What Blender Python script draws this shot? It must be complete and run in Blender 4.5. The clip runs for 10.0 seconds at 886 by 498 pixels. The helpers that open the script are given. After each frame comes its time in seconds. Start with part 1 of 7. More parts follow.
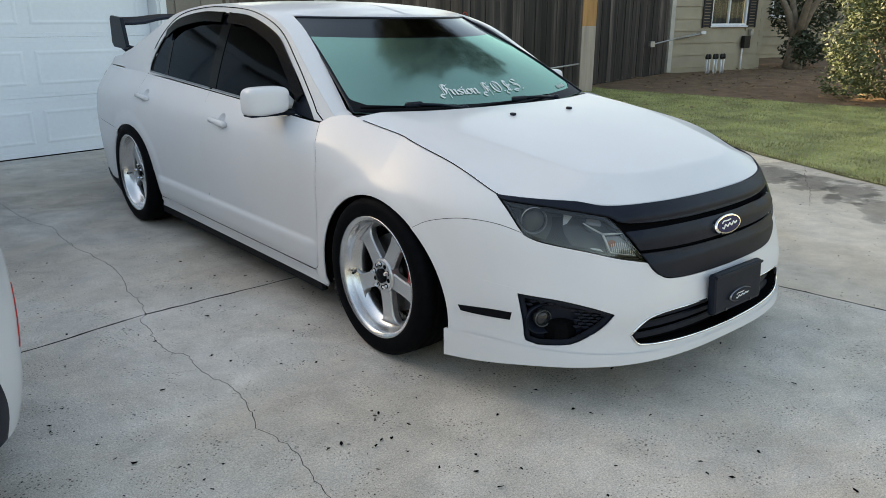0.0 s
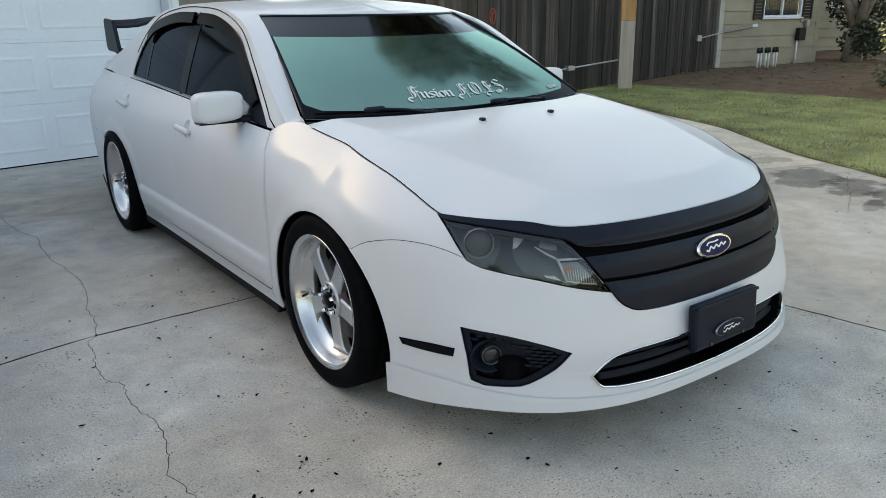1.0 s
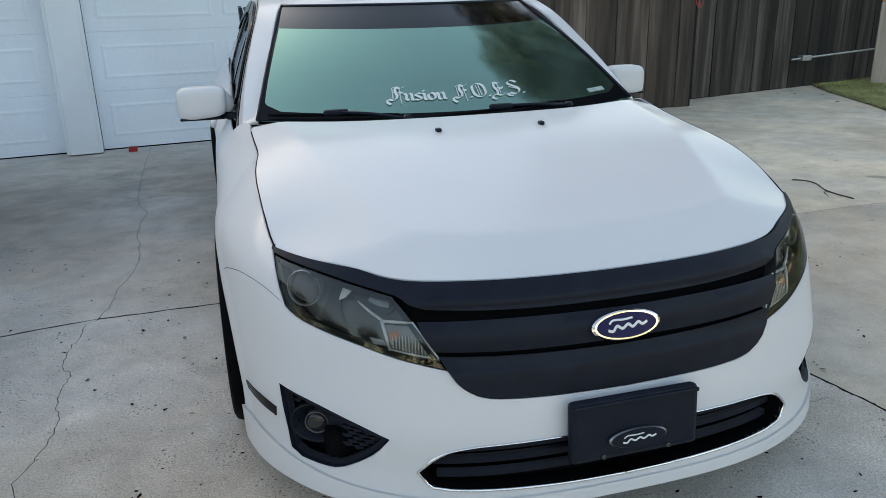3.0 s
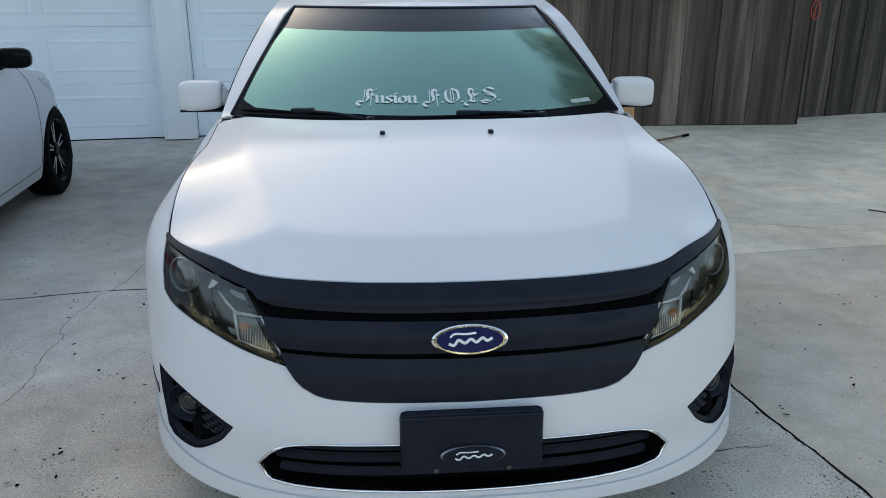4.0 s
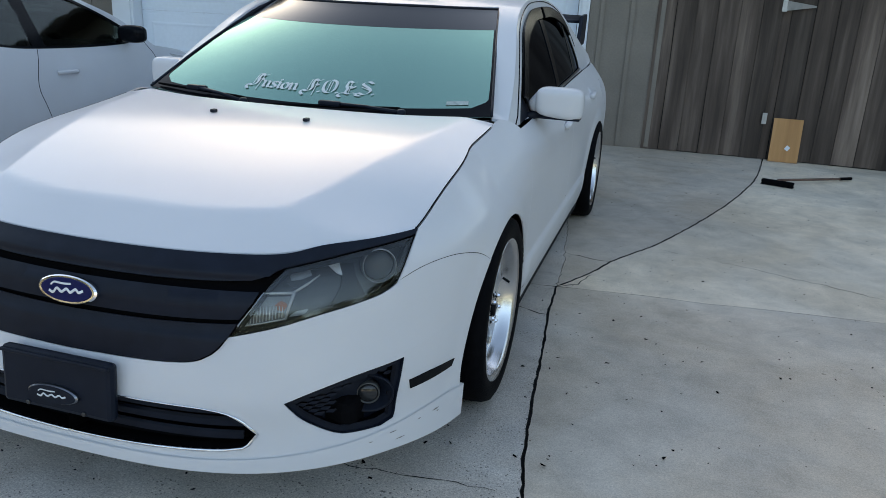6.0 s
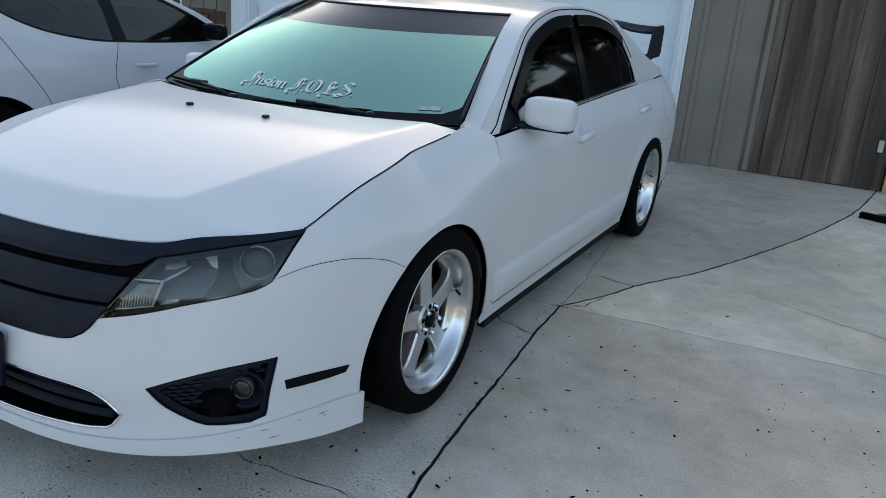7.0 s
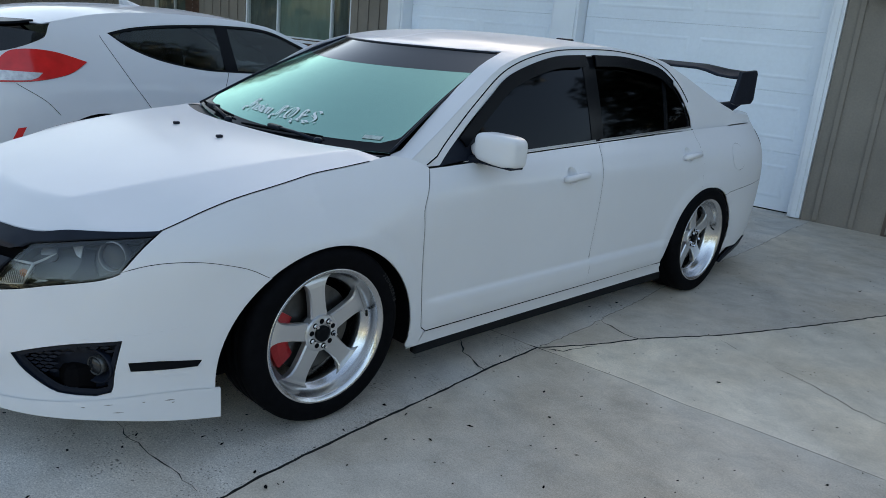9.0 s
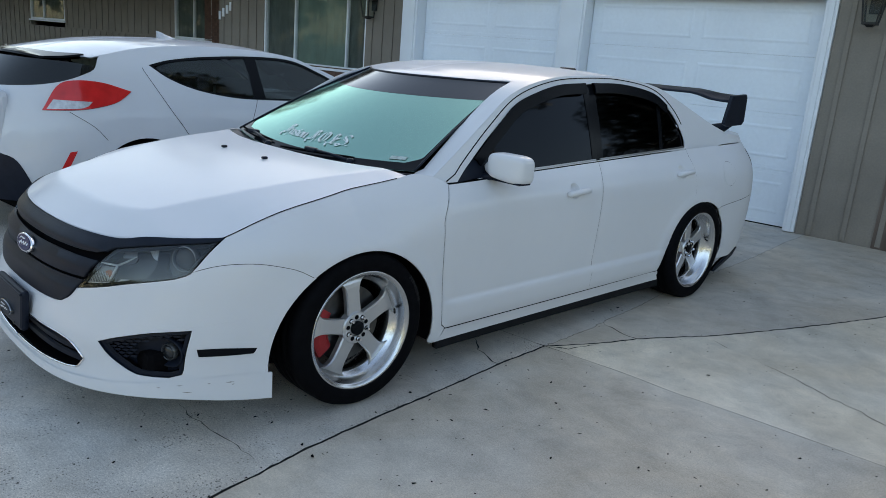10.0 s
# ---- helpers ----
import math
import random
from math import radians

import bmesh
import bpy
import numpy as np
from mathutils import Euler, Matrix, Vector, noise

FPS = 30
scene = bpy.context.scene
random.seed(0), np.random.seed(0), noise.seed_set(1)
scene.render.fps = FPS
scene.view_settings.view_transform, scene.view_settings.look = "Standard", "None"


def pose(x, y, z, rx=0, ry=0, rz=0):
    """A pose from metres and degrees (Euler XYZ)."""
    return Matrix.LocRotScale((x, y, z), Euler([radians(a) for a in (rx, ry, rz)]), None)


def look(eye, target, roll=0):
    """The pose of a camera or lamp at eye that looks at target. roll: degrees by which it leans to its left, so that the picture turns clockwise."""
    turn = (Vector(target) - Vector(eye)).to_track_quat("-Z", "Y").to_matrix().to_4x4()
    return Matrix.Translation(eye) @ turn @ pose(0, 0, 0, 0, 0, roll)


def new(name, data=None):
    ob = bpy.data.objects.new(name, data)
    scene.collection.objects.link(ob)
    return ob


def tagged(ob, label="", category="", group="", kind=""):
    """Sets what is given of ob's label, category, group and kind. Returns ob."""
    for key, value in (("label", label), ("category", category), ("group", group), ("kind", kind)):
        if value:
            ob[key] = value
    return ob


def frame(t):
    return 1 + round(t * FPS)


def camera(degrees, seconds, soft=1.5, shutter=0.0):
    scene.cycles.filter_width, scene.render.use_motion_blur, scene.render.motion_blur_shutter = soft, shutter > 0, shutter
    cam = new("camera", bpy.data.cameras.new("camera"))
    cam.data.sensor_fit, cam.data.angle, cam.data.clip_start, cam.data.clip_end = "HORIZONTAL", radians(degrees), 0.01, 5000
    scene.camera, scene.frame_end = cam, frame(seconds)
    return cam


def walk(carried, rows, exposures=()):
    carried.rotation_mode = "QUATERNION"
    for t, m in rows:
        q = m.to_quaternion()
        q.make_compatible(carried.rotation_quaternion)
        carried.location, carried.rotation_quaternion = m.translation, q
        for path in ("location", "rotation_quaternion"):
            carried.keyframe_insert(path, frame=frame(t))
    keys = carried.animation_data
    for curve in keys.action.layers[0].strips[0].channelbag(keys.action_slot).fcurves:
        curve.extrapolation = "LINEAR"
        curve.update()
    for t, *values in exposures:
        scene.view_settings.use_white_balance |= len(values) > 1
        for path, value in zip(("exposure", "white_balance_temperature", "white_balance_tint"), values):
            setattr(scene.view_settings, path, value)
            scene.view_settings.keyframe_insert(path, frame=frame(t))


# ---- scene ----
cam = camera(61.02, 10.0, soft=0.5)
WALK = [
    (0.0, -2.5405, -2.3573, 1.3363, -39.93, -17.32, -0.21),
    (0.5, -2.3110, -2.3746, 1.3307, -38.35, -17.33, 0.40),
    (1.0, -2.0441, -2.3298, 1.3219, -35.99, -17.43, 0.88),
    (1.5, -1.7677, -2.2471, 1.3328, -32.73, -17.74, 1.30),
    (2.0, -1.4421, -2.2896, 1.3270, -26.90, -18.11, 1.54),
    (3.5, -0.5367, -2.4864, 1.3360, -10.58, -18.30, 0.83),
    (4.0, -0.1998, -2.5436, 1.3350, -5.00, -18.09, -0.01),
    (4.5, 0.1792, -2.5513, 1.3432, 0.38, -17.84, -0.94),
    (5.0, 0.6020, -2.6020, 1.3496, 6.56, -17.54, -1.60),
    (5.5, 0.9908, -2.5070, 1.3209, 11.28, -17.81, -2.25),
    (6.0, 1.3751, -2.4001, 1.3196, 16.75, -17.86, -2.89),
    (7.5, 2.2503, -1.9209, 1.3571, 34.25, -17.97, -4.60),
    (8.0, 2.5049, -1.7576, 1.3682, 39.69, -17.78, -4.78),
    (8.5, 2.6688, -1.5631, 1.3957, 43.18, -17.43, -5.13),
    (9.0, 2.8984, -1.5142, 1.4056, 45.32, -16.31, -4.99),
    (9.5, 3.0388, -1.6155, 1.4295, 45.77, -15.38, -4.87),
    (10.0, 3.1565, -1.8339, 1.4517, 45.86, -14.74, -4.51),
]
walk(cam, [(t, pose(x, y, z, 90 + pitch, roll, yaw)) for t, x, y, z, yaw, pitch, roll in WALK],
     exposures=[(0.0, 1.77, 9650, 10), (2.0, 1.71, 9350, 10), (3.5, 1.60, 8800, 10), (4.5, 1.51, 8150, 10), (6.0, 1.46, 7850, 10), (8.0, 1.41, 7900, 10), (10.0, 1.51, 7900, 10)])

# ---- light: a low sun behind the house, the driveway in its shade under a clear hazy sky ----
SUN_AZ, SUN_EL = -27.0, 21.3
world = bpy.data.worlds.new("sky")
scene.world = world
world.use_nodes = True
wn, wl = world.node_tree.nodes, world.node_tree.links
sky = wn.new("ShaderNodeTexSky")
sky.sky_type = "NISHITA"
sky.sun_disc = False
sky.sun_elevation, sky.sun_rotation = radians(SUN_EL), radians(SUN_AZ)
sky.air_density, sky.dust_density = 1.0, 1.0
wl.new(sky.outputs["Color"], wn["Background"].inputs["Color"])
wn["Background"].inputs["Strength"].default_value = 0.15
sun = new("sun", bpy.data.lights.new("sun", "SUN"))
sun.data.energy, sun.data.angle, sun.data.color = 4.2, radians(0.6), (1.0, 0.91, 0.78)
sun.matrix_world = look((30 * math.sin(radians(SUN_AZ)), 30 * math.cos(radians(SUN_AZ)), 30 * math.tan(radians(SUN_EL))), (0, 0, 0))

# ---- materials ----
def material(name, base, rough=0.5, metal=0.0, var=0.0, scale=8.0, bump=0.0, bump_scale=60.0, coat=0.0, coat_rough=0.07, spec=0.5, tint=None, fine=0.0, ior=1.5):
    """A principled surface whose colour drifts by var at two scales and whose relief is a fine noise."""
    m = bpy.data.materials.new(name)
    m.use_nodes = True
    nt = m.node_tree
    b = nt.nodes["Principled BSDF"]
    b.inputs["Base Color"].default_value = (*base, 1)
    b.inputs["Roughness"].default_value = rough
    b.inputs["Metallic"].default_value = metal
    b.inputs["IOR"].default_value = ior
    b.inputs["Coat Weight"].default_value = coat
    b.inputs["Coat Roughness"].default_value = coat_rough
    b.inputs["Specular IOR Level"].default_value = spec
    geo = nt.nodes.new("ShaderNodeTexCoord")
    if var > 0:
        a = nt.nodes.new("ShaderNodeTexNoise")
        a.inputs["Scale"].default_value, a.inputs["Detail"].default_value = scale, 6
        nt.links.new(geo.outputs["Object"], a.inputs["Vector"])
        ramp = nt.nodes.new("ShaderNodeValToRGB")
        lo = [c * (1 - var) for c in base]
        hi = tint or [min(1, c * (1 + var)) for c in base]
        ramp.color_ramp.elements[0].color, ramp.color_ramp.elements[0].position = (*lo, 1), 0.3
        ramp.color_ramp.elements[1].color, ramp.color_ramp.elements[1].position = (*hi, 1), 0.7
        nt.links.new(a.outputs["Fac"], ramp.inputs["Fac"])
        out = ramp.outputs["Color"]
        if fine > 0:
            f = nt.nodes.new("ShaderNodeTexNoise")
            f.inputs["Scale"].default_value, f.inputs["Detail"].default_value = scale * 22, 3
            nt.links.new(geo.outputs["Object"], f.inputs["Vector"])
            mul = nt.nodes.new("ShaderNodeMapRange")
            mul.inputs["From Min"].default_value, mul.inputs["From Max"].default_value = 0.3, 0.7
            mul.inputs["To Min"].default_value, mul.inputs["To Max"].default_value = 1 - fine, 1 + fine
            nt.links.new(f.outputs["Fac"], mul.inputs["Value"])
            mix = nt.nodes.new("ShaderNodeMix")
            mix.data_type, mix.blend_type = "RGBA", "MULTIPLY"
            mix.inputs["Factor"].default_value = 1
            nt.links.new(out, mix.inputs["A"])
            nt.links.new(mul.outputs["Result"], mix.inputs["B"])
            out = mix.outputs["Result"]
        nt.links.new(out, b.inputs["Base Color"])
    if bump > 0:
        n = nt.nodes.new("ShaderNodeTexNoise")
        n.inputs["Scale"].default_value, n.inputs["Detail"].default_value = bump_scale, 4
        nt.links.new(geo.outputs["Object"], n.inputs["Vector"])
        bp = nt.nodes.new("ShaderNodeBump")
        bp.inputs["Strength"].default_value, bp.inputs["Distance"].default_value = bump, 0.01
        nt.links.new(n.outputs["Fac"], bp.inputs["Height"])
        nt.links.new(bp.outputs["Normal"], b.inputs["Normal"])
    return m


def glass(name, tint, gloss_tint, clear, rough=0.0, base_gloss=0.06):
    """A thin pane: it lets `clear` of the light through, tinted, and mirrors the rest by the angle."""
    m = bpy.data.materials.new(name)
    m.use_nodes = True
    nt = m.node_tree
    nt.nodes.clear()
    out = nt.nodes.new("ShaderNodeOutputMaterial")
    thru = nt.nodes.new("ShaderNodeBsdfTransparent")
    thru.inputs["Color"].default_value = (*[c * clear for c in tint], 1)
    gl = nt.nodes.new("ShaderNodeBsdfGlossy")
    gl.inputs["Color"].default_value = (*gloss_tint, 1)
    gl.inputs["Roughness"].default_value = rough
    lw = nt.nodes.new("ShaderNodeLayerWeight")
    lw.inputs["Blend"].default_value = 0.5
    fr = nt.nodes.new("ShaderNodeMath")
    fr.operation = "POWER"
    fr.inputs[1].default_value = 5.0
    nt.links.new(lw.outputs["Facing"], fr.inputs[0])
    rng = nt.nodes.new("ShaderNodeMapRange")
    rng.inputs["To Min"].default_value, rng.inputs["To Max"].default_value = base_gloss, 1.0
    nt.links.new(fr.outputs["Value"], rng.inputs["Value"])
    mix = nt.nodes.new("ShaderNodeMixShader")
    nt.links.new(rng.outputs["Result"], mix.inputs["Fac"])
    nt.links.new(thru.outputs["BSDF"], mix.inputs[1])
    nt.links.new(gl.outputs["BSDF"], mix.inputs[2])
    nt.links.new(mix.outputs["Shader"], out.inputs["Surface"])
    return m


def film_glass(name):
    """A windshield under a hazy blue-green mirror film."""
    m = glass(name, (0.30, 0.50, 0.46), (0.545, 0.94, 0.80), 0.4, 0.10, 0.40)
    nt = m.node_tree
    out = next(n for n in nt.nodes if n.type == "OUTPUT_MATERIAL")
    old = out.inputs["Surface"].links[0].from_socket
    haze = nt.nodes.new("ShaderNodeBsdfDiffuse")
    haze.inputs["Color"].default_value = (0.30, 0.52, 0.46, 1)
    tc = nt.nodes.new("ShaderNodeTexCoord")
    n = nt.nodes.new("ShaderNodeTexNoise")
    n.inputs["Scale"].default_value, n.inputs["Detail"].default_value, n.inputs["Distortion"].default_value = 2.2, 5, 1.2
    nt.links.new(tc.outputs["Object"], n.inputs["Vector"])
    r = nt.nodes.new("ShaderNodeMapRange")
    r.inputs["From Min"].default_value, r.inputs["From Max"].default_value = 0.3, 0.7
    r.inputs["To Min"].default_value, r.inputs["To Max"].default_value = 0.01, 0.15
    nt.links.new(n.outputs["Fac"], r.inputs["Value"])
    mix = nt.nodes.new("ShaderNodeMixShader")
    nt.links.new(r.outputs["Result"], mix.inputs["Fac"])
    nt.links.new(old, mix.inputs[1])
    nt.links.new(haze.outputs["BSDF"], mix.inputs[2])
    nt.links.new(mix.outputs["Shader"], out.inputs["Surface"])
    return m


def concrete(name, warm, cool, pitted, coarse):
    """Old broom-finished concrete: broad stains, blotches, sand grain and small dark pits."""
    m = bpy.data.materials.new(name)
    m.use_nodes = True
    nt = m.node_tree
    b = nt.nodes["Principled BSDF"]
    b.inputs["Roughness"].default_value = 0.82
    b.inputs["Specular IOR Level"].default_value = 0.35
    tc = nt.nodes.new("ShaderNodeTexCoord")

    def noise_tex(scale, detail, rough=0.55, warp=0.0):
        n = nt.nodes.new("ShaderNodeTexNoise")
        for key, v in (("Scale", scale), ("Detail", detail), ("Roughness", rough), ("Distortion", warp)):
            n.inputs[key].default_value = v
        nt.links.new(tc.outputs["Object"], n.inputs["Vector"])
        return n.outputs["Fac"]

    def span(value, a, b2, lo, hi):
        r = nt.nodes.new("ShaderNodeMapRange")
        for key, v in (("From Min", a), ("From Max", b2), ("To Min", lo), ("To Max", hi)):
            r.inputs[key].default_value = v
        nt.links.new(value, r.inputs["Value"])
        return r.outputs["Result"]

    def times(a, c):
        k = nt.nodes.new("ShaderNodeMath")
        k.operation = "MULTIPLY"
        nt.links.new(a, k.inputs[0])
        nt.links.new(c, k.inputs[1])
        return k.outputs["Value"]

    broad = span(noise_tex(0.6, 6, 0.55, 0.3), 0.36, 0.64, 0.79, 1.10)
    blotch = span(noise_tex(4.2, 9, 0.74, 0.25), 0.34, 0.66, 0.80, 1.14)
    grain = span(noise_tex(95, 4, 0.7), 0.3, 0.7, 1 - 0.26 * coarse, 1 + 0.20 * coarse)
    sand = span(noise_tex(190, 3, 0.7), 0.3, 0.7, 1 - 0.34 * coarse, 1 + 0.30 * coarse)
    spots = nt.nodes.new("ShaderNodeTexVoronoi")
    spots.voronoi_dimensions = "2D"
    spots.inputs["Scale"].default_value = 52
    nt.links.new(tc.outputs["Object"], spots.inputs["Vector"])
    gate = span(noise_tex(5, 6, 0.85), 0.46, 0.68, 0.0, pitted)
    pit = nt.nodes.new("ShaderNodeMath")
    pit.operation = "GREATER_THAN"
    nt.links.new(spots.outputs["Distance"], pit.inputs[0])
    nt.links.new(gate, pit.inputs[1])
    pits = span(pit.outputs["Value"], 0, 1, 0.34, 1.0)
    tone = times(times(times(broad, blotch), times(grain, sand)), pits)
    # old damp and oil stains
    for x, y, size, dark in ((1.57, 1.07, 0.13, 0.74), (5.3, 3.6, 0.5, 0.78), (1.7, 3.3, 0.7, 0.85), (-0.9, 4.2, 1.2, 0.82), (-2.0, 3.7, 0.9, 0.80), (-0.6, 1.6, 0.6, 0.82)):
        d = nt.nodes.new("ShaderNodeVectorMath")
        d.operation = "DISTANCE"
        d.inputs[1].default_value = (x, y, 0)
        nt.links.new(tc.outputs["Object"], d.inputs[0])
        wob = nt.nodes.new("ShaderNodeMath")
        wob.operation = "MULTIPLY_ADD"
        nt.links.new(noise_tex(3.4, 7, 0.7, 0.5), wob.inputs[0])
        wob.inputs[1].default_value = -2.2 * size
        nt.links.new(d.outputs["Value"], wob.inputs[2])
        tone = times(tone, span(wob.outputs["Value"], -0.75 * size, -0.1 * size, dark, 1.0))
    # water still drying: long patches with a clear ragged edge
    for x, y, turn, length, width, dark in ((3.86, .78, 20, .40, .25, .50), (3.82, .40, 25, .36, .20, .48), (3.72, .06, 25, .42, .18, .50), (3.36, .03, 20, .24, .06, .62), (3.3, -.30, 25, .40, .12, .58),
                                            (4.28, 1.42, -15, .26, .13, .66), (4.10, 1.80, -35, .26, .10, .58), (3.78, 1.95, -40, .10, .045, .58), (3.62, 1.02, 10, .30, .08, .80)):
        mp = nt.nodes.new("ShaderNodeMapping")
        mp.vector_type = "TEXTURE"
        mp.inputs["Location"].default_value = (x, y, 0)
        mp.inputs["Rotation"].default_value = (0, 0, radians(turn))
        mp.inputs["Scale"].default_value = (length, width, 1)
        nt.links.new(tc.outputs["Object"], mp.inputs["Vector"])
        r = nt.nodes.new("ShaderNodeVectorMath")
        r.operation = "LENGTH"
        nt.links.new(mp.outputs["Vector"], r.inputs[0])
        wob = nt.nodes.new("ShaderNodeMath")
        wob.operation = "MULTIPLY_ADD"
        nt.links.new(noise_tex(5.5, 5, 0.6, 0.4), wob.inputs[0])
        wob.inputs[1].default_value = -2.6
        nt.links.new(r.outputs["Value"], wob.inputs[2])
        tone = times(tone, span(wob.outputs["Value"], -.46, -.18, dark, 1.0))
    mix = nt.nodes.new("ShaderNodeMix")
    mix.data_type, mix.blend_type = "RGBA", "MULTIPLY"
    mix.inputs["Factor"].default_value = 1
    hue = nt.nodes.new("ShaderNodeMix")
    hue.data_type = "RGBA"
    hue.inputs["A"].default_value, hue.inputs["B"].default_value = (*warm, 1), (*cool, 1)
    nt.links.new(span(noise_tex(1.1, 5, 0.6, 0.6), 0.38, 0.62, 0, 1), hue.inputs["Factor"])
    nt.links.new(hue.outputs["Result"], mix.inputs["A"])
    nt.links.new(tone, mix.inputs["B"])
    nt.links.new(mix.outputs["Result"], b.inputs["Base Color"])
    bp = nt.nodes.new("ShaderNodeBump")
    bp.inputs["Strength"].default_value, bp.inputs["Distance"].default_value = 0.22, 0.006
    nt.links.new(times(grain, pits), bp.inputs["Height"])
    nt.links.new(bp.outputs["Normal"], b.inputs["Normal"])
    return m


PAINT = material("pearl_white_paint", (0.665, 0.675, 0.705), 0.42, 0.0, 0.02, 3, coat=0.42, coat_rough=0.13, spec=0.1)
PAINT_COOL = material("white_paint", (0.575, 0.60, 0.64), 0.40, 0.0, 0.02, 3, coat=0.7, spec=0.1)
BLACK_PLASTIC = material("satin_black_plastic", (0.009, 0.013, 0.023), 0.42, 0, 0.15, 20, 0.05, 300, spec=0.5, ior=1.25)
SKIRT_BLACK = material("matt_black_skirt", (0.007, 0.008, 0.010), 0.7, 0, 0.2, 20, spec=0.15)
MATT_BLACK = material("black_void", (0.006, 0.006, 0.007), 0.9, spec=0.1, ior=1.1)
GLOSS_BLACK = material("gloss_black", (0.006, 0.007, 0.009), 0.12, spec=0.5, ior=1.14)
VISOR = material("smoked_black_acrylic", (0.004, 0.005, 0.007), 0.22, spec=0.5, ior=1.16)
RUBBER = material("tyre_rubber", (0.0045, 0.0048, 0.006), 0.6, 0, 0.2, 30, 0.15, 200, spec=0.12, ior=1.2)
TYRE_GREY = material("raised_tyre_letter", (0.03, 0.03, 0.032), 0.6, spec=0.2)
CHROME = material("chrome", (0.85, 0.86, 0.88), 0.07, 1.0)
BELT_TRIM = material("satin_bright_trim", (0.26, 0.27, 0.29), 0.28, 1.0)
ALLOY = material("polished_alloy", (0.66, 0.665, 0.68), 0.26, 1.0, 0.06, 6, 0.02, 200)
ALLOY_FACE = material("machined_silver_alloy", (0.62, 0.63, 0.65), 0.36, 0.85, 0.04, 10)
STEEL = material("brake_steel", (0.10, 0.10, 0.10), 0.4, 1.0, 0.2, 30)
RED_PAINT = material("red_caliper_paint", (0.36, 0.015, 0.02), 0.35, 0, 0.15, 20)
BLUE_OVAL = material("dark_blue_enamel", (0.006, 0.012, 0.075), 0.2, spec=0.2)
WHITE_VINYL = material("white_vinyl", (0.66, 0.70, 0.70), 0.5, 0, 0.04, 20)
LAMP_DARK = material("smoked_lamp_housing", (0.085, 0.09, 0.094), 0.28, 0.5, 0.12, 14)
STICKER = material("faded_sticker", (0.36, 0.44, 0.42), 0.5, 0, 0.25, 60)
LAMP_RING = material("dull_lamp_ring", (0.33, 0.35, 0.38), 0.3, 0.6)
PROJECTOR = material("grey_projector_glass", (0.07, 0.075, 0.08), 0.12, 0, 0.2, 20)
FOG_GLASS = material("dark_fog_glass", (0.022, 0.024, 0.027), 0.12)
LAMP_BLACK = material("black_lamp_mask", (0.012, 0.013, 0.015), 0.35, spec=0.3)
LAMP_SILVER = material("lamp_reflector", (0.74, 0.78, 0.83), 0.3, 0.35, 0.1, 40)
LAMP_GREY = material("grey_lamp_reflector", (0.25, 0.26, 0.27), 0.3, 0.4, 0.15, 30)
AMBER = material("amber_bulb", (0.40, 0.14, 0.06), 0.35, 0, 0.15, 30)
LENS = glass("clear_lens", (0.9, 0.9, 0.88), (0.5, 0.54, 0.58), 0.95, 0.03, 0.055)
WINDSHIELD = film_glass("teal_film_glass")
SUN_STRIP = glass("black_film_glass", (0.10, 0.11, 0.12), (0.8, 0.85, 0.9), 0.25, 0.10, 0.06)
TINT = glass("dark_tinted_glass", (0.04, 0.04, 0.045), (0.34, 0.39, 0.46), 0.5, 0.05, 0.03)
HATCH_GLASS = glass("grey_car_glass", (0.62, 0.68, 0.66), (0.70, 0.75, 0.75), 0.75, 0.04, 0.04)
REAR_GLASS = material("dark_rear_glass", (0.012, 0.014, 0.015), 0.04)
CABIN = material("dark_cabin_trim", (0.02, 0.021, 0.022), 0.8, 0, 0.3, 12)

# ---- mesh tools ----
def mesh_object(name, data, mat, parent=None, label=""):
    ob = new(name, data)
    if mat is not None and not data.materials:
        data.materials.append(mat)
    if parent is not None:
        ob.parent = parent
    if label:
        ob["label"] = label
    return ob


def part(name, bm, mat, parent, label="", smooth=False):
    """One bmesh as one mesh object under a thing or a part."""
    data = bpy.data.meshes.new(name)
    bmesh.ops.recalc_face_normals(bm, faces=bm.faces)
    bm.to_mesh(data)
    bm.free()
    if smooth:
        data.shade_smooth()
    return mesh_object(name, data, mat, parent, label)


def thing(name, label, category, group="", place=None):
    ob = new(name)
    if place is not None:
        ob.matrix_world = place
    return tagged(ob, label, category, group)


def add_box(bm, lo, hi, bevel=0.0, turn=None):
    """A box with softened edges inside bm."""
    m = Matrix.Translation([(a + b) / 2 for a, b in zip(lo, hi)]) @ Matrix.Diagonal([b - a for a, b in zip(lo, hi)] + [1])
    if turn is not None:
        m = turn @ m
    made = bmesh.ops.create_cube(bm, size=1, matrix=m)
    if bevel > 0:
        edges = list({e for v in made["verts"] for e in v.link_edges})
        bmesh.ops.bevel(bm, geom=edges, offset=bevel, segments=2, affect="EDGES", profile=0.5)
    return bm


def box(lo, hi, bevel=0.0, turn=None):
    return add_box(bmesh.new(), lo, hi, bevel, turn)


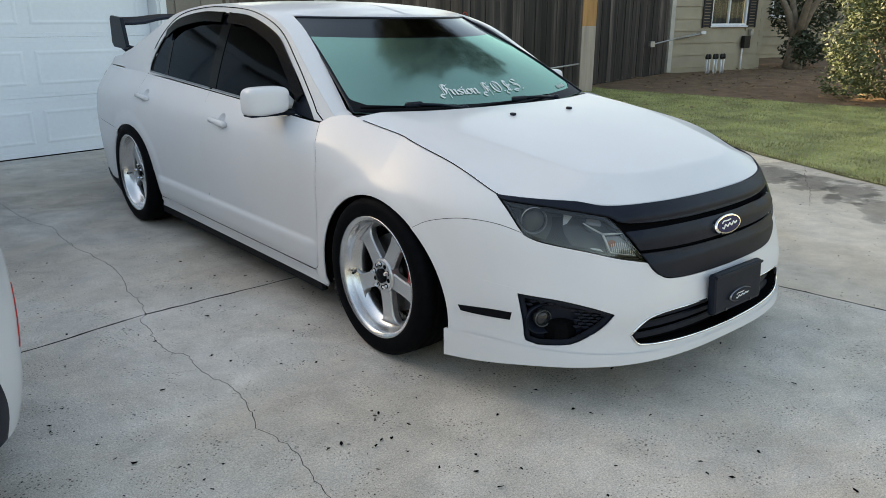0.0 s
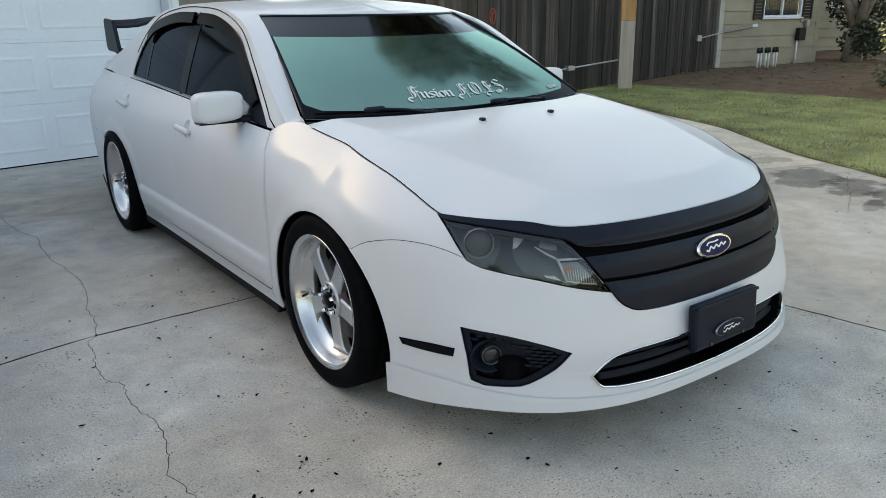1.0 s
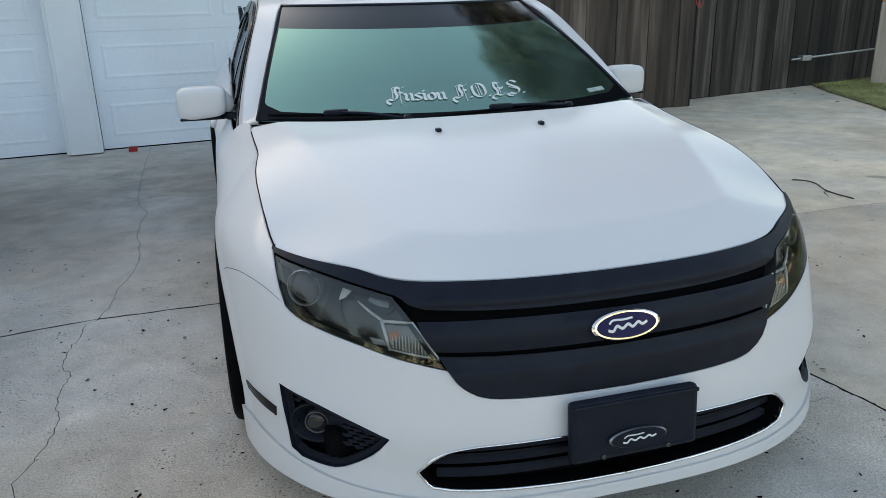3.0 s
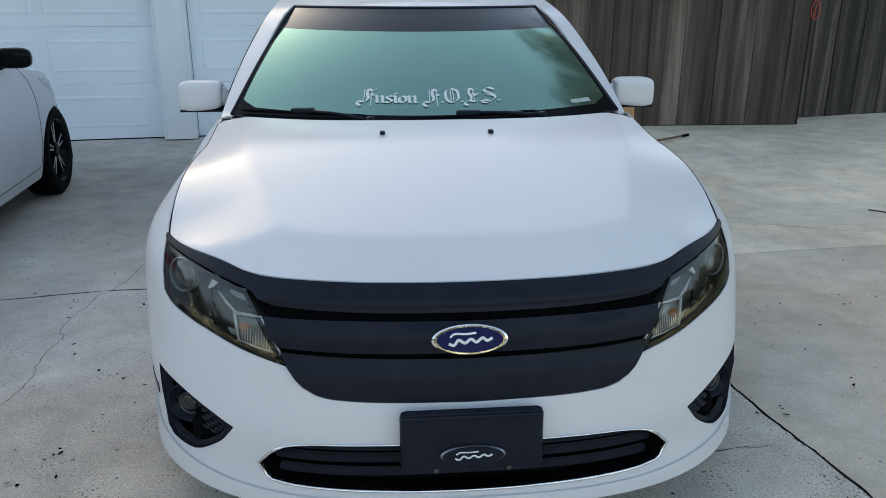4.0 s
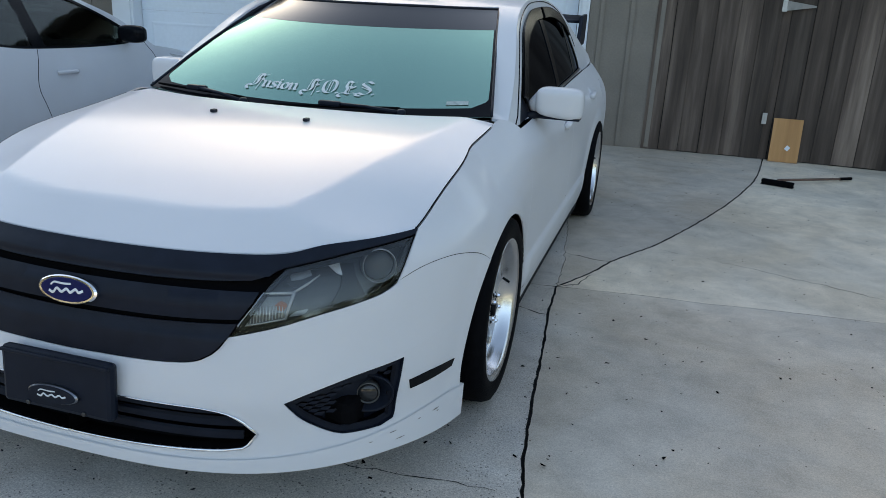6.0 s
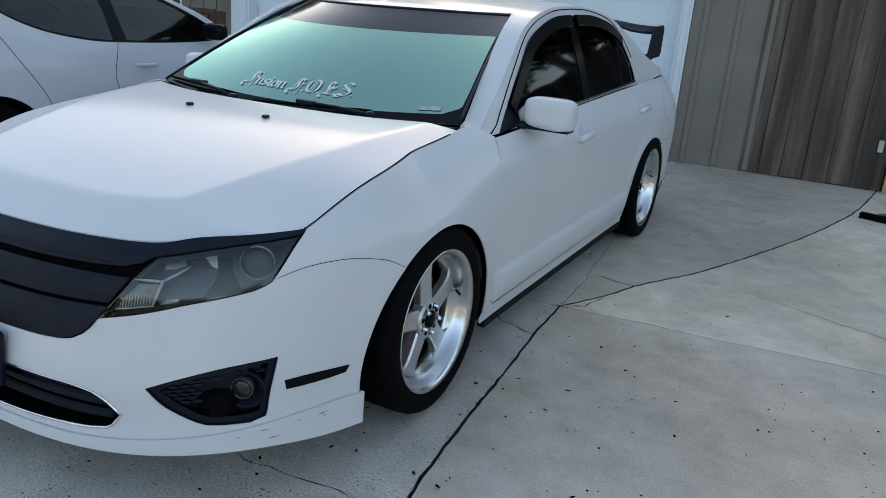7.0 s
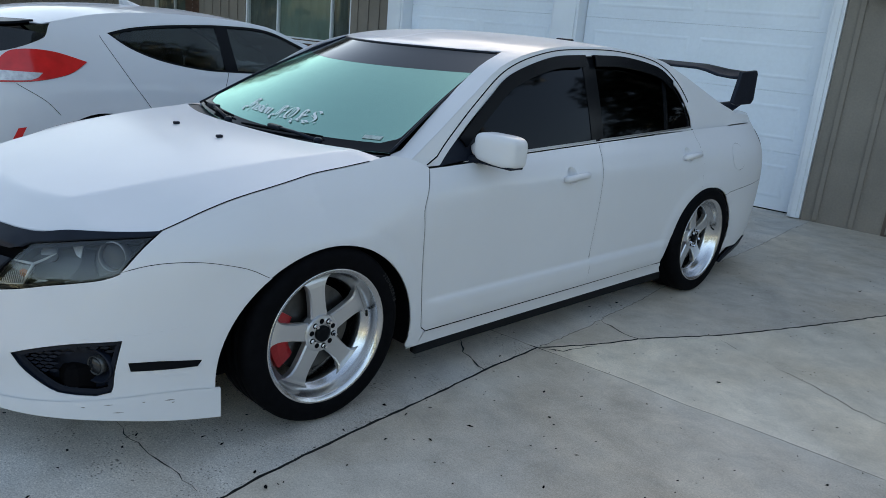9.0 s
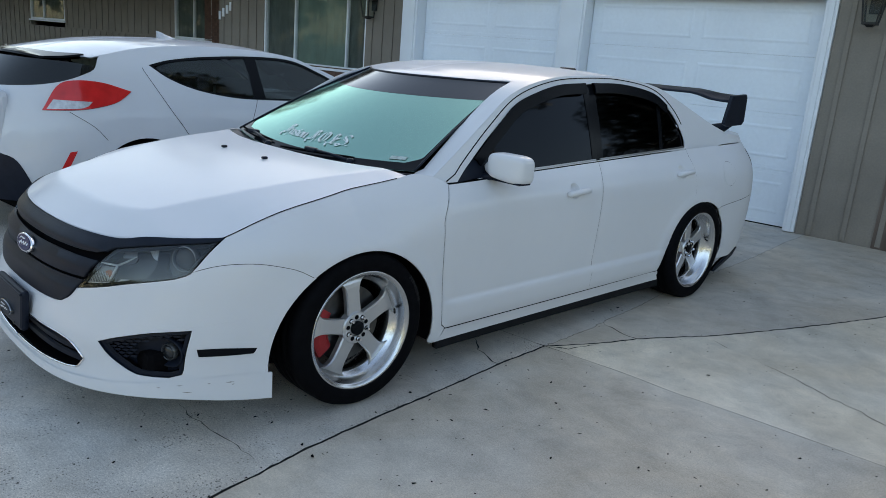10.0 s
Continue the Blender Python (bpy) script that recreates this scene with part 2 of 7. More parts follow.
def add_lathe(bm, profile, steps=48, m=None, closed=False):
    """Turns a profile of (radius, height) round the local z axis."""
    m = m or Matrix()
    rings = []
    for r, h in profile:
        rings.append([bm.verts.new(m @ Vector((r * math.cos(a), r * math.sin(a), h)))
                      for a in (2 * math.pi * k / steps for k in range(steps))])
    pairs = list(zip(rings, rings[1:])) + ([(rings[-1], rings[0])] if closed else [])
    for a, b in pairs:
        for k in range(steps):
            j = (k + 1) % steps
            bm.faces.new((a[k], a[j], b[j], b[k]))
    if not closed:
        for ring in (rings[0], rings[-1]):
            bm.faces.new(ring)
    return bm


def lathe(profile, steps=48, m=None, closed=False):
    return add_lathe(bmesh.new(), profile, steps, m, closed)


def add_tube(bm, points, radius, sides=8):
    """A round bar along a line of points; radius is one number or one for each point."""
    points = [Vector(p) for p in points]
    radii = radius if isinstance(radius, (list, tuple)) else [radius] * len(points)
    rings, side = [], None
    for k, p in enumerate(points):
        way = (points[min(k + 1, len(points) - 1)] - points[max(k - 1, 0)]).normalized()
        if side is None:
            side = way.orthogonal().normalized()
        side = (side - way * side.dot(way)).normalized()
        up = way.cross(side)
        rings.append([bm.verts.new(p + radii[k] * (math.cos(a) * side + math.sin(a) * up))
                      for a in (2 * math.pi * i / sides for i in range(sides))])
    for a, b in zip(rings, rings[1:]):
        for k in range(sides):
            j = (k + 1) % sides
            bm.faces.new((a[k], a[j], b[j], b[k]))
    bm.faces.new(rings[0])
    bm.faces.new(rings[-1])
    return bm


def tube(points, radius, sides=8):
    return add_tube(bmesh.new(), points, radius, sides)


def curve(points, step=0.02):
    """A smooth open line through points of the plane, with corners at its ends only."""
    pts = [Vector(p) for p in points]
    if len(pts) < 3:
        n = max(1, int((pts[1] - pts[0]).length / step))
        return [tuple(pts[0].lerp(pts[1], k / n)) for k in range(n + 1)]
    ext = [2 * pts[0] - pts[1], *pts, 2 * pts[-1] - pts[-2]]
    out = []
    for k in range(1, len(ext) - 2):
        a, b, c, d = ext[k - 1:k + 3]
        n = max(1, int((c - b).length / step))
        for i in range(n):
            t = i / n
            out.append(tuple(0.5 * ((2 * b) + (c - a) * t + (2 * a - 5 * b + 4 * c - d) * t * t + (3 * b - a - 3 * c + d) * t ** 3)))
    return out + [tuple(pts[-1])]


def outline(*lines):
    """A closed outline from open lines laid end to end."""
    out = []
    for line in lines:
        for p in line:
            if not out or math.dist(p, out[-1]) > 1e-4:
                out.append(tuple(p))
    if math.dist(out[0], out[-1]) < 1e-4:
        out.pop()
    return out


def area(loop):
    return 0.5 * sum(a[0] * b[1] - b[0] * a[1] for a, b in zip(loop, loop[1:] + loop[:1]))


def inset(loop, gap):
    """The outline drawn in by gap."""
    sign = 1 if area(loop) > 0 else -1
    out = []
    for k, p in enumerate(loop):
        a, b = Vector(loop[k - 1]), Vector(loop[(k + 1) % len(loop)])
        d1, d2 = (Vector(p) - a).normalized(), (b - Vector(p)).normalized()
        n = Vector((-(d1 + d2)[1], (d1 + d2)[0]))
        n = n.normalized() if n.length > 1e-6 else Vector((0, 0))
        out.append(tuple(Vector(p) + sign * gap * n))
    return out


def inside(p, loop):
    hit = False
    for a, b in zip(loop, loop[1:] + loop[:1]):
        if (a[1] > p[1]) != (b[1] > p[1]) and p[0] < a[0] + (p[1] - a[1]) / (b[1] - a[1]) * (b[0] - a[0]):
            hit = not hit
    return hit


def fill(loops, grid):
    """Triangles that fill the first loop less the others, with an even grid of points inside."""
    pts, edges = [], []
    for loop in loops:
        base = len(pts)
        pts += [Vector(p[:2]) for p in loop]
        edges += [(base + k, base + (k + 1) % len(loop)) for k in range(len(loop))]
    rim = np.array([p[:] for p in pts])
    lo, hi = rim[:len(loops[0])].min(0), rim[:len(loops[0])].max(0)
    row, y = 0, lo[1] + grid / 2
    while y < hi[1]:
        x = lo[0] + (grid / 2 if row % 2 else grid)
        while x < hi[0]:
            p = (x, y)
            if inside(p, loops[0]) and not any(inside(p, l) for l in loops[1:]) and ((rim - p) ** 2).sum(1).min() > (0.55 * grid) ** 2:
                pts.append(Vector(p))
            x += grid
        y += grid * 0.87
        row += 1
    from mathutils.geometry import delaunay_2d_cdt
    v, _, f, *_ = delaunay_2d_cdt(pts, edges, [], 0, 1e-6)
    bad = loops[1:]
    tris = []
    for face in f:
        c = sum((v[i] for i in face), Vector((0, 0))) / len(face)
        if inside(c, loops[0]) and not any(inside(c, l) for l in bad):
            tris.append(tuple(face))
    return [tuple(p) for p in v], tris


def sheet(loops, surf, grid=0.03, thick=0.012, lift=0.0, mirror=False, both=False, outward=None, deep=None):
    """A curved panel: outlines in the plane are filled, laid on surf(u, v), given thickness inwards, and shaded by the true
    normals of surf. deep: a recess, with walls from the skin down to a floor that deep and no outer face."""
    v2, tris = fill(loops, grid)
    pos, nor = [], []
    e = 2e-3
    for u, v in v2:
        p = Vector(surf(u, v))
        du = Vector(surf(u + e, v)) - Vector(surf(u - e, v))
        dv = Vector(surf(u, v + e)) - Vector(surf(u, v - e))
        n = du.cross(dv).normalized()
        if outward is not None and n.dot(outward(p)) < 0:
            n = -n
        pos.append(p + n * lift)
        nor.append(n)
    edge_count = {}
    for t in tris:
        for a, b in zip(t, t[1:] + t[:1]):
            edge_count[(a, b)] = 1
    rim = [(a, b) for a, b in edge_count if (b, a) not in edge_count]
    verts, norms, faces = [], [], []

    def lay(flip):
        base, n0 = len(verts), len(pos)
        s = Vector((-1, 1, 1)) if flip else Vector((1, 1, 1))
        drop = deep if deep is not None else thick
        for p, n in zip(pos, nor):
            verts.append(p * s)
            norms.append(n * s)
        for p, n in zip(pos, nor):
            verts.append((p - n * drop) * s)
            norms.append((n if deep is not None else -n) * s)

        def put(face, want):
            face = [base + k for k in face]
            a, b, c = (verts[k] for k in face[:3])
            if (b - a).cross(c - a).dot(want) < 0:
                face.reverse()
            faces.append(face)

        for t in tris:
            up = sum((nor[k] for k in t), Vector()) * s
            if deep is None:
                put(t, up)
                put([k + n0 for k in t], -up)
            else:
                put([k + n0 for k in t], up)
        for a, b in rim:
            mid = (Vector(v2[a]) + Vector(v2[b])) / 2
            way = Vector(v2[b]) - Vector(v2[a])
            out2 = Vector((way[1], -way[0])).normalized() * 1e-3
            q = mid + out2
            if any(inside((mid - out2 * 0.5)[:], l) for l in loops[1:]) or not inside((mid - out2 * 0.5)[:], loops[0]):
                q = mid - out2
            want = (Vector(surf(*q)) - Vector(surf(*mid))) * s
            if deep is not None:
                want = -want
            put([a, b, b + n0, a + n0], want)

    if both or not mirror:
        lay(False)
    if both or mirror:
        lay(True)
    data = bpy.data.meshes.new("panel")
    data.from_pydata([tuple(p) for p in verts], [], faces)
    data.update()
    data.shade_smooth()
    if deep is None:
        data.normals_split_custom_set_from_vertices([tuple(n) for n in norms])
    else:
        data.polygons.foreach_set("use_smooth", [False] * len(data.polygons))
    return data


def panel(name, loops, surf, mat, parent, label="", **how):
    return mesh_object(name, sheet(loops, surf, **how), mat, parent, label)


def table(v, xs, ys):
    """A smooth reading of a small table, level beyond its ends."""
    if v <= xs[0]:
        return ys[0]
    if v >= xs[-1]:
        return ys[-1]
    i = 0
    while xs[i + 1] < v:
        i += 1
    last = len(xs) - 1

    def slope(k):
        a, b = max(k - 1, 0), min(k + 1, last)
        return (ys[b] - ys[a]) / (xs[b] - xs[a])

    h = xs[i + 1] - xs[i]
    t = (v - xs[i]) / h
    a, b = slope(i) * h, slope(i + 1) * h
    return ys[i] * (1 + 2 * t) * (1 - t) ** 2 + a * t * (1 - t) ** 2 + ys[i + 1] * t * t * (3 - 2 * t) + b * t * t * (t - 1)

# ---- the ground ----
CONCRETE = concrete("pitted_concrete", (0.60, 0.53, 0.455), (0.57, 0.545, 0.51), 0.27, 0.8)
PALE = concrete("pale_worn_concrete", (0.75, 0.635, 0.49), (0.71, 0.635, 0.525), 0.06, 0.45)
SMOOTH = concrete("smooth_worn_concrete", (0.58, 0.49, 0.39), (0.56, 0.505, 0.435), 0.06, 0.45)
DIRT = material("bare_soil", (0.155, 0.092, 0.052), 0.95, 0, 0.35, 3, 0.6, 40, fine=0.3)
JOINT = material("dark_joint_dirt", (0.014, 0.013, 0.012), 0.95, 0, 0.3, 30, 0.3, 80)
GRASS = material("lawn_green", (0.25, 0.255, 0.10), 0.8, 0, 0.45, 2.2, 0.5, 60, fine=0.3)
base = bmesh.new()
bmesh.ops.create_grid(base, x_segments=4, y_segments=4, size=400)
for v in base.verts:
    v.co.z = -.028
ground = tagged(part("ground", base, JOINT, None), "dark earth below and around the driveway", "ground", kind="structure")
drive = tagged(new("driveway"), "grey weathered concrete driveway in cracked slabs", "driveway", kind="structure")
rng = random.Random(5)


def jag(points, amount=.0075, step=.024):
    """A crack's crooked line through points."""
    line = [points[0]]
    for p, q in zip(points, points[1:]):
        n = max(1, round(math.dist(p, q) / step))
        line += [(p[0] + (q[0] - p[0]) * k / n, p[1] + (q[1] - p[1]) * k / n) for k in range(1, n + 1)]
    return [line[0]] + [(x + rng.uniform(-amount, amount), y + rng.uniform(-amount, amount)) for x, y in line[1:-1]] + [line[-1]]


MAIN = jag([(1.35, -3.0), (1.215, -1.16), (1.145, -.64), (1.095, -.377), (1.05, .05), (1.015, .5), (.978, .85), (.960, 1.205)], .0022, .035)
SWEEP = jag(curve([(.960, 1.205), (1.10, 1.485), (1.185, 1.735), (1.41, 2.17), (1.655, 2.79), (1.915, 3.56), (2.115, 4.28), (2.24, 4.85), (2.39, 5.9)], .2), .004, .045)
CROSS_A = jag([(-9, .55), (-2.05, .925), (-1.51, 1.02)], .004, .06)
CROSS_B = jag([(-1.51, 1.02), (-.75, 1.035), (.729, 1.18), (.960, 1.205)], .004, .06)
CRACK_A = jag([(-1.62, -14), (-1.60, -.75), (-1.567, -.554), (-1.544, -.408), (-1.578, -.236), (-1.538, -.105), (-1.52, .014), (-1.522, .13), (-1.546, .228), (-1.547, .335), (-1.537, .475), (-1.573, .533), (-1.588, .684), (-1.559, .856), (-1.561, .967), (-1.51, 1.02)])
CRACK_B = jag([(-1.51, 1.02), (-1.472, 1.235), (-1.475, 1.391), (-1.419, 1.68), (-1.414, 1.861), (-1.437, 2.146), (-1.469, 2.315), (-1.476, 2.66), (-1.449, 2.909), (-1.524, 3.097), (-1.561, 3.414), (-1.58, 3.732), (-1.60, 4.13), (-1.66, 6.4)])
CRACK_C = jag([(.960, 1.205), (.941, 1.673), (.92, 1.79), (.89, 2.1), (.852, 2.436), (.802, 2.739), (.72, 4.2), (.62, 5.18), (.55, 6.4)], .008)
FAR_L, FRONT, BACK = -9.0, -14.0, 6.4
LAWN = [(2.9, -14), (3.55, -2.2), (4.15, -.05), (4.45, .68), (4.75, 1.4), (5.3, 2.25), (5.75, 2.95), (6.1, 3.9), (6.6, 5.0), (7.1, 6.25), (7.6, 7.2)]
EDGE = curve(LAWN, .2)
side_joint = jag([(.960, 1.205), (1.39, 1.260), (1.69, 1.275), (1.95, 1.31), (2.2, 1.335), (2.5, 1.365), (3.1, 1.395), (3.5, 1.352), (3.83, 1.255), (4.41, 1.066), (4.62, .99)], .003, .12)


def flat(x, y):
    return x, y, 0.0


SLABS = {
    "a": outline([(FAR_L, FRONT)], CRACK_A, CROSS_A[::-1]),
    "b": outline(CRACK_A[::-1], [(1.9, -14)], MAIN, CROSS_B[::-1]),
    "c": outline(CROSS_A, CRACK_B, [(FAR_L, BACK)]),
    "d": outline(CRACK_B[::-1], CROSS_B, CRACK_C),
    "e": outline(CRACK_C[::-1], SWEEP, [(2.38, 6.4)]),
    "f": outline(SWEEP[::-1], side_joint[1:], EDGE[next(k for k, p in enumerate(EDGE) if p[1] > 1.02):], [(7.6, 9.0), (2.6, 9.0)]),
    "g": outline([(1.9, -14)], MAIN, side_joint[1:], EDGE[next(k for k, p in enumerate(EDGE) if p[1] > .96) - 1::-1]),
}
THIN = {(round(x, 4), round(y, 4)) for line in (CRACK_A, CRACK_B, CRACK_C) for x, y in line[1:-1]} | {(round(x, 4), round(y, 4)) for x, y in CROSS_B[1:-1] if x > -.2}
SAWN = {(round(x, 4), round(y, 4)) for x, y in side_joint[1:-1]}


def shrunk(loop):
    """The slab's outline drawn in: little along cracks, more along the tooled joints."""
    wide, narrow, fine = inset(loop, .0058), inset(loop, .0013), inset(loop, .0013)
    out = []
    for p, w, n, f in zip(loop, wide, narrow, fine):
        key = (round(p[0], 4), round(p[1], 4))
        q = f if key in SAWN else n if key in THIN else w
        k = .0022 if q is w else .0006
        out.append((q[0] + rng.uniform(-k, k), q[1] + rng.uniform(-k, k)))
    return out


for key, loop in SLABS.items():
    slab = panel("slab", [shrunk(loop)], flat, {"e": SMOOTH, "f": PALE, "g": SMOOTH}.get(key, CONCRETE), drive, grid=.8, thick=.06, outward=lambda p: Vector((0, 0, 1)))
    slab.data.materials.append(JOINT)
    for poly in slab.data.polygons:
        poly.material_index = 0 if poly.normal.z > .5 else 1


def hair_crack(points, width, seed):
    """A thin dirt-filled crack across a slab, ragged and tapering to nothing."""
    r = random.Random(seed)
    line = curve(points, .035)
    bm = bmesh.new()
    rows = []
    for k, (x, y) in enumerate(line):
        a, b = line[max(0, k - 1)], line[min(len(line) - 1, k + 1)]
        d = Vector((b[0] - a[0], b[1] - a[1])).normalized()
        q = r.uniform(-.010, .010)
        w = width * r.uniform(.35, 1.2) * min(1, 4 * k / len(line) + .1, 4 * (1 - k / len(line)) + .05)
        c = Vector((x - d.y * q, y + d.x * q))
        rows.append([bm.verts.new((c.x - d.y * w, c.y + d.x * w, .0012)), bm.verts.new((c.x + d.y * w, c.y - d.x * w, .0012))])
    for a, b in zip(rows, rows[1:]):
        bm.faces.new((a[0], a[1], b[1], b[0]))
    part("crack", bm, JOINT, drive)


hair_crack([(.66, .98), (.703, .945), (.80, .87), (.841, .852), (.978, .807)], .0045, 1)
hair_crack([(.92, 1.79), (1.04, 1.75), (1.11, 1.73), (1.185, 1.735)], .005, 2)
hair_crack([(.485, -.587), (.727, -.598), (.895, -.574), (1.05, -.571)], .0022, 3)
hair_crack([(1.437, 2.12), (1.50, 2.09), (1.56, 2.07)], .003, 4)
hair_crack([(1.72, 2.03), (1.91, 1.975), (2.03, 1.93), (2.13, 1.88), (2.25, 1.85), (2.35, 1.815), (2.44, 1.77), (2.9, 1.60)], .0024, 6)
hair_crack([(4.57, .81), (3.92, .505), (3.50, .27), (3.17, .11), (2.94, .01)], .0022, 7)
hair_crack([(3.42, 1.50), (3.65, 1.565), (4.0, 1.604), (4.27, 1.616), (4.6, 1.62)], .0045, 8)
hair_crack([(4.6, 3.2), (5.08, 2.93), (5.49, 2.695)], .007, 9)
hair_crack([(.972, 1.20), (1.03, 1.255), (1.075, 1.32), (1.10, 1.46)], .004, 5)

# ---- lawn, soil and planting ----
LEAF = material("bush_leaf_green", (0.075, 0.098, 0.042), 0.55, 0, 0.4, 4, fine=0.3)
LEAF_DARK = material("dark_leaf_green", (0.03, 0.045, 0.022), 0.6, 0, 0.4, 4)
BARK = material("pale_bark", (0.22, 0.18, 0.14), 0.9, 0, 0.3, 8, 0.5, 40)
STRAW = material("dry_leaf_brown", (0.20, 0.13, 0.07), 0.85, 0, 0.4, 10)
SOIL_EDGE = [(9.0, 7.4), (9.15, 6.45), (9.2, 5.6), (9.5, 4.2), (9.65, 3.2), (10.2, 1.5), (11.5, -.5), (13, -8)]
lawn_loop = outline(EDGE, [(8.6, 7.5)], curve(SOIL_EDGE, .3))


def lawn_height(x, y):
    return x, y, .012 + .010 * noise.noise(Vector((x * .9, y * .9, 0)))


lawn = tagged(panel("lawn", [lawn_loop], lawn_height, GRASS, None, grid=.4, thick=.07, outward=lambda p: Vector((0, 0, 1))),
              "mown green lawn with worn straw-coloured spots", "lawn", kind="structure")
soil_loop = outline(curve(SOIL_EDGE, .3), [(34, -8), (34, 13), (8, 13)], [(8.6, 7.5)])
soil = tagged(panel("soil_bed", [soil_loop], lambda x, y: (x, y, .0 + .02 * noise.noise(Vector((x, y, 3)))), DIRT, None, grid=.8, thick=.05, outward=lambda p: Vector((0, 0, 1))),
              "bare brown soil bed strewn with leaves", "soil", kind="structure")
rng = random.Random(11)
blade_v, blade_f = [], []
while len(blade_f) < 42000:
    x, y = rng.uniform(4.0, 10.4), rng.uniform(-.6, 7.3)
    if not inside((x, y), lawn_loop):
        continue
    a, h = rng.uniform(0, 6.28), rng.uniform(.012, .034)
    dx, dy = math.cos(a) * .004, math.sin(a) * .004
    k = len(blade_v)
    z = lawn_height(x, y)[2]
    blade_v += [(x - dx, y - dy, z), (x + dx, y + dy, z), (x + rng.uniform(-.02, .02), y + rng.uniform(-.02, .02), z + h)]
    blade_f.append((k, k + 1, k + 2))
data = bpy.data.meshes.new("grass")
data.from_pydata(blade_v, [], blade_f)
GRASS_BLADE = material("grass_blade", (0.32, 0.335, 0.125), 0.7, 0, 0.5, 1.8, fine=0.35)
tagged(mesh_object("grass", data, GRASS_BLADE), "short green grass blades over the lawn", "grass", kind="stuff")
# dry fringe hanging over the concrete
blade_v, blade_f = [], []
fringe = [p for p in curve(LAWN, .012) if -.8 < p[1] < 7.2]
for p, q in zip(fringe, fringe[1:]):
    n = Vector((q[1] - p[1], p[0] - q[0])).normalized()
    bare = noise.noise(Vector((p[0] * 2.2, p[1] * 2.2, 5)))
    for _ in range(5 if bare > -.25 else 2):
        u, w = rng.uniform(0, 1), abs(rng.gauss(0, .045))
        x, y = p[0] + (q[0] - p[0]) * u + n.x * w, p[1] + (q[1] - p[1]) * u + n.y * w
        a, h = rng.uniform(0, 6.28), rng.uniform(.01, .045)
        k = len(blade_v)
        z = lawn_height(x, y)[2] - .004
        lean = rng.uniform(-.01, .045)
        blade_v += [(x - math.cos(a) * .004, y - math.sin(a) * .004, z), (x + math.cos(a) * .004, y + math.sin(a) * .004, z), (x - n.x * lean + rng.uniform(-.015, .015), y - n.y * lean + rng.uniform(-.015, .015), max(z + h - lean * .8, .004))]
        blade_f.append((k, k + 1, k + 2))
data = bpy.data.meshes.new("dry_grass")
data.from_pydata(blade_v, [], blade_f)
DRY_BLADE = material("dry_grass_blade", (0.20, 0.155, 0.075), 0.8, 0, 0.5, 6, fine=0.4)
tagged(mesh_object("dry_grass", data, DRY_BLADE), "dry straw-brown grass fringe along the concrete", "grass", kind="stuff")


def scatter(name, count, region, size, mat, label, category, seed, lift=.004):
    """Small flat bits lying on the ground, joined as one stuff."""
    r = random.Random(seed)
    vs, fs = [], []
    for _ in range(count):
        x, y = region(r)
        s, a = r.uniform(*size), r.uniform(0, 6.28)
        k = len(vs)
        n = r.choice((4, 5, 6))
        for i in range(n):
            b = a + 6.28 * i / n
            q = s * r.uniform(.5, 1.1)
            vs.append((x + q * math.cos(b) * 1.3 * math.cos(a) - q * math.sin(b) * .7 * math.sin(a), y + q * math.cos(b) * 1.3 * math.sin(a) + q * math.sin(b) * .7 * math.cos(a), lift + r.uniform(0, s * .5)))
        vs.append((x, y, lift + s * .45))
        for i in range(n):
            fs.append((k + i, k + (i + 1) % n, k + n))
    d = bpy.data.meshes.new(name)
    d.from_pydata(vs, [], fs)
    return tagged(mesh_object(name, d, mat), label, category, kind="stuff")


scatter("leaf_litter", 900, lambda r: (r.uniform(9.6, 19), r.uniform(2.5, 8.0)), (.02, .07), STRAW, "dry brown leaves strewn on the soil", "leaves", 3, .02)
scatter("driveway_debris", 2300, lambda r: (r.uniform(-3.2, 4.2), r.uniform(-2.2, 5.4)), (.0018, .006), MATT_BLACK, "dark crumbs and leaf bits on the concrete", "debris", 4)
scatter("leaf_crumbs", 620, lambda r: (r.uniform(-3.2, 4.4), r.uniform(-2.0, 5.6)) if r.random() < .4 else (r.uniform(-2.8, 1.3), r.uniform(-2.2, 2.2)), (.004, .011), MATT_BLACK, "larger dark leaf crumbs on the concrete", "debris", 14)
scatter("lawn_leaves", 70, lambda r: (r.uniform(6.2, 9.4), r.uniform(2.6, 6.6)), (.02, .05), STRAW, "a few dry leaves on the grass", "leaves", 6, .03)


def leaf_cloud(bm, centre, radii, count, size, r, hollow=.55):
    """Many small pointed leaves in a ragged shell."""
    for _ in range(count):
        d = Vector((r.gauss(0, 1), r.gauss(0, 1), r.gauss(0, 1))).normalized()
        k = hollow + (1 - hollow) * r.random() ** .5
        k *= 1 + .25 * noise.noise(d * 2.2 + Vector(centre))
        p = Vector(centre) + Vector((d.x * radii[0], d.y * radii[1], d.z * radii[2])) * k
        if p.z < .03:
            continue
        s = size * r.uniform(.6, 1.3)
        u = Vector((r.gauss(0, 1), r.gauss(0, 1), r.gauss(0, .6))).normalized()
        w = u.cross(Vector((r.gauss(0, 1), r.gauss(0, 1), r.gauss(0, 1)))).normalized()
        a, b, c, e = p - u * s, p + w * s * .42, p + u * s, p - w * s * .42
        bm.faces.new([bm.verts.new(q) for q in (a, b, c, e)])


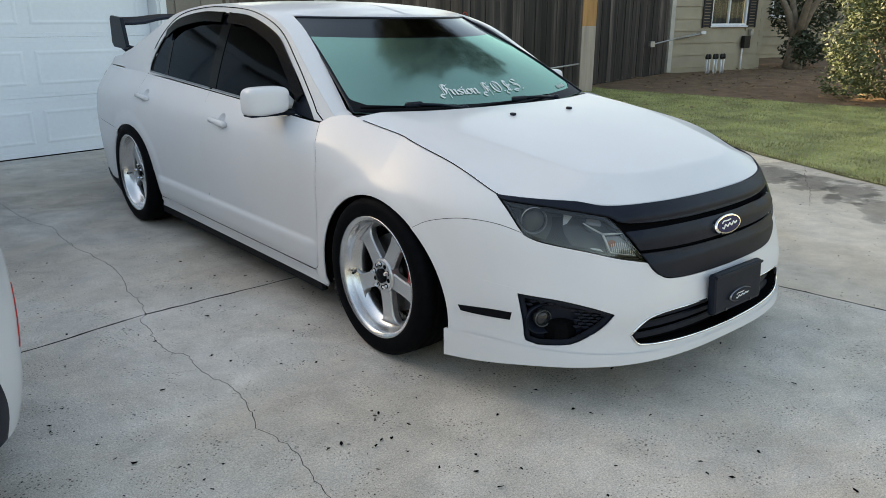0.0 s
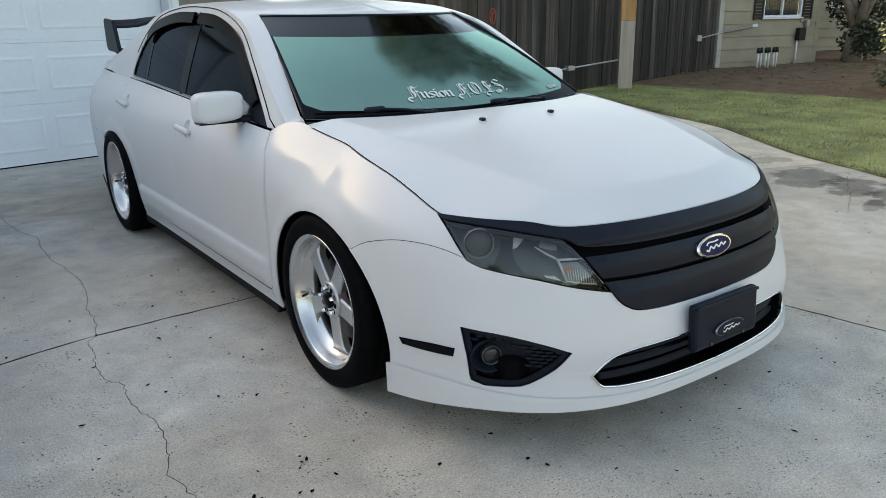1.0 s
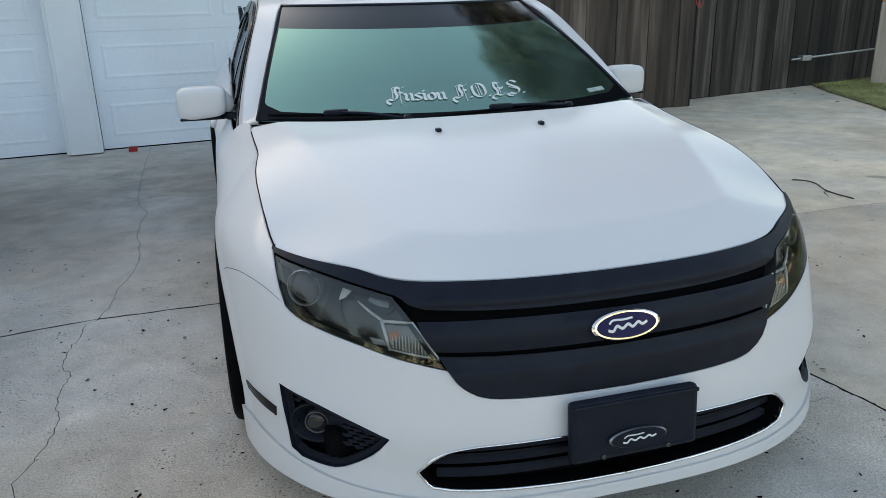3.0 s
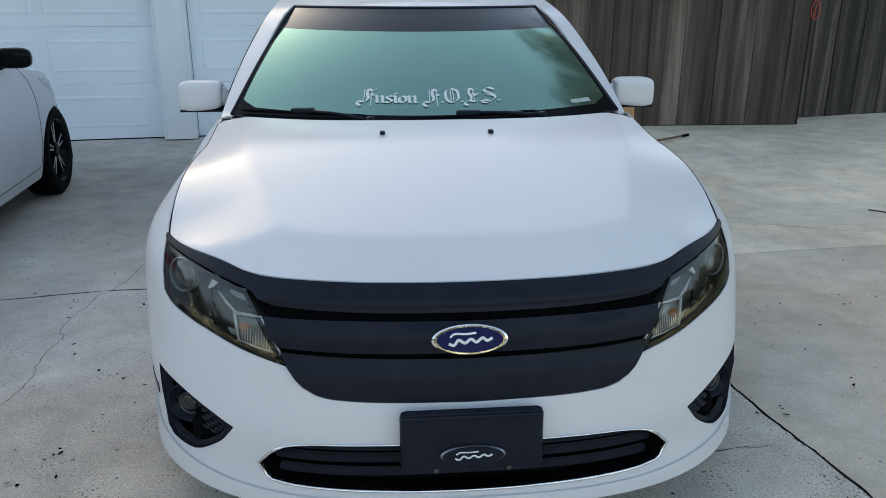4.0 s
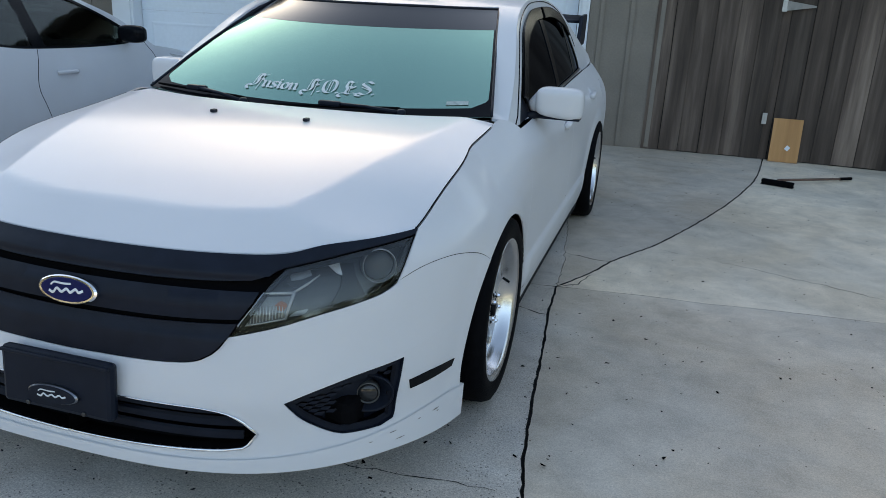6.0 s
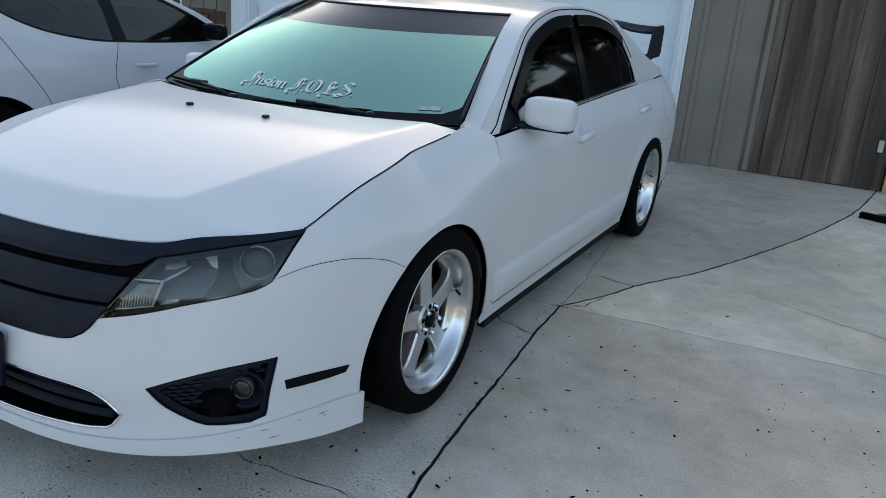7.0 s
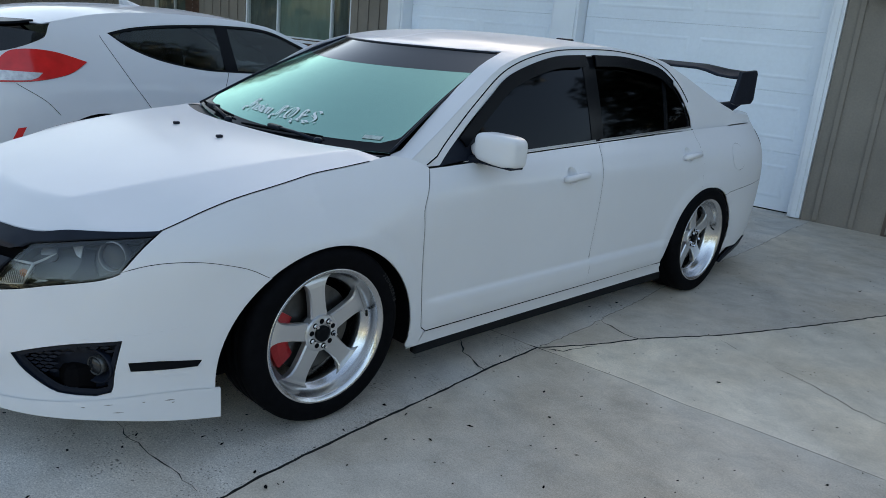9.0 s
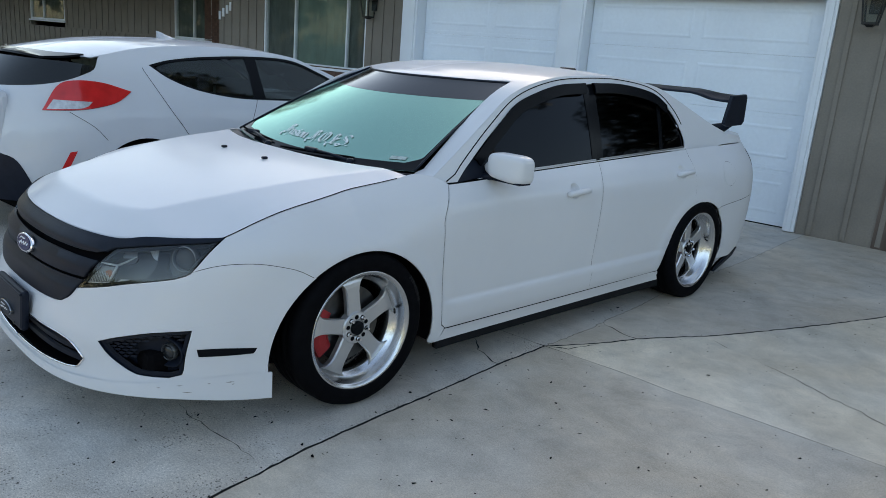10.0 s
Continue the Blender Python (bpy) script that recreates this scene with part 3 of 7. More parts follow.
bush = thing("bush", "large olive green leafy bush on the soil bed", "bush")
bush.location = (11.5, 2.55, 0)
r = random.Random(21)
bm = bmesh.new()
for _ in range(16):
    a = r.uniform(0, 6.28)
    q = Vector((math.cos(a) * r.uniform(.5, 1.1), math.sin(a) * r.uniform(.5, 1.1), r.uniform(1.0, 1.9)))
    add_tube(bm, [(0, 0, 0), tuple(q * .4 + Vector((0, 0, .15))), tuple(q)], [.03, .02, .006], 5)
part("branches", bm, BARK, bush, "thin brown branches")
bm = bmesh.new()
for c, rad, n in (((0, 0, .75), (1.25, 1.2, .75), 9000), ((.2, -.4, 1.45), (1.0, 1.0, .65), 6200), ((.5, .3, 1.5), (.9, .9, .6), 4400), ((-.55, .45, 1.55), (.5, .45, .35), 900), ((-.9, .5, .25), (.45, .4, .2), 420)):
    leaf_cloud(bm, c, rad, n, .042, r)
part("crown", bm, LEAF, bush, "dense small olive leaves")


def small_tree(name, label, base, leaves, seed, height, leaf_mat, crown_at):
    t = thing(name, label, "tree")
    t.location = base
    r = random.Random(seed)
    bm = bmesh.new()
    add_tube(bm, [(0, 0, -.05), (.02, 0, .5), (.05, .02, .8)], [.26, .2, .18], 10)
    for k in range(5):
        a = 1.26 * k + r.uniform(-.3, .3)
        q = Vector((math.cos(a) * .75, math.sin(a) * .75, height * r.uniform(.75, 1.0)))
        add_tube(bm, [(.05, .02, .7), tuple(q * .35 + Vector((0, 0, .65))), tuple(q * .7 + Vector((0, 0, .4))), tuple(q)], [.12, .09, .06, .03], 8)
    part("trunk", bm, BARK, t, "pale forked trunk", True)
    bm = bmesh.new()
    for c, rad, n in crown_at:
        leaf_cloud(bm, c, rad, n, .075, r, .2)
    part("crown", bm, leaf_mat, t, "dark leaves")
    return t


small_tree("tree", "forked tree with pale bark before the siding house", (17.6, 7.35, 0), 0, 8, 2.6, LEAF_DARK,
           [((1.6, .6, 1.5), (1.2, .9, .8), 1900), ((.5, .5, 2.7), (1.6, 1.4, .8), 2200), ((1.0, .2, .45), (.9, .6, .4), 700), ((-.15, -.25, .55), (.3, .28, .45), 320)])

# ---- a tall tree behind the fence, mirrored in the windshield ----
def tall_tree(label, base, height, spread, blobs, seed, leaf=.17):
    t = thing("tall_tree", label, "tree")
    t.location = base
    r = random.Random(seed)
    bm = bmesh.new()
    add_tube(bm, [(0, 0, -.05), (.05, 0, height * .2), (.0, .1, height * .42)], [.34, .25, .2], 10)
    for k in range(7):
        a = .9 * k + r.uniform(-.3, .3)
        q = Vector((math.cos(a) * spread * .6, math.sin(a) * spread * .6, height * r.uniform(.65, .9)))
        add_tube(bm, [(0, .1, height * .38), tuple(q * .4 + Vector((0, 0, height * .3))), tuple(q)], [.15, .09, .03], 7)
    part("trunk", bm, BARK, t, "forked pale trunk and limbs", True)
    bm = bmesh.new()
    for c, rad, n in blobs:
        leaf_cloud(bm, c, rad, n, leaf, r, .3)
    part("crown", bm, LEAF_DARK, t, "broad dark leafy crown with gaps")


tall_tree("very tall leafy shade tree behind the long fence", (9.2, 10.6, 0), 15, 5,
          [((-.6, -1.2, 10.6), (3.6, 3.6, 2.8), 4600), ((.6, -4.4, 10.6), (2.8, 2.4, 2.4), 3000), ((-.8, -4.0, 12.8), (2.6, 2.6, 2.2), 2400), ((-1.8, -5.4, 11.9), (2.1, 2.1, 2.2), 2200),
           ((1.4, .6, 13.0), (3.4, 3.2, 2.6), 2400), ((-1.0, .2, 8.2), (3.0, 2.6, 1.6), 1700)], 41, .19)
# Added out of view; its crown is shaped to keep direct sun off the lawn.
tall_tree("unseen tree added behind the garage to shade the lawn", (3.4, 11.3, 0), 5.6, 2.4,
          [((-.6, 0, 4.2), (2.0, 1.3, 1.0), 2600), ((1.0, .1, 4.3), (1.7, 1.2, 1.1), 2200), ((.2, -.6, 5.2), (1.6, 1.2, .7), 1300), ((2.2, .1, 3.4), (1.1, 1.0, .8), 1000), ((-1.2, .1, 3.4), (1.4, 1.0, .7), 1200), ((1.4, 0, 5.0), (1.5, 1.1, .7), 1200), ((-2.3, 0, 4.7), (1.2, 1.0, .9), 1300)], 43, .12)

# ---- trees across the street, seen in the cars' gloss only ----
r = random.Random(77)
bm = bmesh.new()
for k in range(30):
    a = radians(-215 + 8.2 * k)
    d = r.uniform(30, 40)
    base = Vector((d * math.cos(a), d * math.sin(a), 0))
    h = r.uniform(5.0, 10.5)
    w = r.uniform(2.6, 4.4)
    add_tube(bm, [base, base + Vector((.2, .1, h * .6))], [.3, .15], 6)
    for _ in range(r.choice((2, 3, 3))):
        leaf_cloud(bm, base + Vector((r.uniform(-1.5, 1.5), r.uniform(-1.5, 1.5), h * r.uniform(.35, .75))), (w, w, h * .36), 260, .55, r, .25)
tagged(part("far_trees", bm, LEAF_DARK, None), "dark green trees far across the street", "trees", kind="stuff")

# ---- the garage house ----
SIDING = material("taupe_painted_board", (0.215, 0.190, 0.163), 0.75, 0, 0.1, 2.5, 0.12, 60, fine=0.06)
TRIM = material("white_trim_paint", (0.74, 0.78, 0.83), 0.5, 0, 0.04, 3, 0.05, 50)
DOOR_PAINT = material("white_door_paint", (0.76, 0.825, 0.90), 0.45, 0, 0.05, 1.2, 0.06, 30, fine=0.02)
BRICK = material("dark_red_brick", (0.11, 0.06, 0.045), 0.85, 0, 0.3, 9, 0.3, 60)
MORTAR = material("grey_mortar", (0.16, 0.15, 0.14), 0.9, 0, 0.2, 30)
CURTAIN = material("pale_green_curtain", (0.17, 0.225, 0.20), 0.85, 0, 0.12, 5)
# Tone of an unlit room, put on a sheet close behind the panes.
ROOM_DARK = material("dark_grey_room", (0.10, 0.11, 0.11), 0.9, 0, 0.2, 4)
PANE = glass("window_glass", (0.92, 0.96, 0.94), (0.36, 0.38, 0.40), 0.97, 0.0, 0.03)
IRON = material("black_lantern_iron", (0.012, 0.012, 0.013), 0.5, 0.3)
HOUSE = pose(.45, 5.72, 0, 0, 0, 7.4)


def placed(ob, m=HOUSE):
    ob.matrix_world = m
    return ob


def wall_piece(name, lo, hi, label, mat=SIDING, step=.405, m=HOUSE, battens=True):
    w = part(name, box(lo, hi), mat, None)
    tagged(w, label, "wall", kind="structure")
    w.matrix_world = m
    x = lo[0] + .1
    while battens and x < hi[0] - .03:
        b = part("batten", box((x, lo[1] - .018, lo[2] + .02), (x + .045, lo[1] - .002, hi[2] - .01), .003), mat, w)
        x += step
    return w


TOPZ = 2.75
wall_piece("wall_east", (.045, 0, 0), (.80, .15, TOPZ), "taupe board and batten wall beside the garage", step=.30)
wall_piece("wall_return", (.65, .155, 0), (.80, 6.0, TOPZ), "taupe side wall of the garage", battens=False)
wall_piece("wall_over_doors", (-5.23, .02, 2.20), (.044, .17, TOPZ), "taupe wall above the garage doors")
wall_piece("wall_garage_west", (-5.60, .38, 0), (-5.24, .53, TOPZ), "taupe wall beside the window", step=.2)
wall_piece("wall_under_window", (-8.60, .38, 0), (-5.602, .53, 1.06), "low wall under the front window", mat=BRICK, battens=False)
wall_piece("wall_window_east", (-6.28, .38, 1.062), (-5.602, .53, TOPZ), "taupe wall with a lantern", step=.2)
wall_piece("wall_over_window", (-8.60, .38, 2.35), (-6.282, .53, TOPZ), "taupe wall above the window", step=.4)
wall_piece("wall_window_west", (-9.80, .38, 0), (-8.602, .53, TOPZ), "taupe board and batten wall", step=.22)
wall_piece("wall_entry_return", (-9.80, .532, 0), (-9.65, 1.6, TOPZ), "taupe wall turning to the entry", battens=False)
wall_piece("wall_entry_brick", (-12.0, 1.6, 0), (-9.652, 1.75, TOPZ), "dark red brick wall at the entry", mat=BRICK, battens=False)
wall_piece("wall_west_low", (-23.0, 1.6, 0), (-12.002, 1.75, 1.28), "taupe board and batten wall", step=.28)
wall_piece("wall_west_top", (-23.0, 1.6, 2.3), (-12.002, 1.75, TOPZ), "taupe wall above the windows", step=.28)
for k, (a, b) in enumerate(((-11.99, -11.76 - .6), (-17.84, -13.07), (-23.0, -19.70))):
    if b > a:
        wall_piece("wall_west_between", (a, 1.6, 1.282), (b, 1.75, 2.298), "taupe wall between the windows", step=.28)
wall_piece("wall_back", (-23.0, 6.0, 0), (.80, 6.15, TOPZ), "plain back wall", battens=False)
wall_piece("wall_end", (-23.15, 1.6, 0), (-23.01, 6.0, TOPZ), "plain end wall", battens=False)
ceil = tagged(placed(part("ceiling", box((-23.0, .2, TOPZ + .002), (.8, 6.15, TOPZ + .1)), SIDING, None)), "plain ceiling over the house", "ceiling", kind="structure")
SHINGLE = material("brown_roof_shingle", (0.09, 0.075, 0.065), 0.9, 0, 0.25, 6, 0.4, 50)
ROOF_H, EAVE = 4.85, 2.86
bm = bmesh.new()
prof = [(-.45, EAVE), (3.0, ROOF_H), (6.6, EAVE), (6.6, EAVE - .10), (3.0, ROOF_H - .14), (-.45, EAVE - .10)]
ends = [[bm.verts.new((x, y, z)) for y, z in prof] for x in (-23.4, 1.15)]
for k in range(6):
    bm.faces.new((ends[0][k], ends[0][(k + 1) % 6], ends[1][(k + 1) % 6], ends[1][k]))
for e in ends:
    bm.faces.new(e)
tagged(placed(part("roof", bm, SHINGLE, None)), "brown shingled gable roof of the house", "roof", kind="structure")
gable = bmesh.new()
vs = [gable.verts.new(p) for p in ((.66, 0, TOPZ + .11), (.66, 6.15, TOPZ + .11), (.66, 3.05, ROOF_H - .2), (.79, 0, TOPZ + .11), (.79, 6.15, TOPZ + .11), (.79, 3.05, ROOF_H - .2))]
for f in ((0, 1, 2), (3, 5, 4), (0, 3, 4, 1), (1, 4, 5, 2), (2, 5, 3, 0)):
    gable.faces.new([vs[k] for k in f])
tagged(placed(part("wall_gable", gable, SIDING, None)), "taupe gable end of the garage", "wall", kind="structure")

tagged(placed(part("porch_roof", box((-23.4, -1.35, 2.60), (-5.5, -.47, 2.72), .01), SHINGLE, None)), "deep shingled eave over the front windows", "roof", kind="structure")

# bricks of the low wall and of the entry
bm = bmesh.new()
add_box(bm, (0, 0, 0), (.19, .022, .057), .004)
brick_data = bpy.data.meshes.new("brick")
bm.to_mesh(brick_data)
bm.free()
brick_data.materials.append(BRICK)
low_wall = next(o for o in scene.objects if o.name == "wall_under_window")
entry = next(o for o in scene.objects if o.name == "wall_entry_brick")
for host, x0, x1, y, z0, z1 in ((low_wall, -8.55, -5.7, .357, .62, 1.04), (entry, -11.95, -9.7, 1.577, 1.05, 1.75)):
    row, z = 0, z0
    while z < z1:
        x = x0 + (.1 if row % 2 else 0)
        while x < x1 - .19:
            o = new("brick", brick_data)
            o.parent = host
            o.location = (x, y, z)
            x += .2
        z += .067
        row += 1


def house_window(name, x0, x1, z0, z1, y, mullions, label, window_backing, m=HOUSE, t=.05, bar=.02):
    w = tagged(new(name), label, "window", kind="structure")
    w.matrix_world = m
    f = bmesh.new()
    for lo, hi in (((x0, z0), (x1, z0 + t)), ((x0, z1 - t), (x1, z1)), ((x0, z0 + t), (x0 + t, z1 - t)), ((x1 - t, z0 + t), (x1, z1 - t))):
        add_box(f, (lo[0], y - .03, lo[1]), (hi[0], y + .05, hi[1]), .006)
    part("window_frame", f, TRIM, w, "white frame")
    part("window_sill", box((x0 - .04, y - .07, z0 - .04), (x1 + .04, y + .03, z0 - .002), .008), TRIM, w, "white sill")
    edges = [x0 + t] + list(mullions) + [x1 - t]
    for q in mullions:
        part("mullion", box((q - bar, y - .02, z0 + t), (q + bar, y + .04, z1 - t), .005), TRIM, w)
    for a, b in zip(edges, edges[1:]):
        g = part("pane", box((a + .005, y + .01, z0 + t), (b - .005, y + .016, z1 - t)), PANE, w, "clear glass pane")
        g.visible_shadow = False
    # CURTAIN sheets are cloth; ROOM_DARK and SHUTTER sheets stand in for the dark room.
    for i, (a, b) in enumerate(zip(edges, edges[1:])):
        back = bmesh.new()
        n = max(8, int((b - a) * 18))
        rows = [[back.verts.new((a + (b - a) * k / n, y + .045 + .012 * math.sin(k * 1.9), z)) for k in range(n + 1)] for z in (z0 + .01, z1 - .01)]
        for k in range(n):
            back.faces.new((rows[0][k], rows[0][k + 1], rows[1][k + 1], rows[1][k]))
        part("window_backing", back, window_backing[i] if isinstance(window_backing, tuple) else window_backing, w, "folded sheet behind the glass")
    return w


house_window("window_1", -8.60, -6.282, 1.065, 2.345, .42, (-7.86, -6.70), "white framed front window with pale green curtains", (ROOM_DARK, CURTAIN, ROOM_DARK), t=.035, bar=.014)
house_window("window_2", -13.07, -11.76, 1.285, 2.295, 1.63, (-12.4,), "white framed window by the entry", ROOM_DARK, t=.035, bar=.014)
house_window("window_3", -19.70, -17.84, 1.43, 2.295, 1.63, (-19.0,), "white framed window on the far wing", ROOM_DARK)
wall_piece("wall_west_fill", (-12.36, 1.765, 1.282), (-11.99, 1.8, 2.298), "taupe wall", battens=False)
# the entry's house number: plain bars
sign = tagged(placed(new("number_plaque")), "sloping row of pale number bars on the entry post", "sign")
for k in range(4):
    part("bar", box((-9.79 + .1 * k, .355, 1.68 + .05 * k), (-9.74 + .1 * k, .378, 1.82 + .05 * k), .004), TRIM, sign)


def lantern(m, label):
    l = thing("wall_lantern", label, "lamp", "lanterns beside the garage doors", m)
    part("back_plate", box((-.05, -.02, -.02), (.05, -.001, .28), .006), IRON, l)
    part("arm", tube([(0, -.02, .22), (0, -.10, .26), (0, -.13, .20)], .012, 8), IRON, l)
    cage = bmesh.new()
    for sx, sy in ((1, 1), (1, -1), (-1, 1), (-1, -1)):
        add_tube(cage, [(sx * .055, -.13 + sy * .055, -.10), (sx * .085, -.13 + sy * .085, .12)], .008, 6)
    part("cage", cage, IRON, l)
    part("cap", lathe([(.13, .12), (.12, .135), (.05, .19), (.02, .21)], 4, Matrix.Translation((0, -.13, 0)) @ Matrix.Rotation(radians(45), 4, "Z")), IRON, l)
    part("base", lathe([(.085, -.12), (.085, -.10), (.03, -.14)], 4, Matrix.Translation((0, -.13, 0)) @ Matrix.Rotation(radians(45), 4, "Z")), IRON, l)
    part("glass", lathe([(.07, -.10), (.112, .12)], 4, Matrix.Translation((0, -.13, 0)) @ Matrix.Rotation(radians(45), 4, "Z")), PANE, l, "frosted lantern glass")
    return l


lantern(HOUSE @ Matrix.Translation((.34, -.001, 2.09)), "black iron wall lantern with glass on the taupe wall")
lantern(HOUSE @ Matrix.Translation((-6.12, .379, 1.95)), "black iron wall lantern with glass beside the window")


def garage_door(name, x0, x1, label):
    g = tagged(placed(new(name)), label, "garage door", kind="structure")
    y, h = .15, .553
    for k in range(4):
        z0 = .012 + k * h
        s = part("section", box((x0, y, z0), (x1, y + .04, z0 + h - .0015), .003), DOOR_PAINT, g)
        n = 2
        w = (x1 - x0 - .12) / n
        for i in range(n):
            a = x0 + .06 + i * w + .05
            b = a + w - .10
            rim = bmesh.new()
            c, d = z0 + .115, z0 + h - .12
            rings = [[rim.verts.new((px, y - out, pz)) for px, pz in ((a + q, c + q), (b - q, c + q), (b - q, d - q), (a + q, d - q))]
                     for q, out in ((0, -.002), (.0, .0008), (.016, .0050), (.024, .0053), (.040, .0022), (.054, .0018))]
            for lo, hi in zip(rings, rings[1:]):
                for j in range(4):
                    rim.faces.new((lo[j], lo[(j + 1) % 4], hi[(j + 1) % 4], hi[j]))
            rim.faces.new(rings[0])
            rim.faces.new(rings[-1])
            part("embossed_panel", rim, DOOR_PAINT, s)
        for q in (.035, h - .045):
            part("pressed_rib", box((x0 + .01, y - .0015, z0 + q), (x1 - .01, y + .001, z0 + q + .008), .002), DOOR_PAINT, s)
    part("bottom_seal", box((x0, y + .005, 0), (x1, y + .035, .011)), RUBBER, g, "black rubber seal")
    return g


garage_door("door_1", -2.515, -.075, "white sectional garage door with embossed panels")
garage_door("door_2", -4.97, -2.845, "white sectional garage door with embossed panels")
for k, (x0, x1) in enumerate(((-.07, .04), (-2.84, -2.52), (-5.23, -4.975))):
    t = tagged(placed(part("trim", box((x0, -.03, .01), (x1, .17, 2.195), .006), TRIM, None)), "white painted door post", "trim", kind="structure")
    part("stop_strip", box((x0 + .03, -.045, .012), (x1 - .03, -.031, 2.19), .004), TRIM, t)
tagged(placed(part("trim", box((-5.23, -.03, 2.197), (.04, .012, 2.32), .006), TRIM, None)), "white painted door head", "trim", kind="structure")

# ---- the timber fence ----


def fence_wood(name, dark, light, stain, spread=(.42, 1.85)):
    """Weathered grey-brown boards: long vertical grain, paler streaks, and a tone of its own for each board."""
    m = bpy.data.materials.new(name)
    m.use_nodes = True
    nt = m.node_tree
    b = nt.nodes["Principled BSDF"]
    b.inputs["Roughness"].default_value = .9
    tc = nt.nodes.new("ShaderNodeTexCoord")
    oi = nt.nodes.new("ShaderNodeObjectInfo")
    mp = nt.nodes.new("ShaderNodeMapping")
    mp.inputs["Scale"].default_value = (9, 9, .55)
    nt.links.new(tc.outputs["Object"], mp.inputs["Vector"])
    off = nt.nodes.new("ShaderNodeVectorMath")
    off.operation = "ADD"
    nt.links.new(mp.outputs["Vector"], off.inputs[0])
    sc = nt.nodes.new("ShaderNodeMath")
    sc.operation = "MULTIPLY"
    sc.inputs[1].default_value = 40
    nt.links.new(oi.outputs["Random"], sc.inputs[0])
    nt.links.new(sc.outputs["Value"], off.inputs[1])
    n1 = nt.nodes.new("ShaderNodeTexNoise")
    n1.inputs["Scale"].default_value, n1.inputs["Detail"].default_value, n1.inputs["Roughness"].default_value = 1.0, 7, .58
    nt.links.new(off.outputs["Vector"], n1.inputs["Vector"])
    ramp = nt.nodes.new("ShaderNodeValToRGB")
    e = ramp.color_ramp.elements
    e[0].position, e[0].color = .30, (*dark, 1)
    e[1].position, e[1].color = .72, (*light, 1)
    mid = ramp.color_ramp.elements.new(.52)
    mid.color = (*stain, 1)
    nt.links.new(n1.outputs["Fac"], ramp.inputs["Fac"])
    mr = nt.nodes.new("ShaderNodeMapRange")
    mr.inputs["To Min"].default_value, mr.inputs["To Max"].default_value = spread
    nt.links.new(oi.outputs["Random"], mr.inputs["Value"])
    mix = nt.nodes.new("ShaderNodeMix")
    mix.data_type, mix.blend_type = "RGBA", "MULTIPLY"
    mix.inputs["Factor"].default_value = 1
    nt.links.new(ramp.outputs["Color"], mix.inputs["A"])
    nt.links.new(mr.outputs["Result"], mix.inputs["B"])
    nt.links.new(mix.outputs["Result"], b.inputs["Base Color"])
    bp = nt.nodes.new("ShaderNodeBump")
    bp.inputs["Strength"].default_value, bp.inputs["Distance"].default_value = .6, .01
    nt.links.new(n1.outputs["Fac"], bp.inputs["Height"])
    nt.links.new(bp.outputs["Normal"], b.inputs["Normal"])
    return m


FENCE_WOOD = fence_wood("weathered_fence_board", (.034, .025, .020), (.170, .133, .110), (.084, .063, .052), (.55, 1.5))
# Near-black that stands in for the shade between fence boards.
FENCE_BACK = material("black_gap_backing", (.012, .011, .010), .95)
NEW_WOOD = fence_wood("raw_yellow_wood", (.33, .165, .068), (.56, .31, .145), (.46, .245, .105), (1.0, 1.1))
GREY_WOOD = fence_wood("grey_post_wood", (.28, .235, .20), (.52, .445, .385), (.42, .355, .305), (1.0, 1.1))
GALV = material("galvanised_steel", (.45, .46, .47), .45, .8, .15, 20)


def board_mesh(width, height, seed):
    r = random.Random(seed)
    bm = bmesh.new()
    n = 6
    rows = []
    for k in range(n + 1):
        z = height * k / n
        q = [r.uniform(-.002, .002) for _ in range(2)]
        top_cut = r.uniform(-.012, .012) if k == n else 0
        low_cut = r.uniform(0, .008) if k == 0 else 0
        rows.append([bm.verts.new(p) for p in ((q[0], 0, z + low_cut), (width + q[1], r.uniform(-.002, .002), z + low_cut + top_cut), (width + q[1], .019, z + low_cut + top_cut), (q[0], .019, z + low_cut))])
    for a, b in zip(rows, rows[1:]):
        for i in range(4):
            j = (i + 1) % 4
            bm.faces.new((a[i], a[j], b[j], b[i]))
    bm.faces.new(rows[0])
    bm.faces.new(rows[-1])
    bmesh.ops.recalc_face_normals(bm, faces=bm.faces)
    d = bpy.data.meshes.new("board")
    bm.to_mesh(d)
    bm.free()
    d.materials.append(FENCE_WOOD)
    return d


WIDTHS = (.176, .184, .19, .196, .205, .168)
BOARDS = [board_mesh(w, 1.86, 30 + k) for k, w in enumerate(WIDTHS)]
BOARDS_DARK = [d.copy() for d in BOARDS]
for d in BOARDS_DARK:
    d.materials[0] = fence_wood("old_dark_fence_board", (.014, .012, .011), (.100, .084, .075), (.038, .031, .028)) if d is BOARDS_DARK[0] else BOARDS_DARK[0].materials[0]


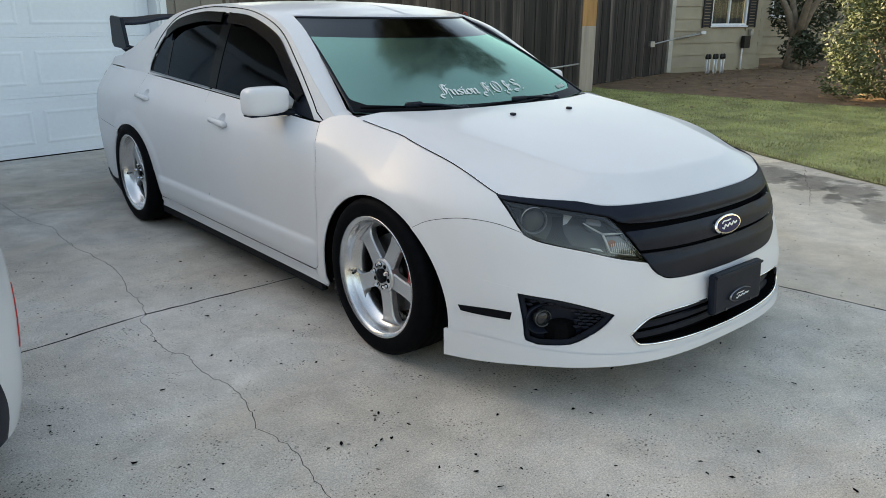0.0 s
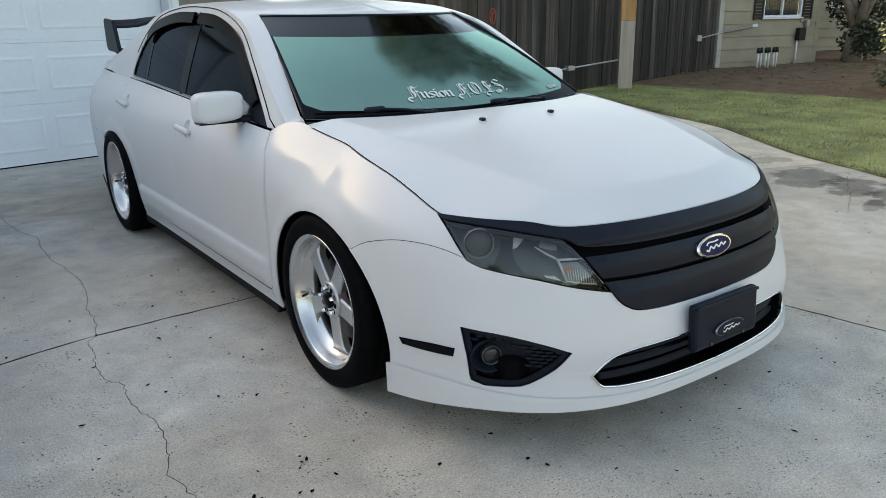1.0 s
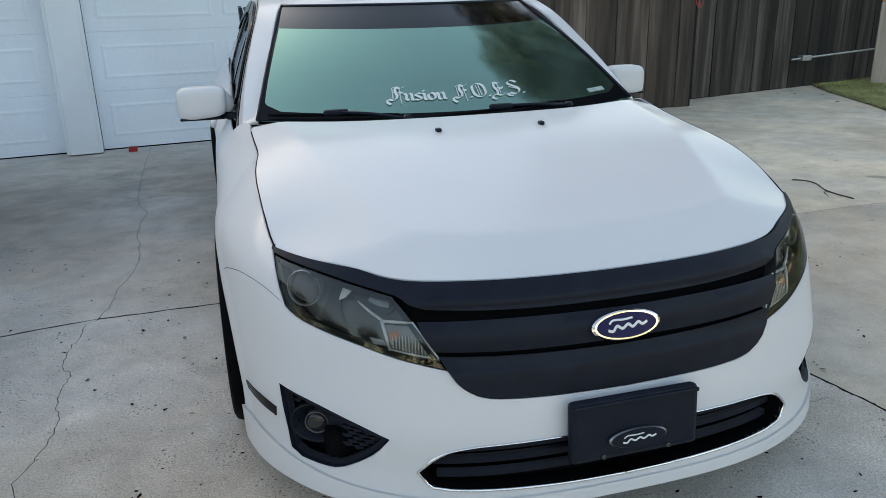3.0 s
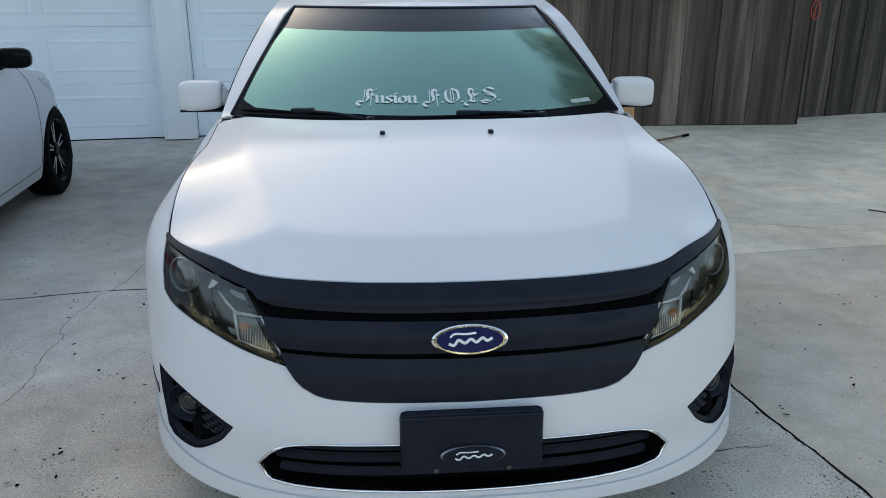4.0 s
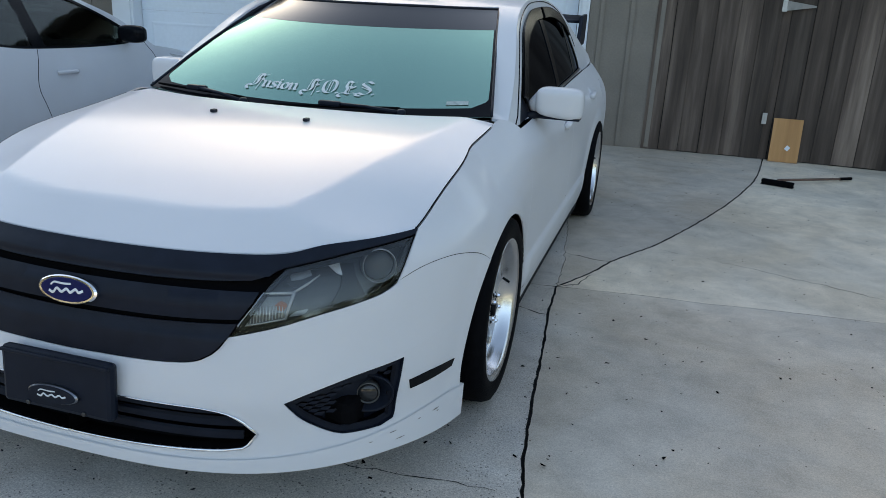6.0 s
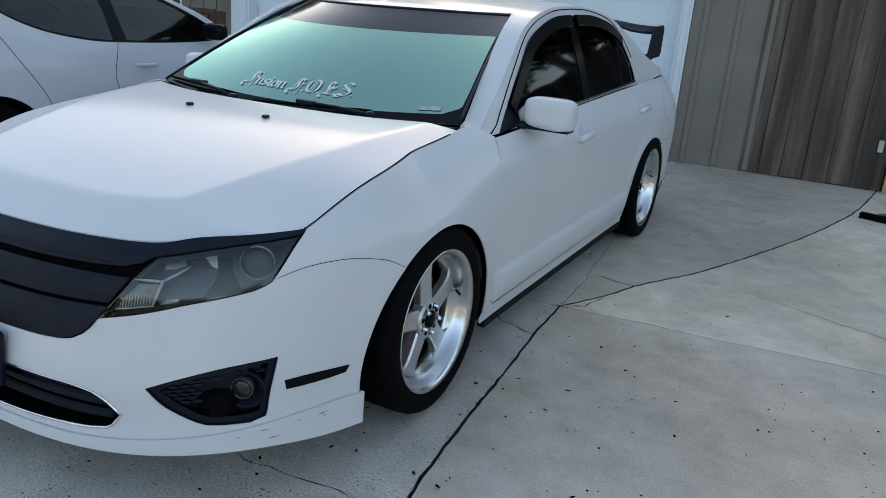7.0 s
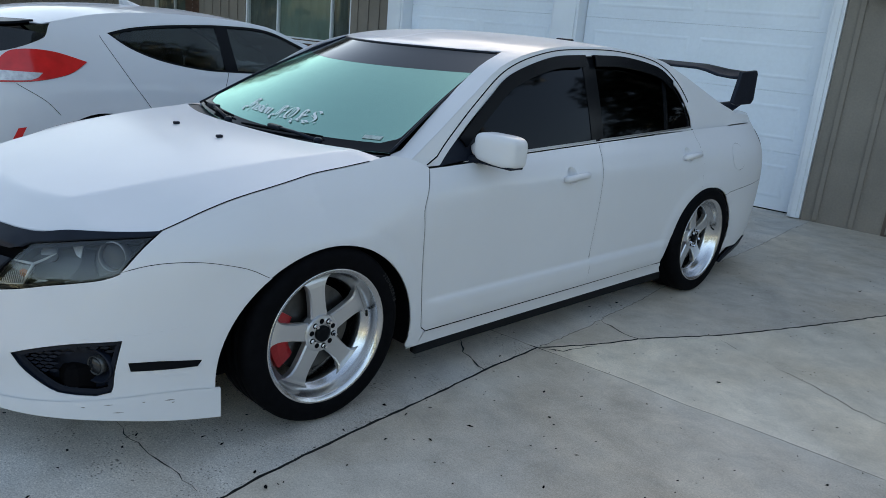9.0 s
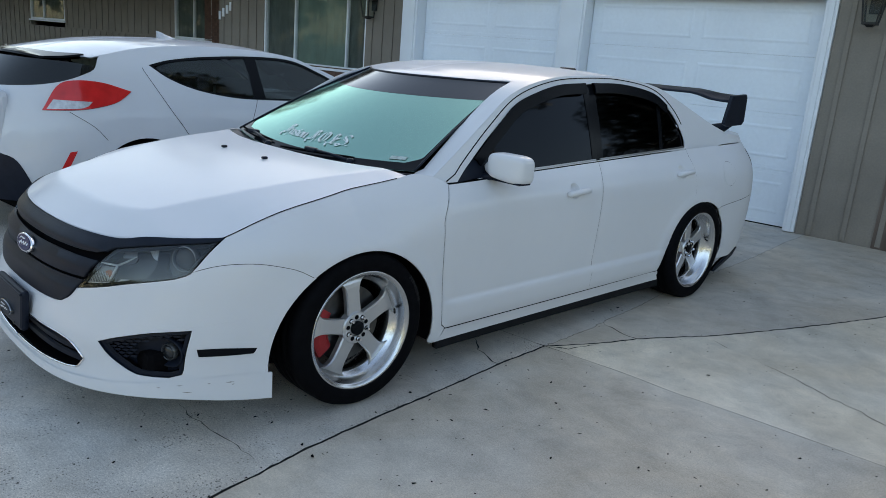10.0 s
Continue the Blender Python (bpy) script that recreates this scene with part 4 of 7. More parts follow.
def fence(name, label, a, b, seed, gap=(.001, .006), dark=False, slits=()):
    f = thing(name, label, "fence")
    way = Vector((b[0] - a[0], b[1] - a[1], 0))
    f.matrix_world = Matrix.Translation((a[0], a[1], 0)) @ Matrix.Rotation(math.atan2(way.y, way.x), 4, "Z")
    r = random.Random(seed)
    x, n = 0.0, way.length
    while x < n - .1:
        k = r.randrange(6)
        o = new("board", (BOARDS_DARK if dark else BOARDS)[k])
        o.parent = f
        o.matrix_local = Matrix.Translation((x, (.0045 if len(f.children) % 2 else -.0045) + r.uniform(-.0015, .0015), r.uniform(-.004, .006))) @ Matrix.Rotation(r.uniform(-.0018, .0018), 4, "Y") @ Matrix.Rotation(r.uniform(-.02, .02), 4, "Z")
        x += WIDTHS[k] + .001 + r.uniform(*gap)
        for at, wide in slits:
            if x - WIDTHS[k] < at <= x:
                x += wide
    # Added sheet: blackens the gaps between boards and stops sun leaking through.
    part("backing", box((0, .022, -.03), (n, .029, 1.80)), FENCE_BACK, f, "added black sheet that darkens the gaps")
    for z in (.35, 1.45):
        part("rail", box((0, .030, z), (n, .07, z + .09), .004), FENCE_WOOD, f, "horizontal backing rail")
    return f


fence("fence", "dark weathered board gate and fence beside the garage", (1.16, 5.80), (2.345, 5.848), 2, slits=((.79, .024),))
fence("fence", "dark weathered vertical board gate leaf", (2.225, 5.862), (4.66, 5.80), 3)
fence("fence", "long dark weathered board fence behind the concrete", (4.45, 6.20), (13.50, 8.457), 4, dark=True)
post = thing("fence_post", "pale grey wide post board, raw wood at its top", "post")
post.matrix_world = Matrix.Translation((8.28, 6.72, 0)) @ Matrix.Rotation(radians(-35), 4, "Z")
part("board", box((0, 0, 0), (.25, .05, 1.15), .006), GREY_WOOD, post)
part("upper_board", box((0, .001, 1.152), (.25, .05, 1.95), .006), NEW_WOOD, post, "raw yellow upper board")
bar = thing("gate_latch_bar", "thin galvanised latch bar across the fence", "bar")
part("rod", tube([(6.75, 6.60, .42), (8.7, 6.78, .52)], .014, 8), GALV, bar, "", True)
part("bracket", box((6.9, 6.56, .40), (7.05, 6.66, .47), .006), GALV, bar)
bar = thing("gate_latch_bar", "thin galvanised latch bar by the house corner", "bar")
part("rod", tube([(12.2, 7.95, .72), (14.3, 8.22, .92)], .014, 8), GALV, bar, "", True)
part("bracket", box((12.1, 7.93, .66), (12.25, 8.0, .78), .006), GALV, bar)
mark = thing("paint_mark", "small red loop painted on the fence boards", "paint mark")
ring = [(4.665 + .05 * math.cos(a), 5.782, 1.27 + .10 * math.sin(a)) for a in (6.28 * k / 20 for k in range(21))]
RED_MARK = material("red_spray", (.45, .05, .03), .7)
part("loop", tube(ring, .006, 5), RED_MARK, mark)
part("stroke", tube([(4.655, 5.782, 1.20), (4.66, 5.782, 1.28), (4.685, 5.782, 1.34)], .006, 5), RED_MARK, mark)
for z, x in ((.36, 2.335), (1.44, 2.34)):
    h = thing("strap_ironwork", "galvanised strap ironwork on the dark gate", "ironwork", "gate ironwork")
    part("leaf", box((x - .03, 5.815, z), (x + .015, 5.822, z + .11), .002), GALV, h)
    if z > 1:
        bm = bmesh.new()
        vs = [bm.verts.new(p) for p in ((x + .016, 5.816, z + .10), (x + .27, 5.81, z + .065), (x + .27, 5.81, z + .05), (x + .016, 5.816, z + .01))]
        bm.faces.new(vs)
        bmesh.ops.solidify(bm, geom=list(bm.faces), thickness=.004)
        part("strap", bm, GALV, h)
ply = thing("plywood_offcut", "small raw plywood board leaning on the dark gate", "plywood")
ply.matrix_world = Matrix.Translation((2.42, 5.755, .004)) @ Matrix.Rotation(radians(-8), 4, "X")
part("sheet", box((0, 0, 0), (.275, .012, .43), .002), NEW_WOOD, ply)
part("label", box((.14, -.003, .12), (.18, -.001, .165), .0005, Matrix.Translation((.16, 0, .14)) @ Matrix.Rotation(.6, 4, "Y") @ Matrix.Translation((-.16, 0, -.14))), TRIM, ply, "small white sticker")
BROOM_STICK = material("worn_brown_handle", (.13, .075, .055), .6, 0, .3, 25)
broom = thing("push_broom", "push broom with black bristles lying on the concrete", "broom")
way = Vector((3.064 - 2.37, 5.101 - 4.49, 0)).normalized()
side = Vector((.95, -.30, 0)).normalized()
head = bmesh.new()
turn = Matrix.Translation((2.37, 4.49, .03)) @ Matrix.Rotation(math.atan2(side.y, side.x), 4, "Z")
add_box(head, (-.13, -.026, -.006), (.13, .026, .018), .005, turn)
part("head", head, MATT_BLACK, broom)
part("bristle_block", box((-.126, -.024, -.028), (.126, .024, -.007), .004, turn), MATT_BLACK, broom, "dense black bristles")
bristle = bmesh.new()
r = random.Random(9)
for k in range(220):
    x, y = r.uniform(-.125, .125), r.uniform(-.025, .025)
    p = turn @ Vector((x, y, -.004))
    q = turn @ Vector((x * 1.06, y * 1.4, -.028))
    add_tube(bristle, [p, q], .002, 3)
tagged(part("bristles", bristle, MATT_BLACK, broom, "black bristles"), kind="stuff")
part("handle", tube([(2.37, 4.49, .052), (2.60, 4.70, .04), (3.06, 5.10, .02)], .011, 8), BROOM_STICK, broom, "thin red-brown handle", True)
part("grip", tube([(2.95, 5.0, .026), (3.064, 5.105, .021)], .014, 8), MATT_BLACK, broom, "black grip end", True)
TWIG = material("dark_twig_bark", (.035, .027, .02), .9, 0, .3, 30)
twig = thing("fallen_twig", "thin dark twig on the concrete", "twig")
part("stem", tube([(p[0], p[1], .007) for p in curve([(3.10, 2.11), (3.165, 2.06), (3.175, 1.956), (3.10, 1.785), (3.085, 1.644), (3.10, 1.52)], .04)], .0045, 5), TWIG, twig)
part("side_shoot", tube([(3.10, 1.76, .007), (3.02, 1.70, .012), (2.99, 1.62, .007)], [.004, .003, .002], 5), TWIG, twig)
block = thing("red_block", "small red block by the garage door", "block")
block.matrix_world = Matrix.Translation((-1.78, 5.36, 0)) @ Matrix.Rotation(radians(7), 4, "Z")
part("body", box((-.04, -.02, 0), (.04, .03, .05), .006), RED_PAINT, block)

# ---- the siding house beyond the lawn ----
CREAM = material("cream_lap_siding", (0.34, 0.295, 0.225), 0.7, 0, 0.10, 2, 0.05, 40, fine=0.05)
TRIM_OLD = material("dull_white_paint", (0.48, 0.46, 0.42), 0.7, 0, 0.15, 5, 0.05, 40)
SHUTTER = material("black_shutter", (.015, .016, .02), .6)
NEIGHBOUR = pose(13.5, 8.42, 0, 0, 0, -7.8)


def lap_wall(name, x0, x1, y, z1, label, cut=None):
    """A wall of lapped boards; cut: an opening (x0, x1, z0, z1)."""
    w = tagged(new(name), label, "wall", kind="structure")
    w.matrix_world = NEIGHBOUR
    runs = [(x0, x1, .12, z1)] if cut is None else [(x0, x1, .12, cut[2]), (x0, cut[0], cut[2], cut[3]), (cut[1], x1, cut[2], cut[3]), (x0, x1, cut[3], z1)]
    core = bmesh.new()
    for a, b, c, d in runs:
        if b - a > .02 and d - c > .02:
            add_box(core, (a, y + .02, c), (b, y + .16, d))
    part("core", core, CREAM, w)
    z = .12
    while z < z1 - .05:
        zz = min(z + .285, z1)
        spans = [(x0, x1)]
        if cut and z + .15 > cut[2] and z + .1 < cut[3]:
            spans = [(x0, cut[0]), (cut[1], x1)]
        for a, b in spans:
            if b - a < .03:
                continue
            bm = bmesh.new()
            vs = [bm.verts.new(p) for p in ((a, y - .012, z), (b, y - .012, z), (b, y + .012, zz + .01), (a, y + .012, zz + .01), (a, y + .019, z), (b, y + .019, z), (b, y + .019, zz + .01), (a, y + .019, zz + .01))]
            for f in ((0, 1, 2, 3), (0, 4, 5, 1), (2, 6, 7, 3), (0, 3, 7, 4), (1, 5, 6, 2), (4, 7, 6, 5)):
                bm.faces.new([vs[i] for i in f])
            part("lap_board", bm, CREAM, w)
        z += .285
    part("footing", box((x0, y, 0), (x1, y + .15, .118)), CREAM, w)
    return w


lap_wall("wall_neighbour", .12, 3.35, 0, 2.9, "cream lap siding wall with a shuttered window", (1.42, 2.78, 1.10, 2.3))
lap_wall("wall_neighbour_far", 3.6, 16.0, 3.2, 2.9, "cream lap siding wall set back behind the planting")
side_wall = tagged(part("wall_neighbour_side", box((3.352, 0, 0), (3.5, 3.2, 2.9)), CREAM, None), "cream side wall of the neighbouring house", "wall", kind="structure")
side_wall.matrix_world = NEIGHBOUR
side_wall = tagged(part("wall_neighbour_end", box((-.1, .17, 0), (.118, 6.0, 2.9)), CREAM, None), "cream side wall at the fence", "wall", kind="structure")
side_wall.matrix_world = NEIGHBOUR
cb = tagged(part("trim", box((-.02, -.03, .02), (.115, .10, 2.9), .006), TRIM_OLD, None), "dull white corner board of the siding house", "trim", kind="structure")
cb.matrix_world = NEIGHBOUR
house_window("window_4", 1.42, 2.78, 1.10, 2.3, .02, (2.1,), "white framed window between black shutters", SHUTTER, NEIGHBOUR)
house_window("window_5", 8.2, 9.6, 1.3, 2.4, 3.14, (8.9,), "white framed window behind the bush", ROOM_DARK, NEIGHBOUR)
for x0 in (1.08, 2.80):
    s = thing("shutter", "black louvred window shutter on cream siding", "shutter", "shutters beside the window", NEIGHBOUR)
    part("stile", box((x0, -.045, 1.05), (x0 + .04, -.015, 2.35), .004), SHUTTER, s)
    part("stile", box((x0 + .28, -.045, 1.05), (x0 + .32, -.015, 2.35), .004), SHUTTER, s)
    for k in range(18):
        part("slat", box((x0 + .041, -.04, 1.07 + k * .07), (x0 + .279, -.02, 1.12 + k * .07), .004), SHUTTER, s)
pipes = thing("valve_manifold", "cluster of white irrigation pipes with dark valves", "pipes")
pipes.matrix_world = NEIGHBOUR @ Matrix.Translation((.75, -.55, 0))
for k in range(6):
    part("pipe", tube([(.13 * k, .03 * (k % 2), -.02), (.13 * k, .03 * (k % 2), .36)], .022, 8), TRIM, pipes, "white plastic pipe", True)
    part("valve", lathe([(.04, .34), (.045, .38), (.035, .44), (.015, .46)], 10, Matrix.Translation((.13 * k, .03 * (k % 2), 0))), IRON, pipes, "dark valve head", True)
tap = thing("hose_tap", "pipe and tap on the siding wall", "tap", "", NEIGHBOUR)
part("pipe", tube([(.2, -.05, .80), (.95, -.05, .90), (1.05, -.08, .92)], .02, 8), GALV, tap, "", True)
part("handle", box((1.0, -.12, .90), (1.16, -.08, .97), .01), TRIM, tap)
meter = thing("meter_box", "dark utility box with a conduit on the siding", "meter", "", NEIGHBOUR)
part("body", box((2.62, -.14, .55), (2.86, -.025, .85), .015), IRON, meter)
part("upper_box", box((2.9, -.10, .86), (3.0, -.025, 1.02), .01), GALV, meter)
part("conduit", tube([(2.66, -.06, .0), (2.66, -.06, .55)], .02, 8), TRIM, meter, "", True)

# ---- the white saloon: front axle at y = 0, nose towards -y, its left side at +x ----
NOSE, TAIL, YR = 1.45, 1.35, 3.0
ZK = (.10, .20, .30, .45, .60, .70, .80, .87, .94, 1.0, 1.06)
SIDE_Y = (0, .5, 1.1, 1.7, 2.3, 2.73, 3.0)
SIDE_X = (
    (.910, .905, .905, .914, .919, .908, .842, .782, .716, .66, .62),
    (.882, .892, .902, .912, .917, .916, .897, .848, .79, .75, .715),
    (.878, .893, .905, .915, .919, .918, .906, .865, .805, .77, .74),
    (.878, .896, .908, .918, .922, .920, .909, .875, .820, .79, .76),
    (.882, .900, .913, .924, .928, .927, .916, .884, .832, .80, .772),
    (.897, .914, .928, .940, .947, .945, .930, .896, .840, .803, .776),
    (.897, .914, .930, .944, .951, .948, .932, .898, .845, .797, .768))
NOSE_Z = (.10, .14, .20, .28, .36, .44, .52, .60, .66, .70, .75, .83, .95)
NOSE_B = (1.0, 1.02, 1.022, 1.01, 1.012, .995, .975, .955, .925, .895, .85, .74, .6)


def ease(t):
    t = min(1, max(0, t))
    return t * t * (3 - 2 * t)


def side_x(y, z):
    x = table(y, SIDE_Y, [table(z, ZK, row) for row in SIDE_X])
    if .44 < y < 2.42:
        x += .016 * ease((.375 - z) / .035) * ease((z - .18) / .10) * ease((y - .44) / .12) * ease((2.42 - y) / .15)
    return x


def flare(y, z):
    """How far the wheel arches swell."""
    r = min(math.hypot(y, z - .25), math.hypot(y - 2.752, z - .25))
    return .008 * ease((.49 - r) / .07) if z > .2 else 0.0


def skin(s, z):
    """A point of the painted side, from the plan coordinate s (0 at the front axle, -NOSE at the middle of the nose) and the height."""
    if s < 0:
        f = math.pi / 2 * (1 + s / NOSE)
        a, b, n = side_x(0, z), table(z, NOSE_Z, NOSE_B), table(z, (.10, .36, .62, .75), (2.9, 2.9, 2.65, 2.6))
        r = ((abs(math.sin(f)) / a) ** n + (abs(math.cos(f)) / b) ** n) ** (-1 / n)
        y = -r * math.cos(f)
        return r * math.sin(f) + math.copysign(flare(y, z), f), y, z
    if s > YR:
        f = math.pi / 2 * (s - YR) / TAIL
        a, b = side_x(YR, z), table(z, (.10, .25, .45, .60, .80, .95, 1.1), (.88, .925, .945, .94, .928, .908, .885))
        r = ((abs(math.cos(f)) / a) ** 3.5 + (abs(math.sin(f)) / b) ** 3.5) ** (-1 / 3.5)
        return r * math.cos(f), YR + r * math.sin(f), z
    return side_x(s, z) + flare(s, z), s, z


def upper(y, z):
    """A point of the glasshouse's side."""
    w = table(y, (.3, .7, 1.2, 1.7, 2.4, 2.8, 3.3, 3.6), (.785, .815, .822, .824, .822, .814, .805, .788))
    d = z - .93
    x = w - .33 * d - .18 * d * abs(d)
    if y > 3.1:
        x += (skin(y, min(z, 1.06))[0] - x) * ease((y - 3.1) / .2)
    return x, y, z


RAIL = ((.45, .60, .82, 1.07, 1.40, 1.73, 2.07, 2.45, 2.68, 2.9, 3.1, 3.3, 3.6),
        (.915, 1.01, 1.145, 1.278, 1.358, 1.383, 1.385, 1.343, 1.272, 1.190, 1.116, 1.052, 1.03))
CROWN = ((.4, .9, 1.1, 1.3, 1.6, 1.9, 2.2, 2.5, 2.75, 3.0, 3.3, 3.6),
         (1.03, 1.312, 1.358, 1.388, 1.407, 1.412, 1.402, 1.378, 1.338, 1.232, 1.082, 1.05))


def top(x, y):
    """A point of the roof and its pillars."""
    zr = table(y, *RAIL)
    xr = upper(y, zr)[0]
    return x, y, zr + (table(y, *CROWN) - zr) * (1 - min(1.2, abs(x) / xr) ** 2.2)


def shield(u, t):
    """A point of the windshield; u from -1 to 1 across, t from 0 at the cowl to 1 at the roof."""
    x = u * (.746 + (.568 - .746) * t)
    y0, z0 = .25 + .134 * u * u, .905 + .029 * u * u
    y1, z1 = .915 + .263 * u * u, 1.317 + .004 * u * u
    bulge = .02 * math.sin(math.pi * min(max(t, 0), 1))
    return x, y0 + (y1 - y0) * t - .5 * bulge, z0 + (z1 - z0) * t + .8 * bulge


HOOD_EDGE = []


def hood_edge(y):
    """Half width and height of the hood's side edge, where it meets the fender."""
    if not HOOD_EDGE:
        line = [skin(*p) for p in curve(HOOD_SIDE, .03)]
        HOOD_EDGE.extend([[p[1] for p in line], [p[0] for p in line], [p[2] for p in line]])
    return float(np.interp(y, HOOD_EDGE[0], HOOD_EDGE[1])), float(np.interp(y, HOOD_EDGE[0], HOOD_EDGE[2]))


def bonnet(x, y):
    """A point of the hood."""
    mid = table(y, (-.95, -.885, -.80, -.69, -.55, -.40, -.20, 0, .2, .35), (.722, .738, .758, .784, .815, .843, .876, .902, .92, .932))
    inner = table(y, (-.80, -.65, -.43, -.15, .3), (.40, .47, .54, .61, .675))
    peak = mid + .018
    xs = table(y, (-.9, -.70, -.527, -.387, -.25, -.085, 0, .085, .162, .26, .35), (.79, .78, .77, .781, .781, .774, .765, .768, .774, .776, .776))
    es = table(y, (-.9, -.70, -.60, -.527, -.387, -.25, -.014, .162, .26, .35), (.645, .70, .724, .748, .802, .840, .880, .902, .916, .93))
    if y > -.5:
        k = ease((y + .5) / .12)
        ex, ez = hood_edge(y)
        xs, es = xs + (ex - xs) * k, es + (ez - es) * k
    drop = peak - es
    flat_part = peak - .20 * drop * (abs(x) / xs) ** 2
    flank = es + (1 - .20 * (inner / xs) ** 2) * drop / (xs - inner) * (xs - abs(x))
    yf = table(abs(x), (0, .174, .342, .507, .589, .667, .77, .80), (-.888, -.882, -.859, -.803, -.741, -.674, -.535, -.42))
    apron = table(abs(x), (0, .174, .342, .507, .589, .667, .77, .80), (.709, .710, .711, .715, .729, .737, .748, .79)) + .60 * (y - yf)
    return x, y, soft_min(soft_min(flat_part, flank, .0035), apron, .006)


def soft_min(a, b, k):
    h = max(k - abs(a - b), 0) / k
    return min(a, b) - h * h * k / 4


def outer(p):
    return Vector((p.x, 0.35 * (p.y - 1.4), 0.15))


def upward(p):
    return Vector((0, 0, 1))


def forward(p):
    return Vector((0, -1, 1))


def arc(cy, cz, r, a0, a1, n=24):
    """Points of a circle in the side view, from angle a0 to a1 in degrees."""
    return [(cy + r * math.cos(radians(a0 + (a1 - a0) * k / n)), cz + r * math.sin(radians(a0 + (a1 - a0) * k / n))) for k in range(n + 1)]


HEAD = dict(
    inner=[(-1.054, .524), (-1.0, .601), (-.96, .652), (-.925, .684)],
    over=[(-.925, .684), (-.85, .698), (-.736, .716), (-.578, .732)],
    back=[(-.578, .732), (-.605, .70), (-.640, .655), (-.657, .626)],
    under=[(-.657, .626), (-.70, .607), (-.79, .588), (-.86, .573), (-.95, .548), (-1.054, .524)])
HOOD_FRONT = [(-.560, .746), (-.73, .737), (-.83, .731), (-.93, .714), (-1.10, .711), (-1.27, .710), (-1.45, .709)]
HOOD_SIDE = [(-.560, .746), (-.425, .801), (-.281, .839), (-.014, .880), (.162, .902), (.26, .915)]
GRILLE_EDGE = [(-1.054, .524), (-1.072, .498), (-1.115, .466), (-1.198, .453), (-1.45, .447)]
SEAM = [(-.657, .630), (-.586, .651), (-.51, .659), (-.42, .653), (-.31, .624), (-.243, .588)]
LOW_TOP = [(-.995, .282), (-1.04, .328), (-1.10, .347), (-1.20, .352), (-1.45, .354)]
LOW_BOTTOM = [(-1.45, .226), (-1.30, .229), (-1.065, .238), (-1.015, .252), (-.995, .282)]
FOG = [(-.648, .427), (-.77, .415), (-.87, .390), (-.94, .363), (-.90, .312), (-.832, .264), (-.79, .252), (-.715, .247), (-.678, .258), (-.667, .33), (-.648, .427)]
SLOT = [(-.634, .355), (-.629, .327), (-.50, .322), (-.457, .321), (-.446, .341), (-.56, .354), (-.634, .355)]
LIP_TOP = [(-.396, .236), (-.48, .244), (-.555, .246), (-.62, .244), (-.70, .238), (-.85, .226), (-1.1, .212), (-1.45, .208)]
LIP_BOTTOM = [(-1.45, .178), (-1.0, .178), (-.80, .176), (-.67, .168), (-.52, .147), (-.392, .130)]
DOOR_FRONT = [(.515, .885), (.445, .76), (.438, .69), (.446, .51), (.468, .32), (.480, .245), (.505, .225)]
DOOR_MID = [(1.617, .228), (1.608, .40), (1.618, .60), (1.64, .81), (1.684, .934)]
DOOR_REAR = [(2.34, .233), (2.372, .30), (2.43, .43), (2.53, .545), (2.615, .60), (2.645, .70), (2.655, .85), (2.655, .972)]
BELT = [(.515, .885), (.8, .897), (1.08, .910), (1.684, .934), (2.3, .958), (2.655, .972)]
DAYLIGHT = [(.575, .880), (.67, .964), (.86, 1.10), (1.10, 1.235), (1.41, 1.314), (1.73, 1.340), (2.07, 1.340), (2.40, 1.298), (2.58, 1.195), (2.675, 1.05), (2.672, .978)]


SPOKE_AT = .436


def across(*lines):
    """A nose outline from its left half, which starts and ends on the middle line."""
    half = outline(*lines)
    k = min(range(len(half)), key=lambda i: half[i][0] + 1e-6 * i)
    n = len(half)
    mid = [i for i in range(n) if half[i][0] < -NOSE + 1e-4]
    start = next(i for i in mid if half[(i + 1) % n][0] > -NOSE + 1e-4)
    walk_round = [half[(start + i) % n] for i in range(n)]
    last = max(i for i, p in enumerate(walk_round) if p[0] < -NOSE + 1e-4)
    left = walk_round[:last + 1] if last else walk_round
    return outline(left, [(-2 * NOSE - a, b) for a, b in left[::-1]])


def bolts(bm, radius, count, size, height, m):
    for k in range(count):
        a = 2 * math.pi * k / count
        add_lathe(bm, [(size, 0), (size, height * .7), (size * .7, height)], 8, m @ Matrix.Translation((radius * math.cos(a), radius * math.sin(a), 0)))
    return bm


def arc_text(words, radius, start, size, height):
    """Small raised characters that read clockwise round a wheel's face."""
    bm = bmesh.new()
    at = start
    for c in words:
        cu = bpy.data.curves.new("character", "FONT")
        cu.body, cu.size, cu.extrude, cu.resolution_u = c, size * 1.35, .0006, 2
        ob = bpy.data.objects.new("character", cu)
        me = bpy.data.meshes.new_from_object(ob)
        wide = max(v.co.x for v in me.vertices) if me.vertices else size * .5
        me.transform(Matrix.Rotation(at, 4, "Z") @ Matrix.Translation((radius, 0, height)) @ Matrix.Rotation(radians(-90), 4, "Z"))
        bm.from_mesh(me)
        bpy.data.objects.remove(ob)
        bpy.data.curves.remove(cu)
        bpy.data.meshes.remove(me)
        at -= (wide + .0035) / radius
    return bm


